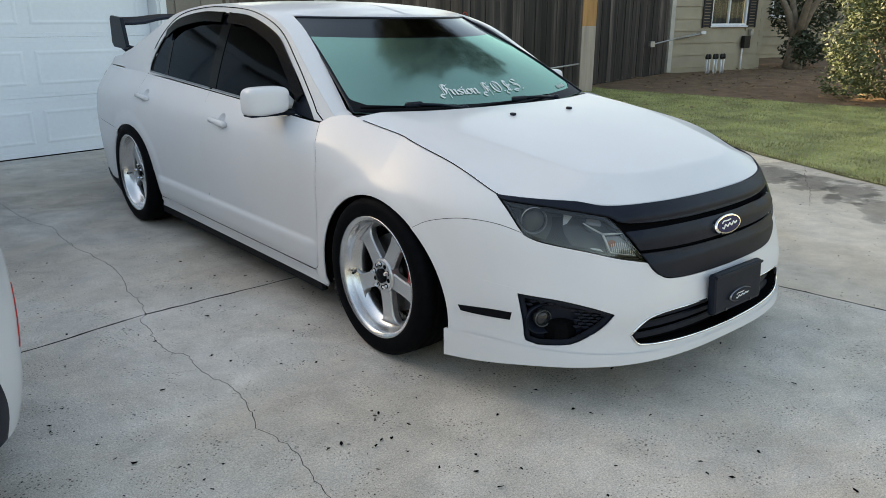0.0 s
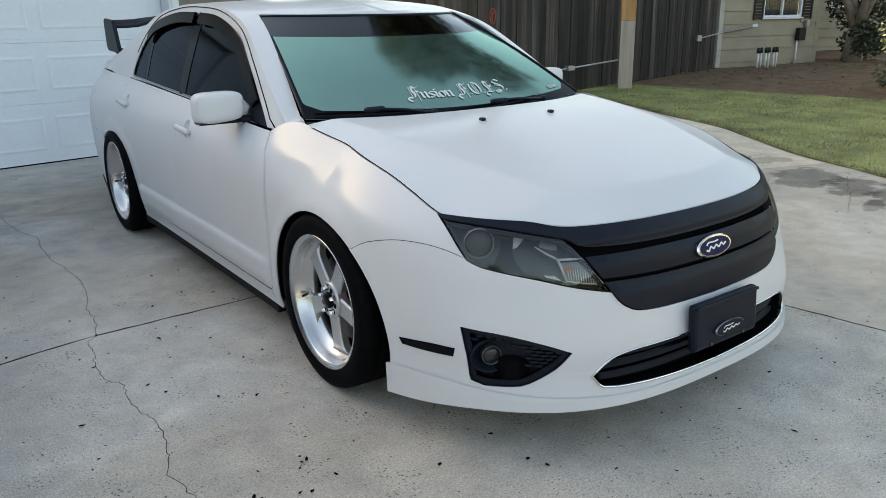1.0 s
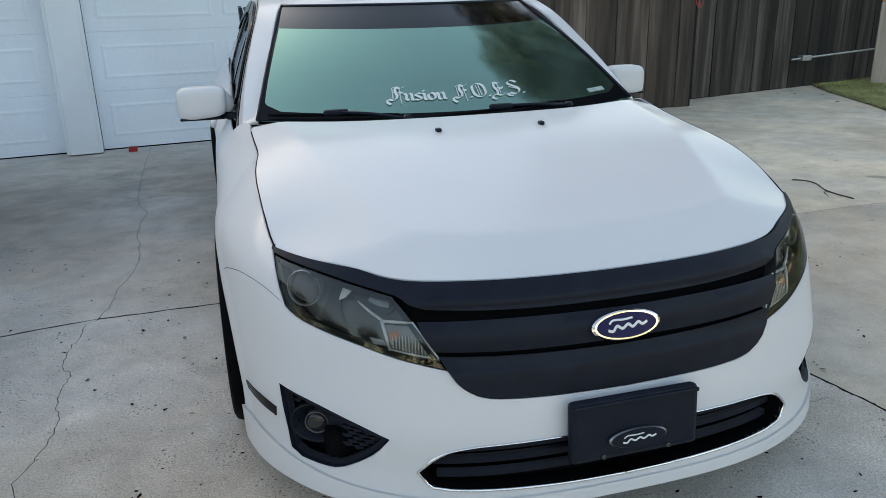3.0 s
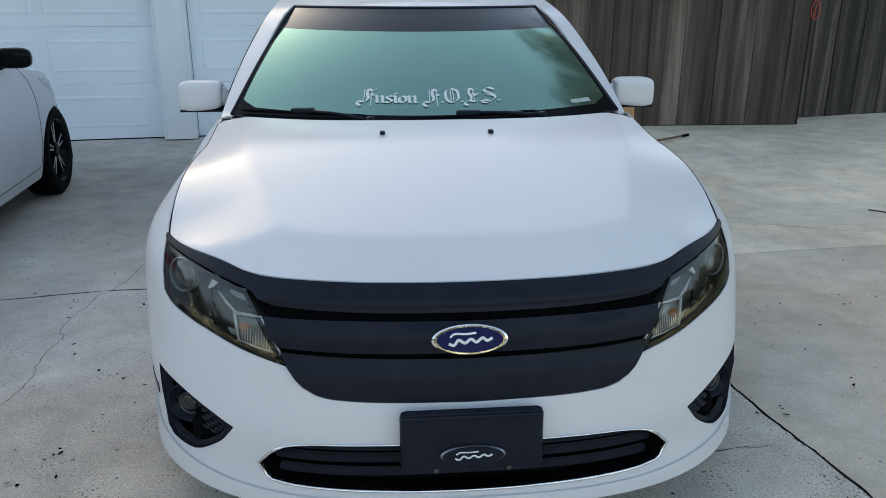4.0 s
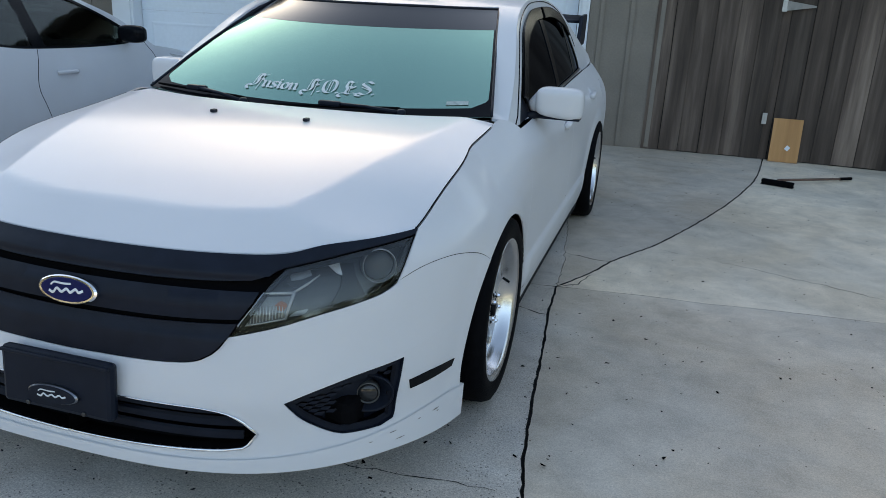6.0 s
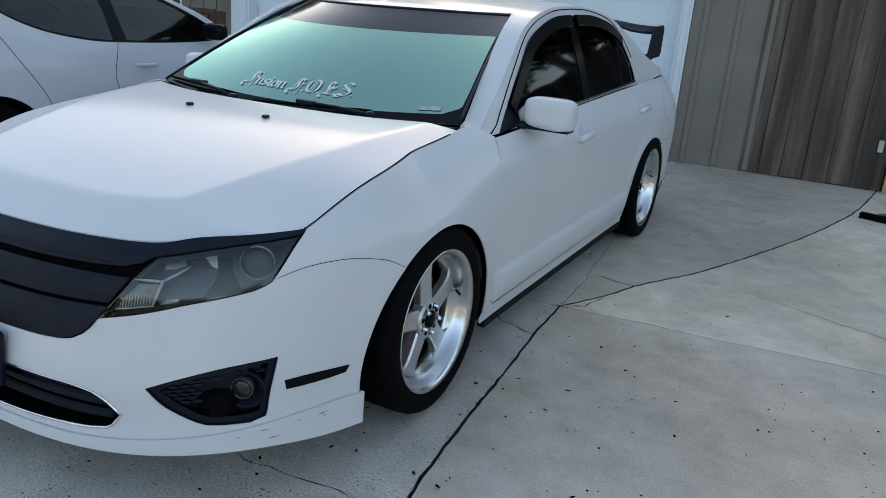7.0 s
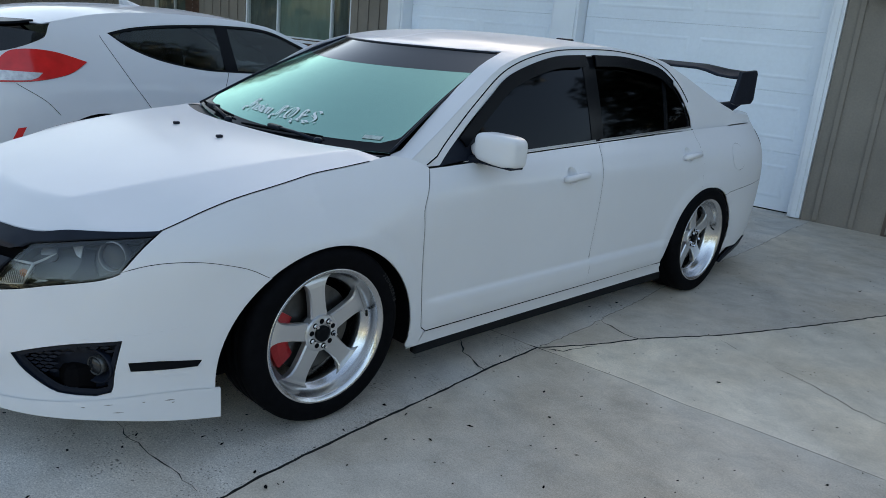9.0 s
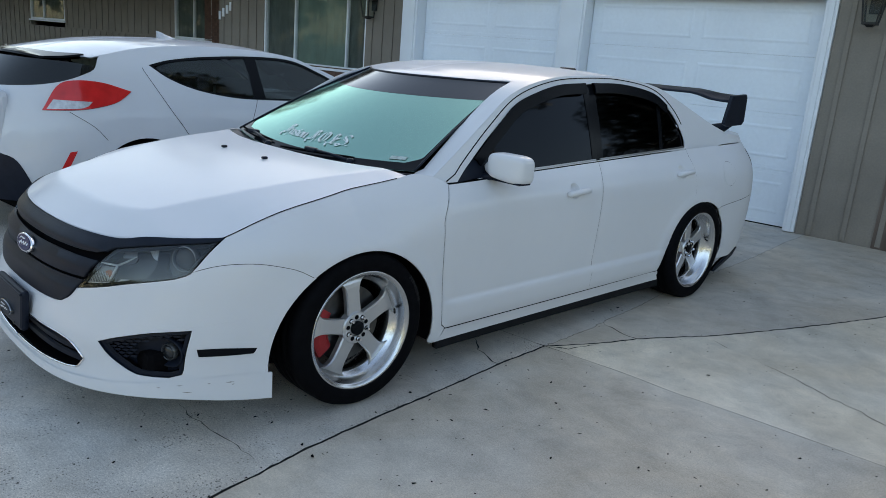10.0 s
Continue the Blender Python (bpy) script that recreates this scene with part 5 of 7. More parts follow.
def wheel(name, label, spokes_in, parent, place, steel_in=.07):
    """A five-spoke wheel about its own z axis, the street side at +z."""
    w = part(name, lathe([(.05, -.10), (.05, .0), (.03, .02)], 24), STEEL, parent, label, True)
    w.matrix_local = place
    tyre = [(.232, -.10), (.262, -.112), (.292, -.113), (.309, -.104), (.3175, -.085), (.3195, -.05), (.316, -.046), (.316, -.040), (.3195, -.036), (.3195, -.008), (.315, -.004),
            (.315, .004), (.3195, .008), (.3195, .036), (.316, .040), (.316, .046), (.3195, .05), (.3175, .085), (.309, .104), (.292, .113), (.262, .112), (.240, .104), (.232, .095)]
    part("tyre", lathe(tyre, 72, closed=True), RUBBER, w, "low-profile black rubber tyre", True)
    rim = [(.232, -.10), (.245, -.108), (.245, -.098), (.232, -.09), (.212, -.05), (.192, .0), (.193, .030), (.198, .040), (.212, .048), (.220, .070), (.227, .094), (.230, .100), (.238, .102), (.243, .109), (.246, .105),
           (.244, .096), (.236, .09), (.228, .07), (.218, .03), (.213, 0), (.22, -.05), (.228, -.08)]
    part("rim", lathe(rim, 72, closed=True), ALLOY, w, "polished deep-lip alloy rim", True)
    bm = bmesh.new()
    face = spokes_in
    for k in range(5):
        m = Matrix.Rotation(2 * math.pi * k / 5 + SPOKE_AT, 4, "Z")
        prof = ((.03, .036, face + .001), (.07, .0335, face), (.11, .0315, face - .001), (.15, .0325, face - .002), (.172, .037, face - .003), (.187, .046, face - .006), (.194, .056, face - .009), (.199, .068, face - .012))
        rows = []
        for r, half, h in prof:
            rows.append([bm.verts.new(m @ Vector(p)) for p in ((r, -half, h - .007), (r, -half + .004, h), (r, half - .004, h), (r, half, h - .007), (r, half * .85, h - .034), (r, -half * .85, h - .034))])
        for a, b in zip(rows, rows[1:]):
            for i in range(6):
                j = (i + 1) % 6
                bm.faces.new((a[i], a[j], b[j], b[i]))
        bm.faces.new(rows[0])
        bm.faces.new(rows[-1])
    part("spokes", bm, ALLOY_FACE, w, "five straight machined silver spokes")
    part("hub", lathe([(.068, face - .03), (.068, face + .003), (.064, face + .009), (.058, face + .010), (.036, face + .010), (.032, face + .004)], 40), ALLOY_FACE, w, "", False)
    part("center_cap", lathe([(.029, face), (.029, face + .016), (.025, face + .021), (.010, face + .022)], 24), GLOSS_BLACK, w, "black centre cap", True)
    for k in range(5):
        a = 2 * math.pi * k / 5 + SPOKE_AT + math.pi / 5
        m = Matrix.Translation((.047 * math.cos(a), .047 * math.sin(a), face + .002))
        part("lug_nut", lathe([(.0085, 0), (.0085, .018), (.0055, .026)], 6, m), CHROME, w)
        part("nut_seat", lathe([(.0105, face + .005), (.0105, face + .0108)], 14, Matrix.Translation((.047 * math.cos(a), .047 * math.sin(a), 0))), MATT_BLACK, w)
    for k in range(5):
        a = 2 * math.pi * k / 5 + SPOKE_AT
        part("lug_hole", lathe([(.0095, face + .005), (.0095, face + .0108)], 14, Matrix.Translation((.047 * math.cos(a), .047 * math.sin(a), 0))), MATT_BLACK, w)
    part("brake_disc", lathe([(.158, -.02), (.158, .004), (.06, .004), (.06, -.02)], 48, closed=True), STEEL, w)
    part("tyre_lettering", arc_text("225/45ZR18", .292, radians(40), .0155, .1128), TYRE_GREY, w, "raised size marking on the sidewall")
    a = radians(11)
    part("valve_stem", tube([(.205 * math.cos(a), .205 * math.sin(a), .06), (.185 * math.cos(a), .185 * math.sin(a), .085)], .005), GLOSS_BLACK, w)
    return w


def oval(a, b, depth, m, n=40, dome=0.0):
    """A flat oval plate with a rounded rim, its face at +z."""
    return lathe([(1, 0), (1, depth * .7), (.93, depth), (.4, depth + dome), (.05, depth + dome)], n, m @ Matrix.Diagonal((a, b, 1, 1)))


def badge(name, a, b, parent, place, label, field=None):
    """An oval badge: a chrome ring, a dark blue field and a plain light bar."""
    ring = part(name, oval(a, b, .012, Matrix()), BELT_TRIM if field else CHROME, parent, label, False)
    ring.matrix_local = place
    part("field", oval(a * (.965 if field else .9), b * (.955 if field else .86), .014, Matrix()), field or BLUE_OVAL, ring, "black field" if field else "dark blue enamel field")
    bm = bmesh.new()
    wave = [(-.56, -.20), (-.42, -.30), (-.30, .02), (-.14, -.18), (.02, .06), (.16, -.14), (.32, .12), (.44, -.06), (.58, .10)]
    add_tube(bm, [(u * a, v * b, .0145) for u, v in curve(wave, .02)], .095 * b, 6)
    add_tube(bm, [(u * a, v * b, .0145) for u, v in curve([(-.52, .20), (-.40, .42), (-.10, .40), (.16, .46)], .05)], .075 * b, 6)
    for v in bm.verts:
        v.co.z = .0145 + (v.co.z - .0145) * .25
    part("bar", bm, LAMP_SILVER, ring, "plain bright wavy strokes across the oval")
    return ring


GLYPHS = {
    "F": (.74, [[(.22, .90), (.44, .97), (.58, .84), (.80, 1.0)], [(.40, .92), (.36, .60), (.42, .34), (.36, .10)], [(.36, .12), (.20, .0), (.02, .10), (-.06, -.10), (.08, -.28)], [(.24, .88), (.22, .10)], [(.56, .84), (.55, -.26)], [(.40, .52), (.54, .60), (.66, .50)]]),
    "u": (.46, [[(0, .5), (.08, .42), (.08, .08), (.16, 0)], [(.16, 0), (.33, .12)], [(.25, .5), (.33, .43), (.33, .08), (.42, 0)]]),
    "s": (.37, [[(.31, .45), (.17, .5), (.05, .38), (.29, .14), (.17, 0), (.02, .07)]]),
    "i": (.23, [[(0, .5), (.08, .42), (.08, .08), (.17, 0)], [(.06, .68), (.10, .62)]]),
    "o": (.41, [[(.18, .5), (.04, .38), (.04, .12), (.18, 0), (.32, .12), (.32, .38), (.18, .5)]]),
    "n": (.47, [[(0, .5), (.08, .42), (.08, .06), (.16, 0)], [(.08, .38), (.24, .5), (.33, .42), (.33, .08), (.42, 0)]]),
    "O": (.72, [[(.35, 1.0), (.08, .80), (.08, .22), (.35, 0), (.62, .22), (.62, .80), (.35, 1.0)], [(.29, .86), (.29, .14)], [(.41, .88), (.41, .12)]]),
    "E": (.70, [[(.10, .86), (.32, .98), (.50, .86), (.72, .98)], [(.30, .94), (.26, .60), (.34, .36), (.28, .06)], [(.28, .08), (.48, .0), (.68, .14)], [(.28, .08), (.08, .04), (-.02, -.14), (.12, -.26)], [(.46, .84), (.46, .10)], [(.30, .52), (.46, .56), (.60, .44), (.66, .60)]]),
    "S": (.66, [[(.60, .84), (.36, 1.0), (.12, .80), (.50, .46), (.56, .22), (.32, 0), (.04, .12)], [(.10, .56), (.60, .30)], [(.04, .12), (-.06, -.06), (.16, -.12)]]),
    ".": (.18, [[(.04, .06), (.09, .01)]]),
}


def lettering(parent):
    """White blackletter strokes of a broad pen along the windshield."""
    words = "Fusion F.O.E.S."
    total = sum(.30 if c == " " else GLYPHS[c][0] for c in words)
    at = 0.0
    for c in words:
        if c == " ":
            at += .30
            continue
        wide, strokes = GLYPHS[c]
        bm = bmesh.new()
        for line in strokes:
            pts = curve(line, .06) if len(line) > 2 else line
            for a, b in zip(pts, pts[1:]):
                nib = (.066, .040) if len(line) > 2 or c in ".i" else (.022, .016)
                quad = []
                for (x, y), k in ((a, -1), (b, -1), (b, 1), (a, 1)):
                    u, t = -.372 + .765 * (at + x + k * nib[0]) / total, .148 + .098 * (y + k * nib[1])
                    p = Vector(shield(u, t))
                    n = (Vector(shield(u + .01, t)) - p).cross(Vector(shield(u, t + .01)) - p).normalized()
                    quad.append(bm.verts.new(p + n * .0036))
                bm.faces.new(quad)
        data = bpy.data.meshes.new("letter")
        bmesh.ops.remove_doubles(bm, verts=bm.verts, dist=.0002)
        bm.to_mesh(data)
        bm.free()
        mesh_object("letter", data, WHITE_VINYL, parent, "white vinyl blackletter character")
        at += wide


def gap_line(points, surf, parent, s, sink=.005, r=.0035):
    """The dark shut line between two panels."""
    pts = []
    for p in points:
        q = Vector(surf(*p))
        n = Vector((q.x, .25 * (q.y - 1.4) if q.y < 0 else 0, 0)).normalized()
        q = q - n * sink
        pts.append((s * q.x, q.y, q.z))
    part("shut_line", tube(pts, r, 5), MATT_BLACK, parent)


def sunk_line(points, depth, s):
    """A line of the painted skin, drawn in by depth."""
    out = []
    for p in points:
        q = Vector(skin(*p))
        q -= Vector((q.x, q.y, 0)).normalized() * depth
        out.append((s * q.x, q.y, q.z))
    return out


def saloon():
    car = thing("sedan_car", "pearl white lowered sedan with matt black grille and rear wing", "car")
    for s in (1, -1):
        mir = s < 0
        side = "left" if s > 0 else "right"
        arch = arc(0, .25, .41, 124.5, -9, 30)
        fender = outline(curve([(-.560, .746), (-.605, .70), (-.657, .630)]), curve(SEAM), arch, [(.405, .185), (.41, .172)], [(.475, .172), (.50, .226)],
                         curve(DOOR_FRONT[::-1]), curve([(.515, .885), (.46, .915), (.36, .932), (.28, .922)]), curve(HOOD_SIDE[::-1]))
        panel("front_fender", [inset(fender, .0022)], skin, PAINT, car, mirror=mir, grid=.022, outward=outer)
        door = outline(curve(DOOR_FRONT), [(.505, .225), (1.617, .228)], curve(DOOR_MID), curve([(1.684, .934), (1.08, .910), (.8, .897), (.515, .885)]))
        cup1, cup2 = (arc(cy, cz, .041, 0, 360, 28)[:-1] for cy, cz in ((1.383, .804), (2.498, .845)))
        fd = panel("front_door", [inset(door, .0028), cup1], skin, PAINT, car, mirror=mir, grid=.02, outward=outer)
        door2 = outline(curve(DOOR_MID[::-1]), [(1.617, .228), (2.34, .233)], curve(DOOR_REAR), curve([(2.655, .972), (2.3, .958), (1.684, .934)]))
        rd = panel("rear_door", [inset(door2, .0028), cup2], skin, PAINT, car, mirror=mir, grid=.02, outward=outer)
        back_arch = arc(2.752, .25, .392, 148, 58, 22)
        quarter = outline(curve(DOOR_REAR[::-1][:5]), back_arch, curve([(2.96, .582), (3.10, .600), (3.40, .625), (3.62, .640)]), curve([(3.62, .640), (3.66, .72), (3.66, .98)]),
                          [(3.66, 1.025), (3.505, 1.030), (3.503, .985), (3.2, .983), (3.0, .98), (2.655, .972)])
        panel("rear_quarter", [inset(quarter, .0025)], skin, PAINT, car, mirror=mir, grid=.035, outward=outer)
        panel("rocker_panel", [outline(curve([(.414, .166), (2.40, .162)]), curve([(2.40, .162), (2.35, .229)]), curve([(2.35, .229), (1.61, .2235), (.508, .2205)]), [(.48, .171)])],
              skin, PAINT, car, mirror=mir, grid=.03, outward=outer)
        skirt = outline(curve([(.47, .126), (2.43, .112)]), curve([(2.43, .112), (2.41, .158)]), curve([(2.41, .158), (.47, .163)]))
        panel("side_skirt", [skirt], skin, SKIRT_BLACK, car, "matt black side skirt", mirror=mir, grid=.04, lift=.0, thick=.03, outward=outer)
        # the lamp: bowl, projector, indicator and clear cover
        lamp = outline(curve(HEAD["inner"]), curve(HEAD["over"]), curve(HEAD["back"]), curve(HEAD["under"]))
        bowl = panel("headlight", [inset(lamp, .003)], skin, LAMP_DARK, car, "smoked headlight with a clear indicator", mirror=mir, grid=.03, deep=.055, outward=outer)
        panel("lamp_lens", [inset(lamp, .003)], skin, LENS, bowl, "clear plastic lens", mirror=mir, grid=.03, thick=.003, outward=outer)
        c, d = Vector(skin(-.695, .670)), Vector(skin(-.695, .670))
        way = Vector((.55, -.80, .1)).normalized()
        turn = way.to_track_quat("Z", "Y").to_matrix().to_4x4()
        mm = Matrix.Diagonal((s, 1, 1, 1)) @ Matrix.Translation(c - way * .035) @ turn
        part("projector_ring", lathe([(.046, -.02), (.046, .012), (.0445, .014), (.0425, .010), (.0425, -.02)], 36, mm, True), LAMP_RING, bowl, "dull bright ring", True)
        part("projector_lens", lathe([(.042, -.012), (.040, .000), (.031, .011), (.015, .018), (.003, .019)], 36, mm), PROJECTOR, bowl, "", True)
        ind = outline(curve([(-1.037, .545), (-.977, .622)]), curve([(-.977, .622), (-.912, .623)]), curve([(-.912, .623), (-.929, .566)]), curve([(-.929, .566), (-1.037, .545)]))
        panel("indicator", [ind], skin, LAMP_GREY, bowl, "ribbed clear indicator", mirror=mir, grid=.02, lift=-.014, thick=.012, outward=outer)

        def sunk(points, depth):
            out = []
            for p in points:
                q = Vector(skin(*p))
                q -= Vector((q.x, q.y, 0)).normalized() * depth
                out.append((s * q.x, q.y, q.z))
            return out

        panel("indicator_shade", [outline([(-.917, .617), (-.962, .616), (-.956, .600), (-.924, .594)])], skin, LAMP_BLACK, bowl, "dark upper part of the indicator", mirror=mir, grid=.02, lift=-.018, thick=.004, outward=outer)
        panel("indicator_bulb", [outline(curve([(-.952, .603), (-.938, .612), (-.925, .604), (-.932, .590), (-.945, .590), (-.952, .603)], .004))], skin, AMBER, bowl, "amber bulb", mirror=mir, grid=.01, lift=-.010, thick=.008, outward=outer)
        part("indicator_frame", tube(sunk([(-.845, .664), (-.875, .645), (-.907, .627)], .012), [.002, .0035, .004], 6), LAMP_SILVER, bowl, "bright frame round the indicator", True)
        part("indicator_frame", tube(sunk([(-.907, .627), (-.94, .627), (-.977, .626)], .009), [.0042, .004, .003], 6), LAMP_SILVER, bowl, "bright frame round the indicator", True)
        part("indicator_frame", tube(sunk([(-.907, .627), (-.918, .60), (-.930, .564)], .009), [.0046, .0042, .003], 6), LAMP_SILVER, bowl, "bright frame round the indicator", True)
        part("indicator_frame", tube(sunk([(-.977, .624), (-1.005, .588), (-1.034, .549)], .009), [.003, .0022, .0022], 6), LAMP_SILVER, bowl, "bright frame round the indicator", True)
        part("indicator_frame", tube(sunk([(-.930, .567), (-.98, .557), (-1.034, .548)], .009), .0022, 6), LAMP_SILVER, bowl, "bright frame round the indicator", True)
        for k in range(13):
            f = k / 12
            x, z = -.937 - .083 * f, .570 - .019 * f
            crest = min(z + .012 + .024 * math.sin(math.pi * (.18 + .62 * f)), .545 + (x + 1.037) * 1.28 - .006)
            part("lamp_rib", tube(sunk([(x, z), (x + .003, crest)], .010), [.0017, .0010], 6), LAMP_SILVER, bowl, "", True)
        panel("beam_reflector", [outline([(-.866, .689), (-.905, .688), (-.915, .672), (-.912, .661), (-.888, .664), (-.862, .674)])], skin, LAMP_RING, bowl, "dull silver reflector", mirror=mir, grid=.01, lift=-.030, thick=.006, outward=outer)
        glow = [(-.893 + .030 * math.cos(a), .664 + .020 * math.sin(a)) for a in (2 * math.pi * k / 20 for k in range(20))]
        panel("high_beam_bowl", [glow], skin, LAMP_DARK, bowl, "dim round reflector", mirror=mir, grid=.015, lift=-.040, thick=.01, outward=outer)
        panel("lamp_bezel", [outline([(-.79, .707), (-.82, .70), (-.80, .675), (-.786, .668)])], skin, LAMP_SILVER, bowl, "", mirror=mir, grid=.02, lift=-.035, thick=.006, outward=outer)
        panel("lower_glint", [outline([(-.875, .588), (-.905, .584), (-.922, .570), (-.885, .574)])], skin, LAMP_SILVER, bowl, "", mirror=mir, grid=.02, lift=-.035, thick=.006, outward=outer)
        mask = inset(lamp, .003)
        panel("lamp_mask", [mask, inset(lamp, .013)], skin, LAMP_BLACK, bowl, "black edge behind the lens", mirror=mir, grid=.03, lift=-.006, thick=.004, outward=outer)
        shade = outline(curve([(-.725, .606), (-.748, .66), (-.75, .70)]), [(-.785, .70)], curve([(-.785, .70), (-.79, .64), (-.82, .592)]), curve([(-.82, .59), (-.78, .596), (-.725, .606)]))
        panel("lamp_shroud", [shade], skin, LAMP_BLACK, bowl, "black shroud between the lamps", mirror=mir, grid=.02, lift=-.045, thick=.006, outward=outer)
        # fog lamp pocket and side slot
        fog = outline(curve(FOG[:4]), curve(FOG[3:8]), curve(FOG[7:]))
        pocket = panel("fog_light", [inset(fog, .002)], skin, BLACK_PLASTIC, car, "round fog light in a black plastic pocket", mirror=mir, grid=.03, deep=.06, outward=outer)
        c = Vector(skin(-.735, .328))
        way = Vector((.35, -.93, 0)).normalized()
        turn = way.to_track_quat("Z", "Y").to_matrix().to_4x4()
        mm = Matrix.Diagonal((s, 1, 1, 1)) @ Matrix.Translation(c - Vector((.62, -.78, 0)) * .052) @ turn
        wide = mm @ Matrix.Diagonal((.94, .76, 1, 1))
        part("fog_bowl", lathe([(.070, -.034), (.074, .006), (.071, .011), (.066, .004), (.045, -.016), (.030, -.022), (.028, -.034)], 40, wide, True), BLACK_PLASTIC, pocket, "oval black bowl round the fog lens", True)
        part("fog_lens", lathe([(.027, -.03), (.027, .004), (.022, .010), (.004, .012)], 32, mm), FOG_GLASS, pocket, "dark glass fog lens", True)
        part("fog_ring", lathe([(.031, -.03), (.031, .007), (.0275, .007), (.0275, -.03)], 28, mm, True), LAMP_DARK, pocket, "", True)
        panel("pocket_frame", [inset(fog, .003), inset(fog, .014)], skin, BLACK_PLASTIC, pocket, "smooth black frame of the pocket", mirror=mir, grid=.03, lift=-.010, thick=.03, outward=outer)
        room = inset(fog, .017)
        for row in range(8):
            for col in range(11):
                u = -.655 - .027 * col - .0135 * (row % 2)
                z = .410 - .0125 * row - .10 * max(0, -u - .72)
                if inside((u, z), room) and math.hypot((u + .735) / .085, (z - .328) / .060) > 1.05:
                    cell = [(u - .0125, z), (u - .004, z + .0048), (u + .0125, z + .003), (u + .004, z - .0044)]
                    panel("mesh_scale", [cell], skin, BLACK_PLASTIC, pocket, mirror=mir, grid=.05, lift=-.024, thick=.010, outward=outer)
        part("bumper_crease", tube(sunk_line(curve([(-.86, .405), (-.77, .427), (-.65, .440), (-.55, .452), (-.44, .470)], .03), .0022, s), [.001, .0022] + [.0026] * (len(curve([(-.86, .405), (-.77, .427), (-.65, .440), (-.55, .452), (-.44, .470)], .03)) - 3) + [.0008], 6), PAINT, car, "sharp crease over the fog light", True)
        slot = outline(curve(SLOT[:2]), curve(SLOT[1:4]), curve(SLOT[3:5]), curve(SLOT[4:]))
        panel("side_reflector", [slot], skin, GLOSS_BLACK, car, "black side slot", mirror=mir, grid=.03, lift=.002, thick=.012, outward=outer)
        # wheel wells
        for cy in (0, 2.728):
            bm = bmesh.new()
            pts = arc(cy, .25, .43, -10, 190, 28)
            rows = [[bm.verts.new((s * x, p[0], p[1])) for p in pts] for x in (.60, .885)]
            for k in range(len(pts) - 1):
                bm.faces.new((rows[0][k], rows[0][k + 1], rows[1][k + 1], rows[1][k]))
            bm.faces.new(rows[0])
            part("wheel_well", bm, MATT_BLACK, car, "black wheel arch liner", True)
        # glasshouse side
        day = outline(curve(DAYLIGHT), curve([DAYLIGHT[-1], (2.3, .964), (1.684, .940), (1.08, .916), (.8, .903), DAYLIGHT[0]]))
        rail = outline(curve([(y, z) for y, z in zip(*RAIL)][:12]), [(3.40, 1.044), (3.498, 1.036), (3.498, .988), (3.2, .986), (3.1, .970), (3.0, .966)], curve([(2.66, .966), (2.3, .960), (1.684, .936), (1.08, .912), (.8, .899), (.52, .887), (.47, .90), (.45, .915)]))
        panel("window_surround", [rail, day], upper, PAINT, car, mirror=mir, grid=.03, outward=outer)
        fg = outline(curve([(1.655, .946), (1.695, 1.329)]), curve([(1.695, 1.329), (1.41, 1.304), (1.10, 1.226), (.86, 1.092), (.74, 1.012)]), curve([(.74, 1.012), (.79, .911)]), curve([(.79, .911), (1.08, .922), (1.655, .946)]))
        panel("window_pane", [fg], upper, TINT, fd, "dark tinted window glass", mirror=mir, grid=.06, lift=-.012, thick=.004, outward=outer)
        sail = outline(curve([(.585, .886), (.67, .964), (.755, 1.02)]), curve([(.755, 1.02), (.80, .908)]), curve([(.80, .908), (.585, .886)]))
        panel("sail_panel", [sail], upper, BLACK_PLASTIC, fd, "black mirror sail", mirror=mir, grid=.05, lift=-.004, thick=.01, outward=outer)
        rg = outline(curve([(1.735, .949), (1.775, 1.332)]), curve([(1.775, 1.332), (2.07, 1.330), (2.36, 1.295), (2.44, 1.265)]), curve([(2.44, 1.265), (2.37, .974)]), curve([(2.37, .974), (1.735, .949)]))
        panel("window_pane", [rg], upper, TINT, rd, "dark tinted window glass", mirror=mir, grid=.06, lift=-.012, thick=.004, outward=outer)
        qg = outline(curve([(2.40, .975), (2.467, 1.258)]), curve([(2.467, 1.258), (2.57, 1.188), (2.663, 1.05), (2.66, .986)]), curve([(2.66, .986), (2.40, .975)]))
        panel("quarter_glass", [qg], upper, TINT, rd, "small dark quarter window", mirror=mir, grid=.05, lift=-.012, thick=.004, outward=outer)
        bp = outline(curve([(1.645, .940), (1.682, 1.335)]), [(1.79, 1.338)], curve([(1.79, 1.338), (1.745, .944)]))
        panel("door_pillar", [bp], upper, GLOSS_BLACK, car, "black pillar between the windows", mirror=mir, grid=.06, lift=-.009, thick=.02, outward=outer)
        cp = outline(curve([(2.365, .968), (2.437, 1.272)]), [(2.472, 1.254)], curve([(2.472, 1.254), (2.405, .97)]))
        panel("window_divider", [cp], upper, GLOSS_BLACK, rd, mirror=mir, grid=.06, lift=-.010, thick=.01, outward=outer)
        for (loop, name) in (([(.93, 1.145), (1.10, 1.240), (1.41, 1.318), (1.690, 1.339)], "front"), ([(1.755, 1.341), (2.07, 1.341), (2.38, 1.300), (2.52, 1.232)], "rear")):
            line = curve(loop, .03)
            if name == "front":
                line = curve([(.70, .985), (.80, 1.058)] + loop, .03)
            low = [(y + (.012 if name == "front" else -.02), z - .052) for y, z in line]
            low[0] = (line[0][0] + .02, line[0][1] - .012)
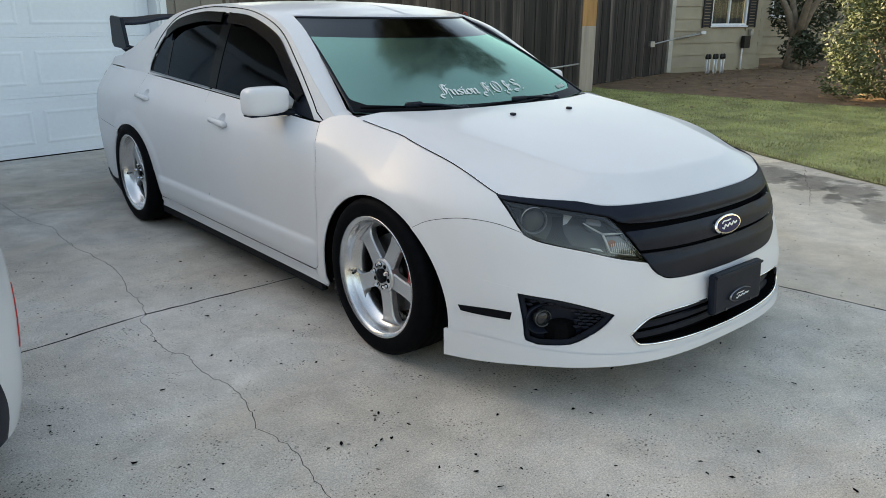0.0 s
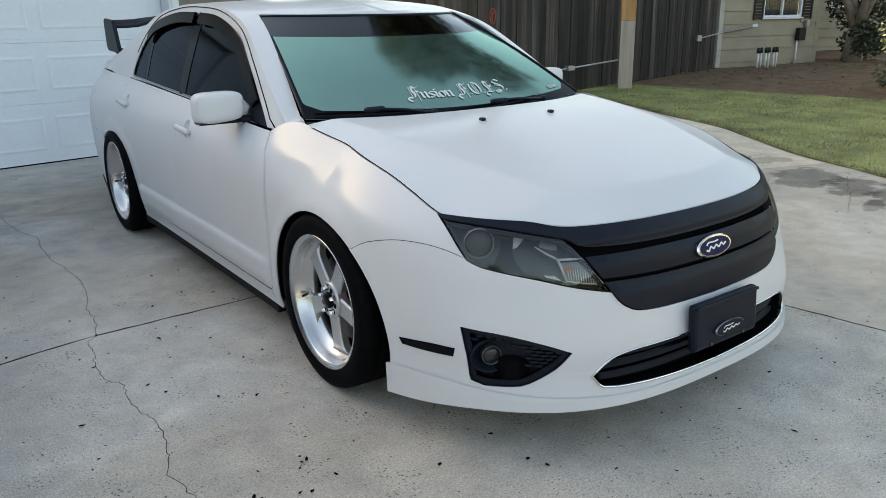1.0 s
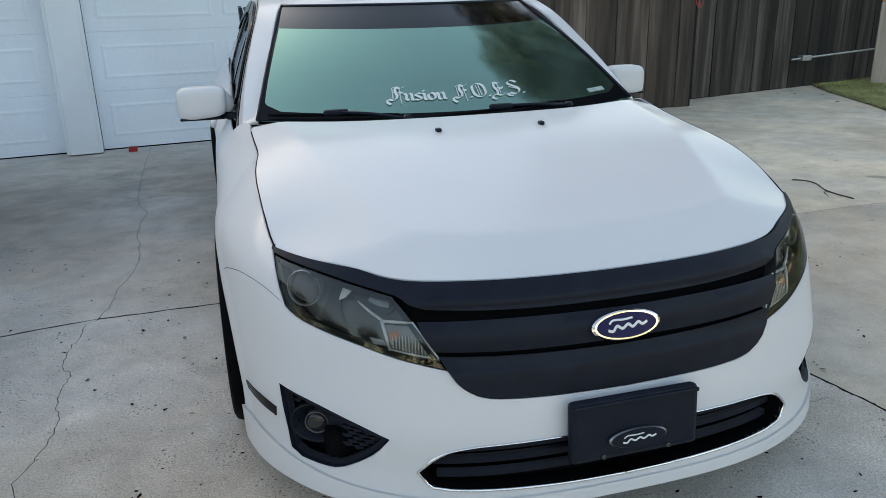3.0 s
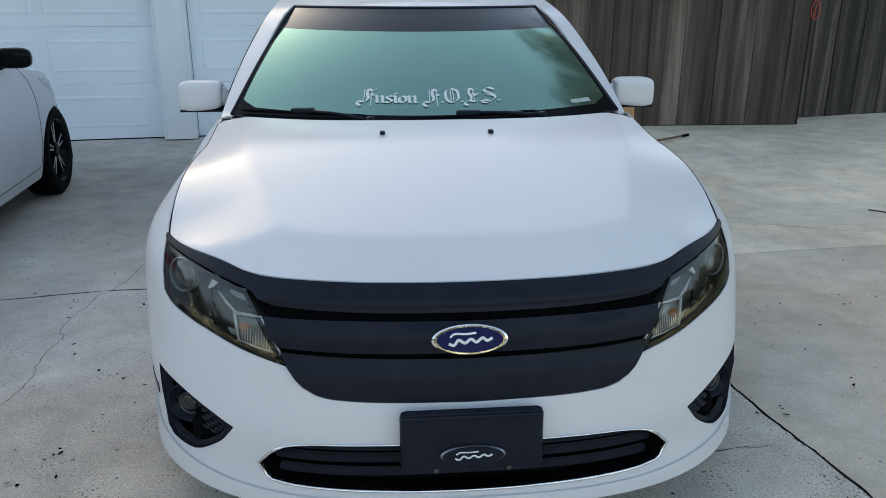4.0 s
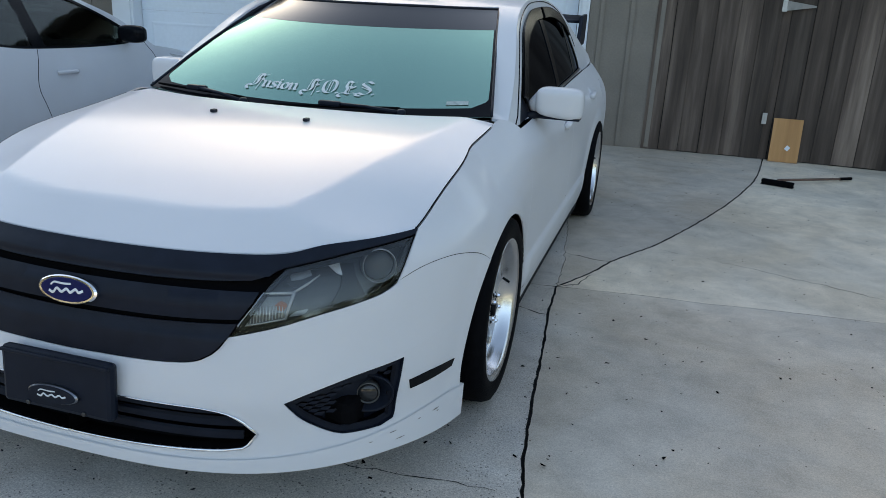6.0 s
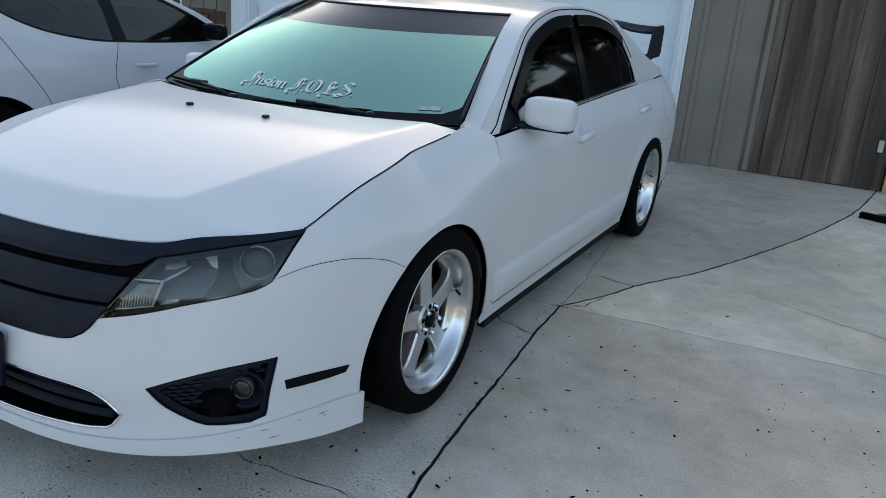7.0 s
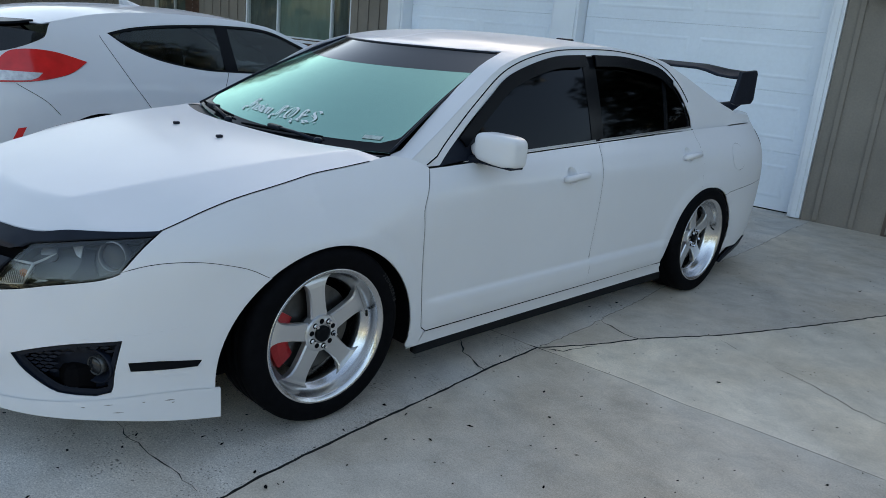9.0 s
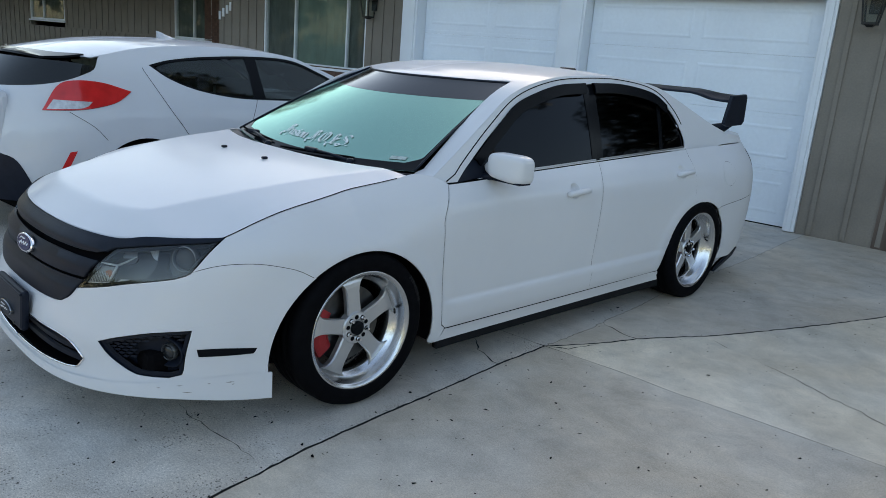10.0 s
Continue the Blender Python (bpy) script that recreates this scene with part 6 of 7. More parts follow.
            low[-1] = (line[-1][0] + (0 if name == "front" else -.02), line[-1][1] - .045)
            visor = panel("window_visor", [outline(line, low[::-1])], upper, VISOR, fd if name == "front" else rd, "black wind deflector over the window", mirror=mir, grid=.03, lift=.014, thick=.012, outward=outer)
        for seg, dr in ((curve([(.80, .905), (1.08, .915), (1.66, .939)]), fd), (curve([(1.71, .941), (2.3, .964), (2.66, .979)]), rd)):
            strip = outline(seg, [(y, z + .009) for y, z in seg][::-1])
            panel("belt_moulding", [strip], upper, BELT_TRIM, dr, "bright belt moulding", mirror=mir, grid=.05, lift=.004, thick=.012, outward=outer)
        for line in (DOOR_FRONT, DOOR_MID, DOOR_REAR, SEAM, HOOD_SIDE, [(-.560, .746), (-.605, .70), (-.657, .630)], [(.505, .2235), (1.617, .2255), (2.34, .231)], [(2.965, .583), (3.10, .600), (3.40, .625), (3.62, .640), (3.664, .72), (3.664, .97)]):
            gap_line(curve(line, .03), skin, car, s, *((.0034, .0019) if line is HOOD_SIDE else (.005, .0035)))
        seal = [p for p in inset(outline(curve(DAYLIGHT, .03), [(2.0, .95), (1.0, .92)]), -.030)][:-2]
        pts = [Vector(upper(*p)) for p in [(.52, .893)] + seal[1:-4]]
        part("door_seal", tube([(s * (p.x + .001), p.y, p.z) for p in pts], .0030, 6), GLOSS_BLACK, car, "black door seal line", True)
        # handles
        for y, z, dr in ((1.405, .797, fd), (2.52, .838, rd)):
            panel("handle_cup", [cup1 if dr is fd else cup2], lambda u, v, cy=y - .022, cz=z + .007: Vector(skin(u, v)) - Vector((.030 * max(0, 1 - ((u - cy) ** 2 + (v - cz) ** 2) / .041 ** 2), 0, 0)), PAINT, dr, "hollow cup behind the handle", mirror=mir, grid=.012, thick=.003, outward=outer)
            c = Vector(skin(y, z + .002))
            grip = box((-.016, -.098, -.019), (.016, .098, .019), .015)
            for v in grip.verts:
                v.co.x -= .014 * (v.co.y / .098) ** 2
                v.co = Vector((s * (c.x + .024 + v.co.x), c.y + v.co.y, c.z + v.co.z * (1 - .25 * (v.co.y / .098) ** 2) + .06 * v.co.y))
            part("door_handle", grip, PAINT, dr, "white pull handle", True)
        # mirror
        shell = bmesh.new()
        bmesh.ops.create_icosphere(shell, subdivisions=4, radius=1)
        for v in shell.verts:
            p = v.co.copy()
            q = Vector([math.copysign(abs(a) ** .45, a) for a in p])
            q *= 1 / max(1e-6, (abs(q.x) ** 4.5 + abs(q.y) ** 4.5 + abs(q.z) ** 4.5) ** (1 / 4.5))
            k = (q.x + 1) / 2
            hz = .058 + .010 * k
            v.co = Vector((s * (.945 + .098 * q.x), .80 + .055 * q.y + .03 * q.x * .6, .958 + hz * q.z - .004 * k + (.010 * (1 - k))))
        mirror = part("wing_mirror", shell, PAINT, car, "white wing mirror cap", True)
        add = box((.858, .835, .905), (1.035, .862, 1.008), .012)
        for v in add.verts:
            v.co.x *= s
        part("mirror_glass", add, GLOSS_BLACK, mirror, "dark mirror glass in a black rim")
        arm = tube([(s * .80, .75, .895), (s * .84, .775, .905), (s * .875, .79, .915)], [.020, .018, .016], 10)
        part("mirror_arm", arm, BLACK_PLASTIC, mirror, "black mirror foot", True)
        neck = tube([(s * .90, .80, .962), (s * .855, .788, .955), (s * .822, .77, .94)], [.054, .044, .020], 12)
        part("mirror_neck", neck, PAINT, mirror, "white tapering neck", True)
        under = box((.86, .765, .893), (1.035, .845, .903), .004)
        for v in under.verts:
            v.co.x *= s
        part("mirror_base", under, BLACK_PLASTIC, mirror, "black underside")
        # wheels
        for y, x, steer in ((0, .815, 0), (2.728, .855, 0)):
            place = Matrix.Translation((s * x, y, .3275)) @ Matrix.Rotation(radians(90 * s), 4, "Y") @ Matrix.Rotation(radians(90), 4, "Z") @ Matrix.Scale(1.025, 4)
            w = wheel("wheel", "polished five-spoke wheel with a deep lip", .060 if y == 0 else .045, car, place)
            cal = bmesh.new()
            rows = []
            for k in range(13):
                a = radians(146 + 72 * k / 12)
                swell = 1 - .35 * abs(k - 6) / 6
                rows.append([cal.verts.new((q * math.cos(a), q * math.sin(a), h)) for q, h in ((.108, -.02), (.112, .024 * swell), (.128, .036 * swell), (.162, .036 * swell), (.182, .022), (.186, -.02))])
            for p, q in zip(rows, rows[1:]):
                for k in range(6):
                    cal.faces.new((p[k], p[(k + 1) % 6], q[(k + 1) % 6], q[k]))
            cal.faces.new(rows[0])
            cal.faces.new(rows[-1])
            part("brake_caliper", cal, RED_PAINT, w, "red painted brake caliper")
    # nose: bumper cover with its openings, both halves in one
    fogs = outline(curve(FOG[:4]), curve(FOG[3:8]), curve(FOG[7:]))
    bump = outline(curve(GRILLE_EDGE[::-1]), curve(HEAD["under"][::-1]), curve(SEAM), arc(0, .25, .41, 124.5, 186, 14), [(-.40, .14)],
                   curve(LIP_BOTTOM[::-1]), curve(LOW_BOTTOM), curve(LOW_TOP))
    panel("front_bumper", [across(bump), fogs, [(-2 * NOSE - a, b) for a, b in fogs]], skin, PAINT, car, "white front bumper with scuffed lip", grid=.03, outward=outer)
    lipd = outline(curve(LIP_TOP), curve(LIP_BOTTOM))
    panel("front_lip", [across(lipd)], skin, PAINT, car, "white add-on front lip, scuffed", grid=.03, lift=.007, thick=.02, outward=outer)
    SCUFF = material("grey_scuff", (0.22, 0.21, 0.20), 0.8)
    r = random.Random(31)
    for k in range(7):
        u, z, n = r.choice((-.60, -.66, -.72, -.50, -.80)) + r.uniform(-.05, .05), r.uniform(.17, .24), r.uniform(.006, .03)
        bit = [(u, z), (u + n * .5, z + r.uniform(.0008, .002)), (u + n, z + r.uniform(-.001, .001)), (u + n * .5, z - r.uniform(.0008, .0025))]
        panel("scuff", [bit], skin, SCUFF, car, grid=.03, lift=.0082, thick=.0008, outward=outer)
    # grille with three bars and an eyebrow over each lamp
    brow = outline(curve(HOOD_FRONT), [(-1.45, .646)], curve([(-1.45, .646), (-1.20, .648), (-1.0, .655), (-.945, .676), (-.925, .685)]), curve(HEAD["over"]), [(-.565, .738)])
    grille = panel("grille", [outline(curve(HOOD_FRONT), curve(GRILLE_EDGE[::-1]), curve(HEAD["inner"]), curve(HEAD["over"]))], skin, MATT_BLACK, car, "matt black three-bar grille", both=True, grid=.035, lift=-.03, thick=.01, outward=outer)

    def folded(u, z):
        """The upper bar's face, which turns in below a soft fold between the lamps."""
        x, y, zz = skin(u, z)
        d = min(u + 2 * NOSE, -u) - .96
        k = -.006 * ease((.668 - z) / .016) * ease(d / .05) + .004 * ease((z - .655) / .02) * ease((.70 - z) / .02) * ease(d / .05)
        r = math.hypot(x, y)
        return x * (1 + k / r), y * (1 + k / r), zz

    panel("brow_bar", [inset(across(brow), .0015)], folded, BLACK_PLASTIC, grille, "upper bar with eyebrows over the lamps", grid=.012, lift=.004, thick=.02, outward=outer)

    def bulged(z0, z1, out):
        def f(u, z):
            t = min(1, max(0, (z - z0) / (z1 - z0)))
            x, y, zz = skin(u, z)
            k = out * min(1, t / .62, (1 - t) / .25)
            r = math.hypot(x, y)
            return x * (1 + k / r), y * (1 + k / r), zz
        return f
    mid = outline(curve([(-1.45, .632), (-1.2, .634), (-.986, .632)]), curve([(-.986, .632), (-1.030, .568)]), curve([(-1.030, .568), (-1.2, .564), (-1.45, .562)]))
    panel("middle_bar", [across(mid)], bulged(.562, .632, .012), BLACK_PLASTIC, grille, grid=.02, thick=.02, lift=.0, outward=outer)
    low = outline(curve([(-1.45, .549), (-1.2, .552), (-1.036, .556)]), curve([(-1.036, .556), (-1.057, .527), (-1.076, .501), (-1.117, .470), (-1.198, .456), (-1.45, .450)]))
    panel("lower_bar", [across(low)], bulged(.45, .55, .010), BLACK_PLASTIC, grille, grid=.02, thick=.02, outward=outer)
    # lower intake
    low_in = outline(curve(LOW_BOTTOM), curve(LOW_TOP))
    intake = panel("lower_grille", [low_in], skin, MATT_BLACK, car, "dark lower intake with slats and a chrome edge", both=True, grid=.04, deep=.07, outward=outer)
    for k, z in enumerate((.262, .292, .322)):
        end = (-1.03, -1.02, -1.05)[k]
        slat = outline(curve([(-1.45, z + .008), (end, z + .008)]), curve([(end, z - .007), (-1.45, z - .007)]))
        panel("slat", [slat], skin, BLACK_PLASTIC, intake, both=True, grid=.04, lift=-.03, thick=.03, outward=outer)
    bm = bmesh.new()
    for s in (1, -1):
        line = [Vector(skin(*p)) for p in curve(LOW_BOTTOM, .02)] + [Vector(skin(*p)) for p in curve(LOW_TOP, .02)[1:]]
        line = [p + Vector((p.x, p.y, 0)).normalized() * .002 for p in line]
        add_tube(bm, [(s * p.x, p.y, p.z) for p in line], [.0042 if k < len(line) * .55 else .0022 for k in range(len(line))], 6)
    part("chrome_edge", bm, CHROME, intake, "bright chrome edge", True)
    badge("badge", .089, .036, car, Matrix.Translation((0, -.966, .597)) @ Matrix.Rotation(radians(90 - 14), 4, "X"), "blue oval badge with a chrome ring")
    plate = part("plate_cover", box((-.167, -.012, -.078), (.167, .020, .078), .013), BLACK_PLASTIC, car, "black plastic cover over the number plate mount")
    plate.matrix_local = Matrix.Translation((0, -1.036, .371)) @ Matrix.Rotation(radians(-4), 4, "X")
    part("frame_lip", box((-.163, -.018, .062), (.163, -.008, .072), .003), BLACK_PLASTIC, plate)
    o = badge("plate_badge", .076, .0245, plate, Matrix.Translation((0, -.012, -.025)) @ Matrix.Rotation(radians(90), 4, "X"), "dark oval badge with a bright bar", BLACK_PLASTIC)
    for x in (-.085, .085):
        part("plate_screw", lathe([(.006, 0), (.006, .003), (.004, .004)], 10, Matrix.Translation((x, -.012, -.066)) @ Matrix.Rotation(radians(90), 4, "X")), STEEL, plate)
    # hood, roof, glass, deck
    edge = [skin(*p)[:2] for p in curve(HOOD_FRONT[::-1])] + [skin(*p)[:2] for p in curve(HOOD_SIDE)][1:]
    rear = curve([(.772, .335), (.68, .285), (.56, .24), (.40, .20), (.20, .18), (0, .175)], .03)
    half = edge + rear
    full = outline(half, [(-x, y) for x, y in half[::-1]])
    panel("hood", [inset(full, .0022)], bonnet, PAINT, car, "white hood with a raised middle", grid=.02, outward=upward)
    cw = outline([(x, y) for x, y in curve([(0, .183), (.2, .188), (.4, .208), (.60, .253), (.73, .31)])] + [(.748, .375)] + curve([(.748, .375), (.4, .33), (0, .30)]))
    panel("cowl", [cw], lambda x, y: (x, y, .893 + .03 * (abs(x) / .74) ** 2), BLACK_PLASTIC, car, "black plastic cowl below the windshield", both=True, grid=.05, outward=upward)
    pane = outline(curve([(-1, 0), (1, 0)], .1), curve([(1, 0), (1, .742)], .05), curve([(1, .742), (-1, .742)], .1), curve([(-1, .742), (-1, 0)], .05))
    ws = panel("windshield", [pane], shield, WINDSHIELD, car, "blue-green tinted windshield", grid=.08, thick=.005, outward=forward)
    strip = outline(curve([(-1, .745), (1, .745)], .1), curve([(1, .745), (1, 1)], .05), curve([(1, 1), (-1, 1)], .1), curve([(-1, 1), (-1, .745)], .05))
    panel("sun_strip", [strip], shield, SUN_STRIP, ws, "black sun strip along the top", grid=.08, thick=.005, outward=forward)
    ring = outline(curve([(-1, 0), (1, 0)], .1), curve([(1, 0), (1, .74)], .05), [(.984, .74)], curve([(.984, .74), (.986, .20), (.970, .10), (.90, .062)], .05), curve([(.90, .062), (-.90, .062)], .1),
                   curve([(-.90, .062), (-.970, .10), (-.986, .20), (-.984, .74)], .05), [(-1, .74)], curve([(-1, .74), (-1, 0)], .05))
    panel("black_border", [ring], shield, GLOSS_BLACK, ws, "black printed glass border", grid=.08, lift=.002, thick=.003, outward=forward)
    for s in (1, -1):
        line = [Vector(shield(s, t / 20)) for t in range(21)]
        part("windshield_seal", tube([p + Vector((s * .003, 0, .002)) for p in line], .0055, 6), BLACK_PLASTIC, ws, "black rubber seal", True)
    part("windshield_seal", tube([Vector(shield(-1 + k / 10, 1.0)) for k in range(21)], .006, 6), BLACK_PLASTIC, ws, "", True)
    lettering(ws)
    stick = outline([(.775, .085), (.885, .085), (.885, .112), (.775, .112)])
    panel("sticker", [stick], shield, STICKER, ws, "small pale sticker", grid=.05, lift=.003, thick=.002, outward=forward)
    part("mirror_sensor", box((-.025, .905, 1.215), (.025, .945, 1.245), .008), BLACK_PLASTIC, ws, "black rear-view mirror mount")
    roof_front = [shield(u / 10, 1.0)[:2] for u in range(0, 11)]
    pillar_in = [shield(1.0, 1 - t / 12)[:2] for t in range(1, 13)]
    ys = [.45 + k * .05 for k in range(0, 47)]
    rail_xy = [(upper(y, table(y, *RAIL))[0], y) for y in ys]
    rear_cut = curve([(.60, 2.76), (.3, 2.72), (0, 2.71)], .05)
    roof = outline([(x, y + .006) for x, y in roof_front], [(x + .006, y) for x, y in pillar_in], [(p[0] - .002, p[1]) for p in rail_xy], rear_cut)
    panel("roof", [roof], top, PAINT, car, "white roof and windshield pillars", both=True, grid=.035, thick=.02, outward=upward)
    cpil = outline([rear_cut[0]], [(upper(y, table(y, *RAIL))[0] - .002, y) for y in (2.76, 2.85, 2.95, 3.05, 3.15, 3.25, 3.32)], [(.66, 3.33)], curve([(.66, 3.33), (.635, 3.1), (.61, 2.85), rear_cut[0]]))
    panel("rear_pillar", [cpil], top, PAINT, car, both=True, grid=.04, thick=.02, outward=upward)
    rw = outline(curve([(0, 2.715), (.3, 2.725), (.605, 2.768)]), curve([(.605, 2.768), (.632, 3.1), (.655, 3.32)]), curve([(.655, 3.32), (.3, 3.30), (0, 3.295)]))
    panel("rear_window", [rw], top, TINT, car, "dark tinted rear window", both=True, grid=.05, thick=.006, lift=-.006, outward=upward)
    rim = [skin(3.34 + 1.01 * k / 24, 1.03)[:2] for k in range(25)]
    deck = outline(curve([(0, 3.30), (.3, 3.305), (.655, 3.325)]), [(x - .003, y - .003) for x, y in rim[:-1]], [(0, rim[-1][1] - .003)])
    panel("trunk_lid", [deck], lambda x, y: (x, y, 1.056 - .024 * (abs(x) / .78) ** 3 - .03 * max(0, y - 3.5)), PAINT, car, "white trunk lid", both=True, grid=.05, thick=.02, outward=upward)
    tail = outline(curve([(4.35, 1.040), (3.9, 1.036), (3.665, 1.026)]), curve([(3.665, 1.026), (3.665, .72), (3.623, .639)]), curve([(3.623, .638), (3.40, .622), (3.10, .597), (2.96, .579)]), arc(2.752, .25, .392, 57, -4, 16), [(3.146, .20)], curve([(3.146, .20), (3.5, .195), (4.35, .20)]))
    panel("rear_bumper", [tail], skin, PAINT, car, "white rear end", both=True, grid=.06, outward=outer)
    for s in (1, -1):
        lamp = outline(curve([(3.66, .70), (3.60, .80), (3.56, .93)]), curve([(3.56, .93), (4.0, .95)]), curve([(4.0, .95), (4.0, .76)]), curve([(4.0, .76), (3.66, .70)]))
        panel("tail_light", [lamp], skin, GLOSS_BLACK, car, "smoked tail light", mirror=s < 0, grid=.06, lift=.003, thick=.012, outward=outer)
        winglet = [(3.17, .098), (3.40, .185), (3.46, .235), (3.43, .238), (3.19, .135)]
        panel("rear_winglet", [winglet], skin, BLACK_PLASTIC, car, "slanting black winglet behind the wheel", mirror=s < 0, grid=.05, lift=.008, thick=.03, outward=outer)
    loop = arc(3.10, .805, .078, 0, 360, 32)[:-1]
    gap_line(arc(3.10, .805, .080, -95, 95, 24), skin, car, 1, -.0002, .0012)
    panel("fuel_door", [[(a, b) for a, b in loop]], skin, PAINT, car, "round fuel filler door", grid=.03, lift=.0025, thick=.004, outward=outer)
    # washer jets, wipers, aerial, wing
    for x in (-.183, .183):
        j = part("washer_jet", box((-.009, -.013, 0), (.009, .013, .012), .004), BLACK_PLASTIC, car, "black washer jet")
        j.matrix_local = Matrix.Translation(Vector(bonnet(x, -.02)))
    for joint, pivot, tip, heel in (((-.64, .036), (-.30, .004), (-.955, .022), (-.33, .046)), ((.19, .040), (.57, .004), (-.17, .020), (.55, .050))):
        off = Vector((0, -.016, .016))
        a, b = Vector(shield(*joint)) + off, Vector(shield(*pivot)) + off
        w = part("wiper", tube([b, b.lerp(a, .5) + Vector((0, -.006, .010)), a + Vector((0, -.004, .008))], [.009, .0065, .007], 8), BLACK_PLASTIC, car, "black wiper arm and blade", True)
        blade = [Vector(shield(tip[0] + (heel[0] - tip[0]) * k / 12, tip[1] + (heel[1] - tip[1]) * k / 12)) + Vector((0, -.007, .009 + .004 * math.sin(math.pi * k / 12))) for k in range(13)]
        part("wiper_blade", tube(blade, [.0035] + [.0055] * 11 + [.0035], 6), MATT_BLACK, w)
        hub = part("wiper_hub", box((-.045, -.013, -.009), (.045, .013, .013), .007), BLACK_PLASTIC, w)
        hub.location = a + Vector((0, -.002, .004))
        part("wiper_pivot", lathe([(.017, -.012), (.017, .008), (.011, .014)], 14, Matrix.Translation(b)), BLACK_PLASTIC, w, "", True)
    aer = part("aerial", box((-.03, -.05, 0), (.03, .05, .02), .009), BLACK_PLASTIC, car, "small black aerial fin")
    aer.matrix_local = Matrix.Translation((.27, 2.05, 1.395))
    blade = bmesh.new()
    rows = []
    for k in range(17):
        u = -1 + k / 8
        x = u * .66
        z = 1.297 - .040 * ease((abs(x) - .33) / .22)
        d = .018 * ease((abs(x) - .35) / .2)
        prof = [(3.50, z), (3.55, z + .018), (3.62, z + .024 + d * .5), (3.68, z + .036 + d), (3.68, z + .024 + d), (3.62, z + .004), (3.55, z - .004)]
        rows.append([blade.verts.new((x, y, zz)) for y, zz in prof])
    for a, b in zip(rows, rows[1:]):
        for k in range(7):
            j = (k + 1) % 7
            blade.faces.new((a[k], a[j], b[j], b[k]))
    blade.faces.new(rows[0])
    blade.faces.new(rows[-1])
    wing = part("rear_wing", blade, BLACK_PLASTIC, car, "matt black rear wing on two side struts", True)
    for s in (1, -1):
        bm = bmesh.new()
        loop = [(3.452, 1.307), (3.669, 1.322), (3.692, 1.298), (3.713, 1.126), (3.684, 1.098), (3.46, 1.088), (3.40, 1.106)]
        a = [bm.verts.new((s * (.665 + .03 * (p[1] - 1.06)), p[0], p[1])) for p in loop]
        b = [bm.verts.new((s * (.692 + .03 * (p[1] - 1.06)), p[0], p[1])) for p in loop]
        for k in range(len(loop)):
            j = (k + 1) % len(loop)
            bm.faces.new((a[k], a[j], b[j], b[k]))
        bm.faces.new(a)
        bm.faces.new(b)
        bmesh.ops.bevel(bm, geom=list(bm.edges), offset=.006, segments=2, affect="EDGES", profile=.5)
        part("end_plate", bm, BLACK_PLASTIC, wing, "black end plate")
        part("wing_foot", tube([(s * .675, 3.55, 1.112), (s * .61, 3.58, 1.075), (s * .52, 3.60, 1.060), (s * .44, 3.60, 1.060)], [.022, .034, .028, .010], 8), BLACK_PLASTIC, wing, "", True)
    # cabin and underside
    tub = bmesh.new()
    add_box(tub, (-.72, .62, .30), (.72, 2.9, .74), .05)
    part("cabin_tub", tub, CABIN, car, "dark cabin interior")
    dash = box((-.70, .42, .66), (.70, .80, .86), .05)
    part("dashboard", dash, CABIN, car, "dark dashboard")
    for x in (-.36, .36):
        part("seat", box((x - .25, 1.35, .55), (x + .25, 1.55, 1.12), .08), CABIN, car, "dark front seat")
        part("headrest", box((x - .13, 1.43, 1.10), (x + .13, 1.55, 1.26), .05), CABIN, car, "dark headrest")
    part("rear_bench", box((-.65, 2.35, .5), (.65, 2.6, 1.08), .08), CABIN, car, "dark rear bench")
    part("underbody", box((-.70, -.80, .16), (.70, 3.75, .33), .03), MATT_BLACK, car, "black underbody")
    part("engine_bay", box((-.62, -.72, .30), (.62, .40, .62), .03), MATT_BLACK, car, "dark engine bay")
    for s in (1, -1):
        part("inner_side", box((s * .80 - .03, .45, .17), (s * .80 + .03, 2.30, .80), .01), MATT_BLACK, car)
    return car


saloon()

# ---- the neighbouring white hatchback, nose to the garage ----
H_Z = (.18, .3, .5, .7, .85, .95, 1.05, 1.2, 1.35, 1.42)
H_X = (.85, .88, .895, .89, .865, .83, .785, .71, .61, .52)
H_FRONT, H_REAR = -.14, 2.51
RED_LENS = material("red_lamp_plastic", (.60, .022, .022), .12, 0, .15, 10, coat=.6)
SILVER_PLASTIC = material("clear_lamp_plastic", (.55, .55, .56), .2, .4, .2, 40)


def h_skin(s, z):
    """A point of the hatchback's side, s being y along the side and bent round nose and tail."""
    a = table(z, H_Z, H_X)
    if s > 2.75:
        f = math.pi / 2 * (s - 2.75) / 1.2
        b = table(z, (.2, .4, .6, .8, 1.0, 1.2, 1.4), (.70, .74, .74, .70, .62, .45, .25))
        r = ((abs(math.cos(f)) / a) ** 2.7 + (abs(math.sin(f)) / b) ** 2.7) ** (-1 / 2.7)
        return r * math.cos(f), 2.75 + r * math.sin(f), z
    if s < 0:
        f = math.pi / 2 * (1 + s / 1.3)
        b = table(z, (.2, .4, .6, .8, 1.0), (.80, .84, .82, .70, .45))
        r = ((abs(math.sin(f)) / a) ** 2.6 + (abs(math.cos(f)) / b) ** 2.6) ** (-1 / 2.6)
        return r * math.sin(f), -r * math.cos(f), z
    return a, s, z


def h_s(x, y):
    """The coordinate s of a place of the tail."""
    return 2.75 + 1.2 * math.atan2(y - 2.75, abs(x)) / (math.pi / 2) if y > 2.75 else y


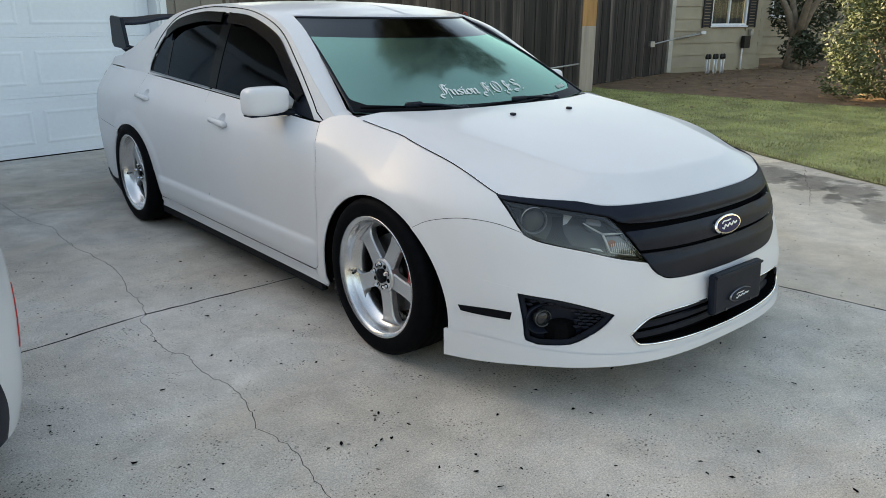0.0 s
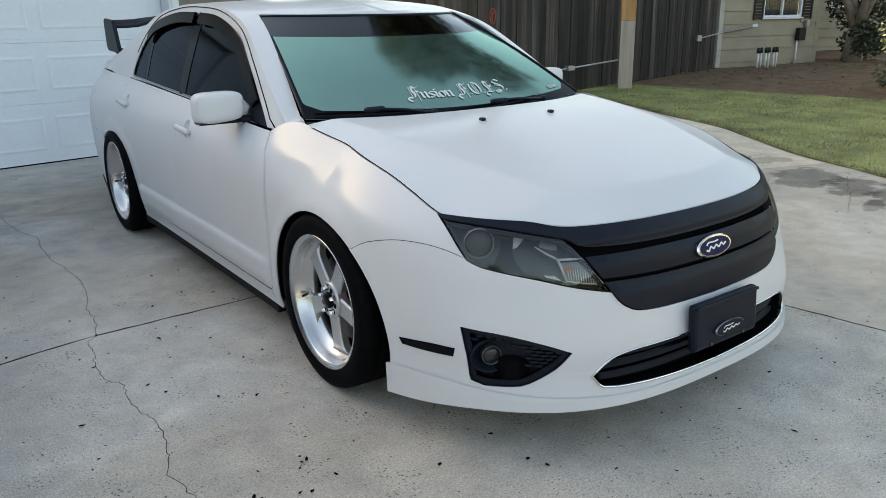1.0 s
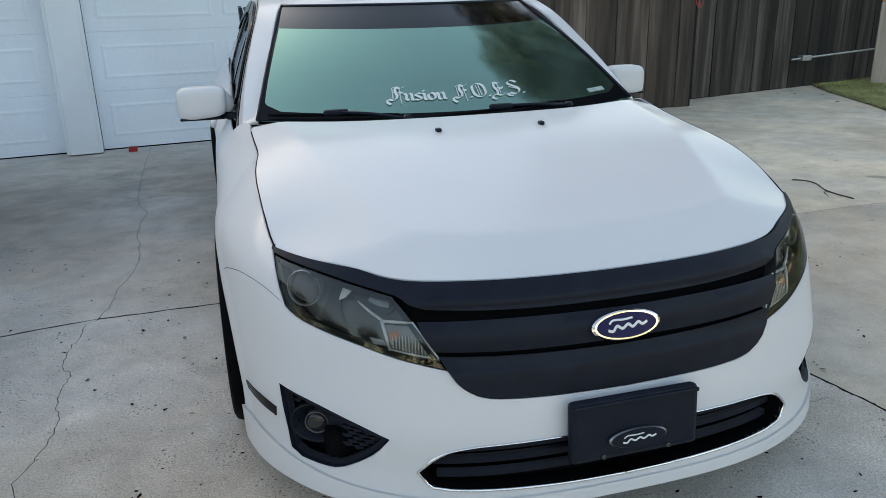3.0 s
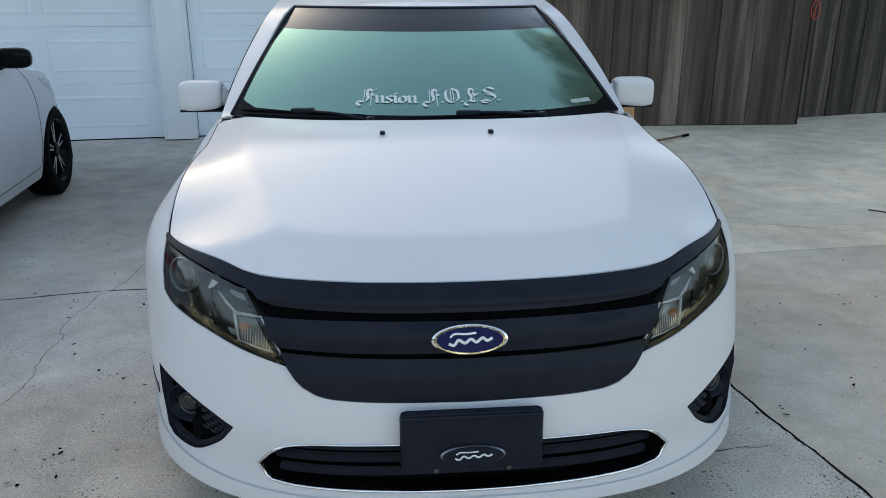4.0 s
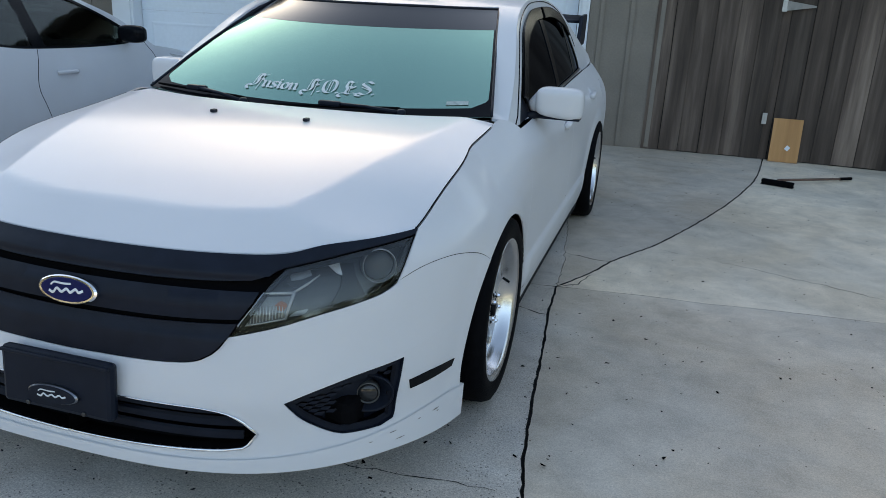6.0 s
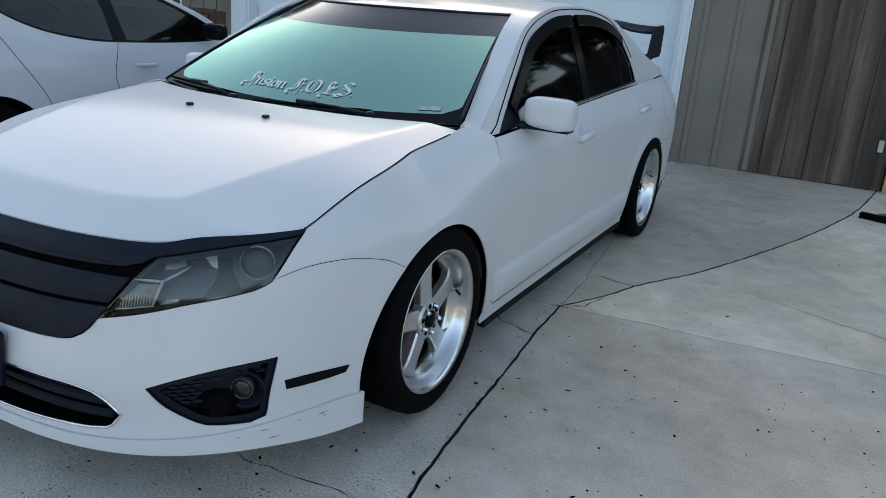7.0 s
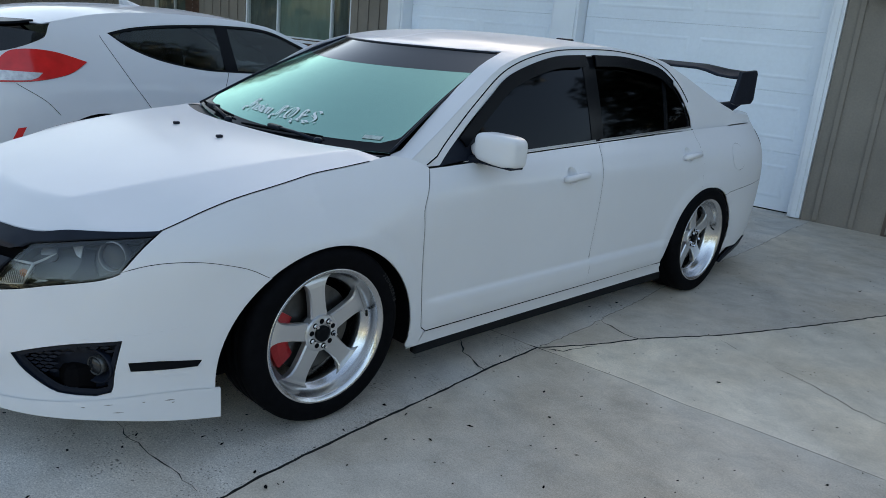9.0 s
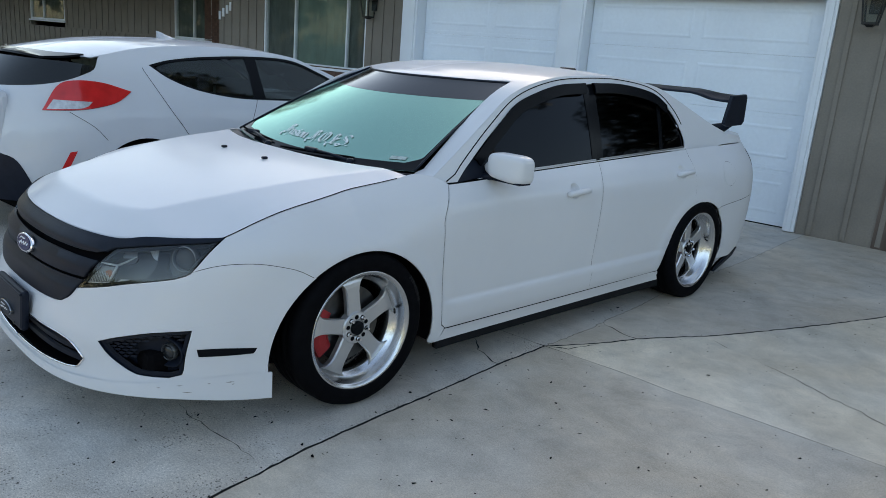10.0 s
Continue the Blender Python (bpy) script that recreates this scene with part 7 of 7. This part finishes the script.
H_CROWN = ((.2, .6, .9, 1.2, 1.6, 2.1, 2.5, 2.8, 3.05), (.93, 1.10, 1.26, 1.345, 1.372, 1.362, 1.325, 1.268, 1.205))
H_RAIL = ((.2, .5, .8, 1.05, 1.5, 2.0, 2.4, 2.7, 3.05), (.92, 1.11, 1.225, 1.30, 1.335, 1.335, 1.302, 1.242, 1.165))


def h_top(x, y):
    zr = table(y, *H_RAIL)
    xr = h_skin(min(y, 2.75), zr)[0]
    return x, y, zr + (table(y, *H_CROWN) - zr) * (1 - min(1.2, abs(x) / xr) ** 2.3)


def hatchback():
    car = thing("hatchback_car", "white compact hatchback parked with its nose to the garage", "car")
    out_h = lambda p: Vector((p.x, .3 * (p.y - 1.2), .1))
    win_top = [(2.39, 1.185), (2.20, 1.228), (1.90, 1.262), (1.465, 1.284), (1.056, 1.272), (.775, 1.185), (.50, 1.06), (.36, .965)]
    win_low = [(.36, .965), (.6, .943), (1.0, .937), (1.474, .946), (1.743, .963), (2.034, 1.014), (2.248, 1.091), (2.39, 1.185)]
    day = outline(curve(win_top), curve(win_low))
    tail_loop = [(h_s(-.764, 3.171), .868), (h_s(-.74, 3.061), 1.020), (h_s(-.757, 2.955), 1.062), (2.775, 1.053), (2.576, .996)]
    tail_low = [(2.576, .996), (2.70, .925), (h_s(-.848, 2.93), .878), (h_s(-.764, 3.171), .868)]
    lamp = outline(curve(tail_loop), curve(tail_low))
    GLASS_LOW = [(3.95, .985), (h_s(-.545, 3.27), 1.010), (h_s(-.733, 3.06), 1.047), (h_s(-.738, 2.83), 1.125), (2.785, 1.165)]
    for s in (1, -1):
        mir = s < 0
        body = outline(curve([(-1.3, .22), (-.55, .20)]), arc(H_FRONT, .25, .385, 190, -10, 30), curve([(.25, .20), (2.10, .20)]), arc(H_REAR, .25, .425, 190, -10, 30),
                       curve([(2.92, .22), (3.95, .30)]), curve([(3.95, .30), (3.95, .985)]), curve(GLASS_LOW), curve([(2.785, 1.165), (2.75, 1.222), (2.7, 1.242), (2.4, 1.302), (2.0, 1.335), (1.5, 1.335), (1.05, 1.30), (.8, 1.225), (.5, 1.11), (.2, .92)]),
                       curve([(.2, .92), (-.1, .88), (-.5, .80), (-.9, .74), (-1.3, .72)]))
        side = panel("body_side", [body, inset(lamp, -.002), day], h_skin, PAINT_COOL, car, "white body side", mirror=mir, grid=.05, outward=out_h)
        panel("tail_light", [lamp], h_skin, RED_LENS, car, "red tail light with a clear strip", mirror=mir, grid=.03, lift=.008, thick=.03, outward=out_h)
        clear = outline(curve([(h_s(-.78, 3.15), .875), (h_s(-.77, 3.10), .935)]), curve([(h_s(-.77, 3.10), .935), (2.86, .925)]), curve([(2.86, .925), (h_s(-.845, 2.94), .885), (h_s(-.78, 3.15), .875)]))
        panel("reverse_lens", [clear], h_skin, SILVER_PLASTIC, car, "clear reversing lens", mirror=mir, grid=.03, lift=.012, thick=.006, outward=out_h)
        rg = outline(curve([(2.35, 1.165), (2.20, 1.212), (1.90, 1.248), (1.50, 1.270)]), curve([(1.50, 1.270), (1.51, .962)]), curve([(1.51, .962), (1.743, .978), (2.034, 1.028), (2.22, 1.095), (2.35, 1.165)]))
        panel("rear_side_window", [rg], h_skin, HATCH_GLASS, car, "dark rear side window", mirror=mir, grid=.08, lift=-.012, thick=.005, outward=out_h)
        fg = outline(curve([(1.41, 1.270), (1.056, 1.256), (.80, 1.178), (.56, 1.068), (.44, .985)]), curve([(.44, .985), (.6, .958), (1.0, .951), (1.41, .958)]), curve([(1.41, .958), (1.41, 1.27)]))
        panel("door_window", [fg], h_skin, HATCH_GLASS, car, "dark front window", mirror=mir, grid=.08, lift=-.012, thick=.005, outward=out_h)
        panel("window_rubber", [inset(day, -.002), inset(day, .016)], h_skin, GLOSS_BLACK, car, "black window surround", mirror=mir, grid=.06, lift=-.004, thick=.01, outward=out_h)
        pl = outline([(1.405, .95), (1.405, 1.275), (1.515, 1.275), (1.515, .955)])
        panel("pillar", [pl], h_skin, GLOSS_BLACK, car, "black pillar", mirror=mir, grid=.08, lift=-.006, thick=.012, outward=out_h)
        for line in ([(2.444, 1.165), (2.435, 1.14), (2.303, .892), (2.20, .74), (2.13, .63), (2.07, .48), (2.06, .26)], [(1.50, .945), (1.585, .74), (1.54, .60), (1.505, .50), (1.49, .27)], [(.32, .95), (.22, .80), (.22, .50), (.27, .28)],
                     [(2.06, .262), (1.5, .262), (.27, .28)], [(h_s(-.832, 3.026), .862), (2.86, .76), (2.79, .67)]):
            pts = [Vector(h_skin(*p)) + Vector((.0005, 0, 0)) for p in curve(line, .03)]
            part("panel_seam", tube([(s * p.x, p.y, p.z) for p in pts], .0018, 5), GLOSS_BLACK, side)
        refl = outline(curve([(h_s(-.842, 3.117), .45), (h_s(-.867, 3.047), .595)]), [(h_s(-.877, 3.002), .602)], curve([(h_s(-.877, 3.002), .602), (h_s(-.86, 3.068), .472), (h_s(-.842, 3.117), .45)]))
        panel("bumper_reflector", [refl], h_skin, RED_LENS, car, "red reflector with peeling paint beside it", mirror=mir, grid=.03, lift=.003, thick=.01, outward=out_h)
        dark = outline(curve([(h_s(-.599, 3.387), .573), (h_s(-.696, 3.323), .528), (h_s(-.751, 3.249), .36), (h_s(-.76, 3.24), .25)]), curve([(h_s(-.76, 3.24), .25), (3.95, .25)]), curve([(3.95, .25), (3.95, .58)]), curve([(3.95, .58), (h_s(-.599, 3.387), .573)]))
        panel("lower_bumper", [dark], h_skin, BLACK_PLASTIC, car, "black lower bumper insert", mirror=mir, grid=.06, lift=.004, thick=.012, outward=out_h)
        hd = outline(curve([(-.62, .70), (-.30, .80), (.02, .852)]), curve([(.02, .852), (-.1, .78), (-.45, .66), (-.62, .70)]))
        panel("headlight", [hd], h_skin, SILVER_PLASTIC, car, "clear swept headlight", mirror=mir, grid=.05, lift=.003, thick=.01, outward=out_h)
        p = Vector(h_skin(1.29, .795))
        part("door_handle", tube([(s * (p.x + .0), p.y - .1, p.z), (s * (p.x + .03), p.y - .05, p.z + .004), (s * (p.x + .03), p.y + .05, p.z + .006), (s * p.x, p.y + .1, p.z + .004)], .013, 8), PAINT_COOL, car, "white door handle", True)
        shell = bmesh.new()
        bmesh.ops.create_icosphere(shell, subdivisions=3, radius=1)
        for v in shell.verts:
            q = Vector([math.copysign(abs(a) ** .6, a) for a in v.co])
            v.co = Vector((s * (.93 + .10 * q.x), .62 + .06 * q.y, 1.02 + .062 * q.z))
        m = part("wing_mirror", shell, GLOSS_BLACK, car, "black wing mirror", True)
        part("mirror_arm", tube([(s * .80, .60, .96), (s * .87, .61, .985)], .025, 8), GLOSS_BLACK, m)
        for y in (H_FRONT, H_REAR):
            bm = bmesh.new()
            pts = arc(y, .25, .40, -10, 190, 24)
            rows = [[bm.verts.new((s * x, q[0], q[1])) for q in pts] for x in (.58, .86)]
            for k in range(len(pts) - 1):
                bm.faces.new((rows[0][k], rows[0][k + 1], rows[1][k + 1], rows[1][k]))
            bm.faces.new(rows[0])
            part("wheel_well", bm, MATT_BLACK, car, "", True)
            w = mesh_object("wheel", lathe_mesh([(.215, -.10), (.29, -.105), (.318, -.08), (.322, 0), (.318, .08), (.29, .105), (.22, .10), (.21, .09)], RUBBER), None, car, "black wheel with thin two-tone spokes")
            w.matrix_local = Matrix.Translation((s * .785, y, .322)) @ Matrix.Rotation(radians(90 * s), 4, "Y")
            part("rim", lathe([(.215, .10), (.222, .104), (.222, .09), (.20, .04), (.20, -.06), (.19, -.06), (.19, .04), (.208, .088)], 48, closed=True), GLOSS_BLACK, w, "gloss black rim", True)
            part("disc", lathe([(.15, -.02), (.15, .0), (.05, .0), (.05, -.02)], 32, closed=True), STEEL, w)
            for k in range(10):
                a = 2 * math.pi * (k // 2) / 5 + (.14 if k % 2 else -.14)
                spoke = bmesh.new()
                mt = Matrix.Rotation(a, 4, "Z")
                add_box(spoke, (.03, -.010, .052), (.205, .010, .075), .004, mt)
                sp = part("spoke", spoke, GLOSS_BLACK, w)
                f = bmesh.new()
                add_box(f, (.05, -.005, .0755), (.20, .005, .079), .001, mt)
                part("spoke_face", f, ALLOY_FACE, sp, "machined silver edge")
            part("hub", lathe([(.06, .04), (.06, .08), (.04, .09), (.01, .09)], 20), GLOSS_BLACK, w)
    # top: roof, glass hatch, spoiler, hood
    roof = outline(curve([(0, .98), (.35, 1.0), (.60, 1.06)]), [(h_skin(min(y, 2.75), table(y, *H_RAIL))[0] - .002, y) for y in (1.06, 1.2, 1.5, 1.8, 2.1, 2.4, 2.7, 2.8)], curve([(.66, 2.82), (.4, 2.95), (0, 2.98)]))
    panel("roof", [roof], h_top, PAINT_COOL, car, "white roof", both=True, grid=.06, outward=upward)
    apil = outline([(.60, 1.06)], curve([(.60, 1.06), (.66, .8), (.74, .5), (.80, .22)]), [(h_skin(y, table(y, *H_RAIL))[0] - .002, y) for y in (.2, .35, .5, .65, .8, .95, 1.05)])
    panel("front_pillar", [apil], h_top, PAINT_COOL, car, both=True, grid=.05, outward=upward)
    wsg = outline(curve([(0, .975), (.35, .995), (.595, 1.055)]), curve([(.595, 1.055), (.655, .8), (.735, .5), (.79, .22)]), curve([(.79, .22), (.4, .10), (0, .08)]))
    panel("windshield", [wsg], h_top, HATCH_GLASS, car, "dark windshield", both=True, grid=.08, lift=-.008, thick=.006, outward=upward)
    spo = outline(curve([(0, 2.98), (.4, 2.94), (.63, 2.82)]), curve([(.63, 2.82), (.59, 2.94), (.50, 3.04)]), curve([(.50, 3.04), (.3, 3.09), (0, 3.11)]))
    panel("roof_spoiler", [spo], lambda x, y: (x, y, h_top(x, y)[2] + .012 + .02 * max(0, y - 2.9)), GLOSS_BLACK, car, "black roof spoiler", both=True, grid=.05, thick=.03, outward=upward)

    gl = outline(curve([(3.95, .99), (h_s(-.545, 3.27), 1.015), (h_s(-.733, 3.06), 1.053), (h_s(-.738, 2.83), 1.129), (2.795, 1.165)]), curve([(2.795, 1.165), (3.1, 1.19), (3.95, 1.20)]))
    panel("rear_glass", [gl], h_skin, REAR_GLASS, car, "black sloping rear glass", both=True, grid=.06, thick=.012, lift=-.004, outward=out_h)
    part("rear_wiper", tube([(-.05, 3.43, 1.03), (.15, 3.40, 1.05), (.45, 3.30, 1.08)], [.02, .012, .008], 6), BLACK_PLASTIC, car, "black rear wiper", True)
    bon = outline(curve([(0, .09), (.4, .11), (.79, .21)]), curve([(.79, .21), (.80, -.1), (.70, -.45)]), curve([(.70, -.45), (.4, -.66), (0, -.72)]))
    panel("hood", [bon], lambda x, y: (x, y, .93 + .22 * min(0, y) - .06 * (abs(x) / .8) ** 2.5 * 1.0), PAINT_COOL, car, "white hood", both=True, grid=.06, outward=upward)
    fin = bmesh.new()
    rows = []
    for k, (y, h, w) in enumerate(((1.72, .0, .012), (1.77, .02, .022), (1.82, .035, .024), (1.87, .055, .018), (1.905, .062, .006), (1.90, .0, .02))):
        rows.append([fin.verts.new(p) for p in ((-w, y, 0), (0, y + .004, h + .001), (w, y, 0))])
    for a, b in zip(rows, rows[1:]):
        for i in (0, 1):
            fin.faces.new((a[i], a[i + 1], b[i + 1], b[i]))
    fn = part("aerial_fin", fin, PAINT_COOL, car, "white shark-fin aerial")
    fn.location = (0, 0, 1.366)
    part("trunk_badge", oval(.045, .028, .008, Matrix.Translation((0, 3.435, .90)) @ Matrix.Rotation(radians(-80), 4, "X")), CHROME, car, "plain chrome oval badge")
    part("tailgate", box((-.60, 3.30, .60), (.60, 3.425, .985), .05), PAINT_COOL, car, "white tailgate")
    part("cabin", box((-.68, .55, .3), (.68, 3.0, .80), .05), CABIN, car, "dark cabin")
    for x in (-.36, .36):
        part("seat", box((x - .24, 1.25, .6), (x + .24, 1.45, 1.08), .07), CABIN, car, "dark seat")
    part("underbody", box((-.66, -.70, .17), (.66, 3.30, .34), .03), MATT_BLACK, car, "black underbody")
    for s in (1, -1):
        part("inner_side", box((s * .80 - .02, .26, .2), (s * .80 + .02, 2.1, .78), .01), MATT_BLACK, car)
    car.matrix_world = pose(-3.375, 2.878, 0, 0, 0, 186)
    return car


def lathe_mesh(profile, mat):
    bm = lathe(profile, 64, closed=True)
    bmesh.ops.recalc_face_normals(bm, faces=bm.faces)
    d = bpy.data.meshes.new("tyre")
    bm.to_mesh(d)
    bm.free()
    d.shade_smooth()
    d.materials.append(mat)
    return d


hatchback()
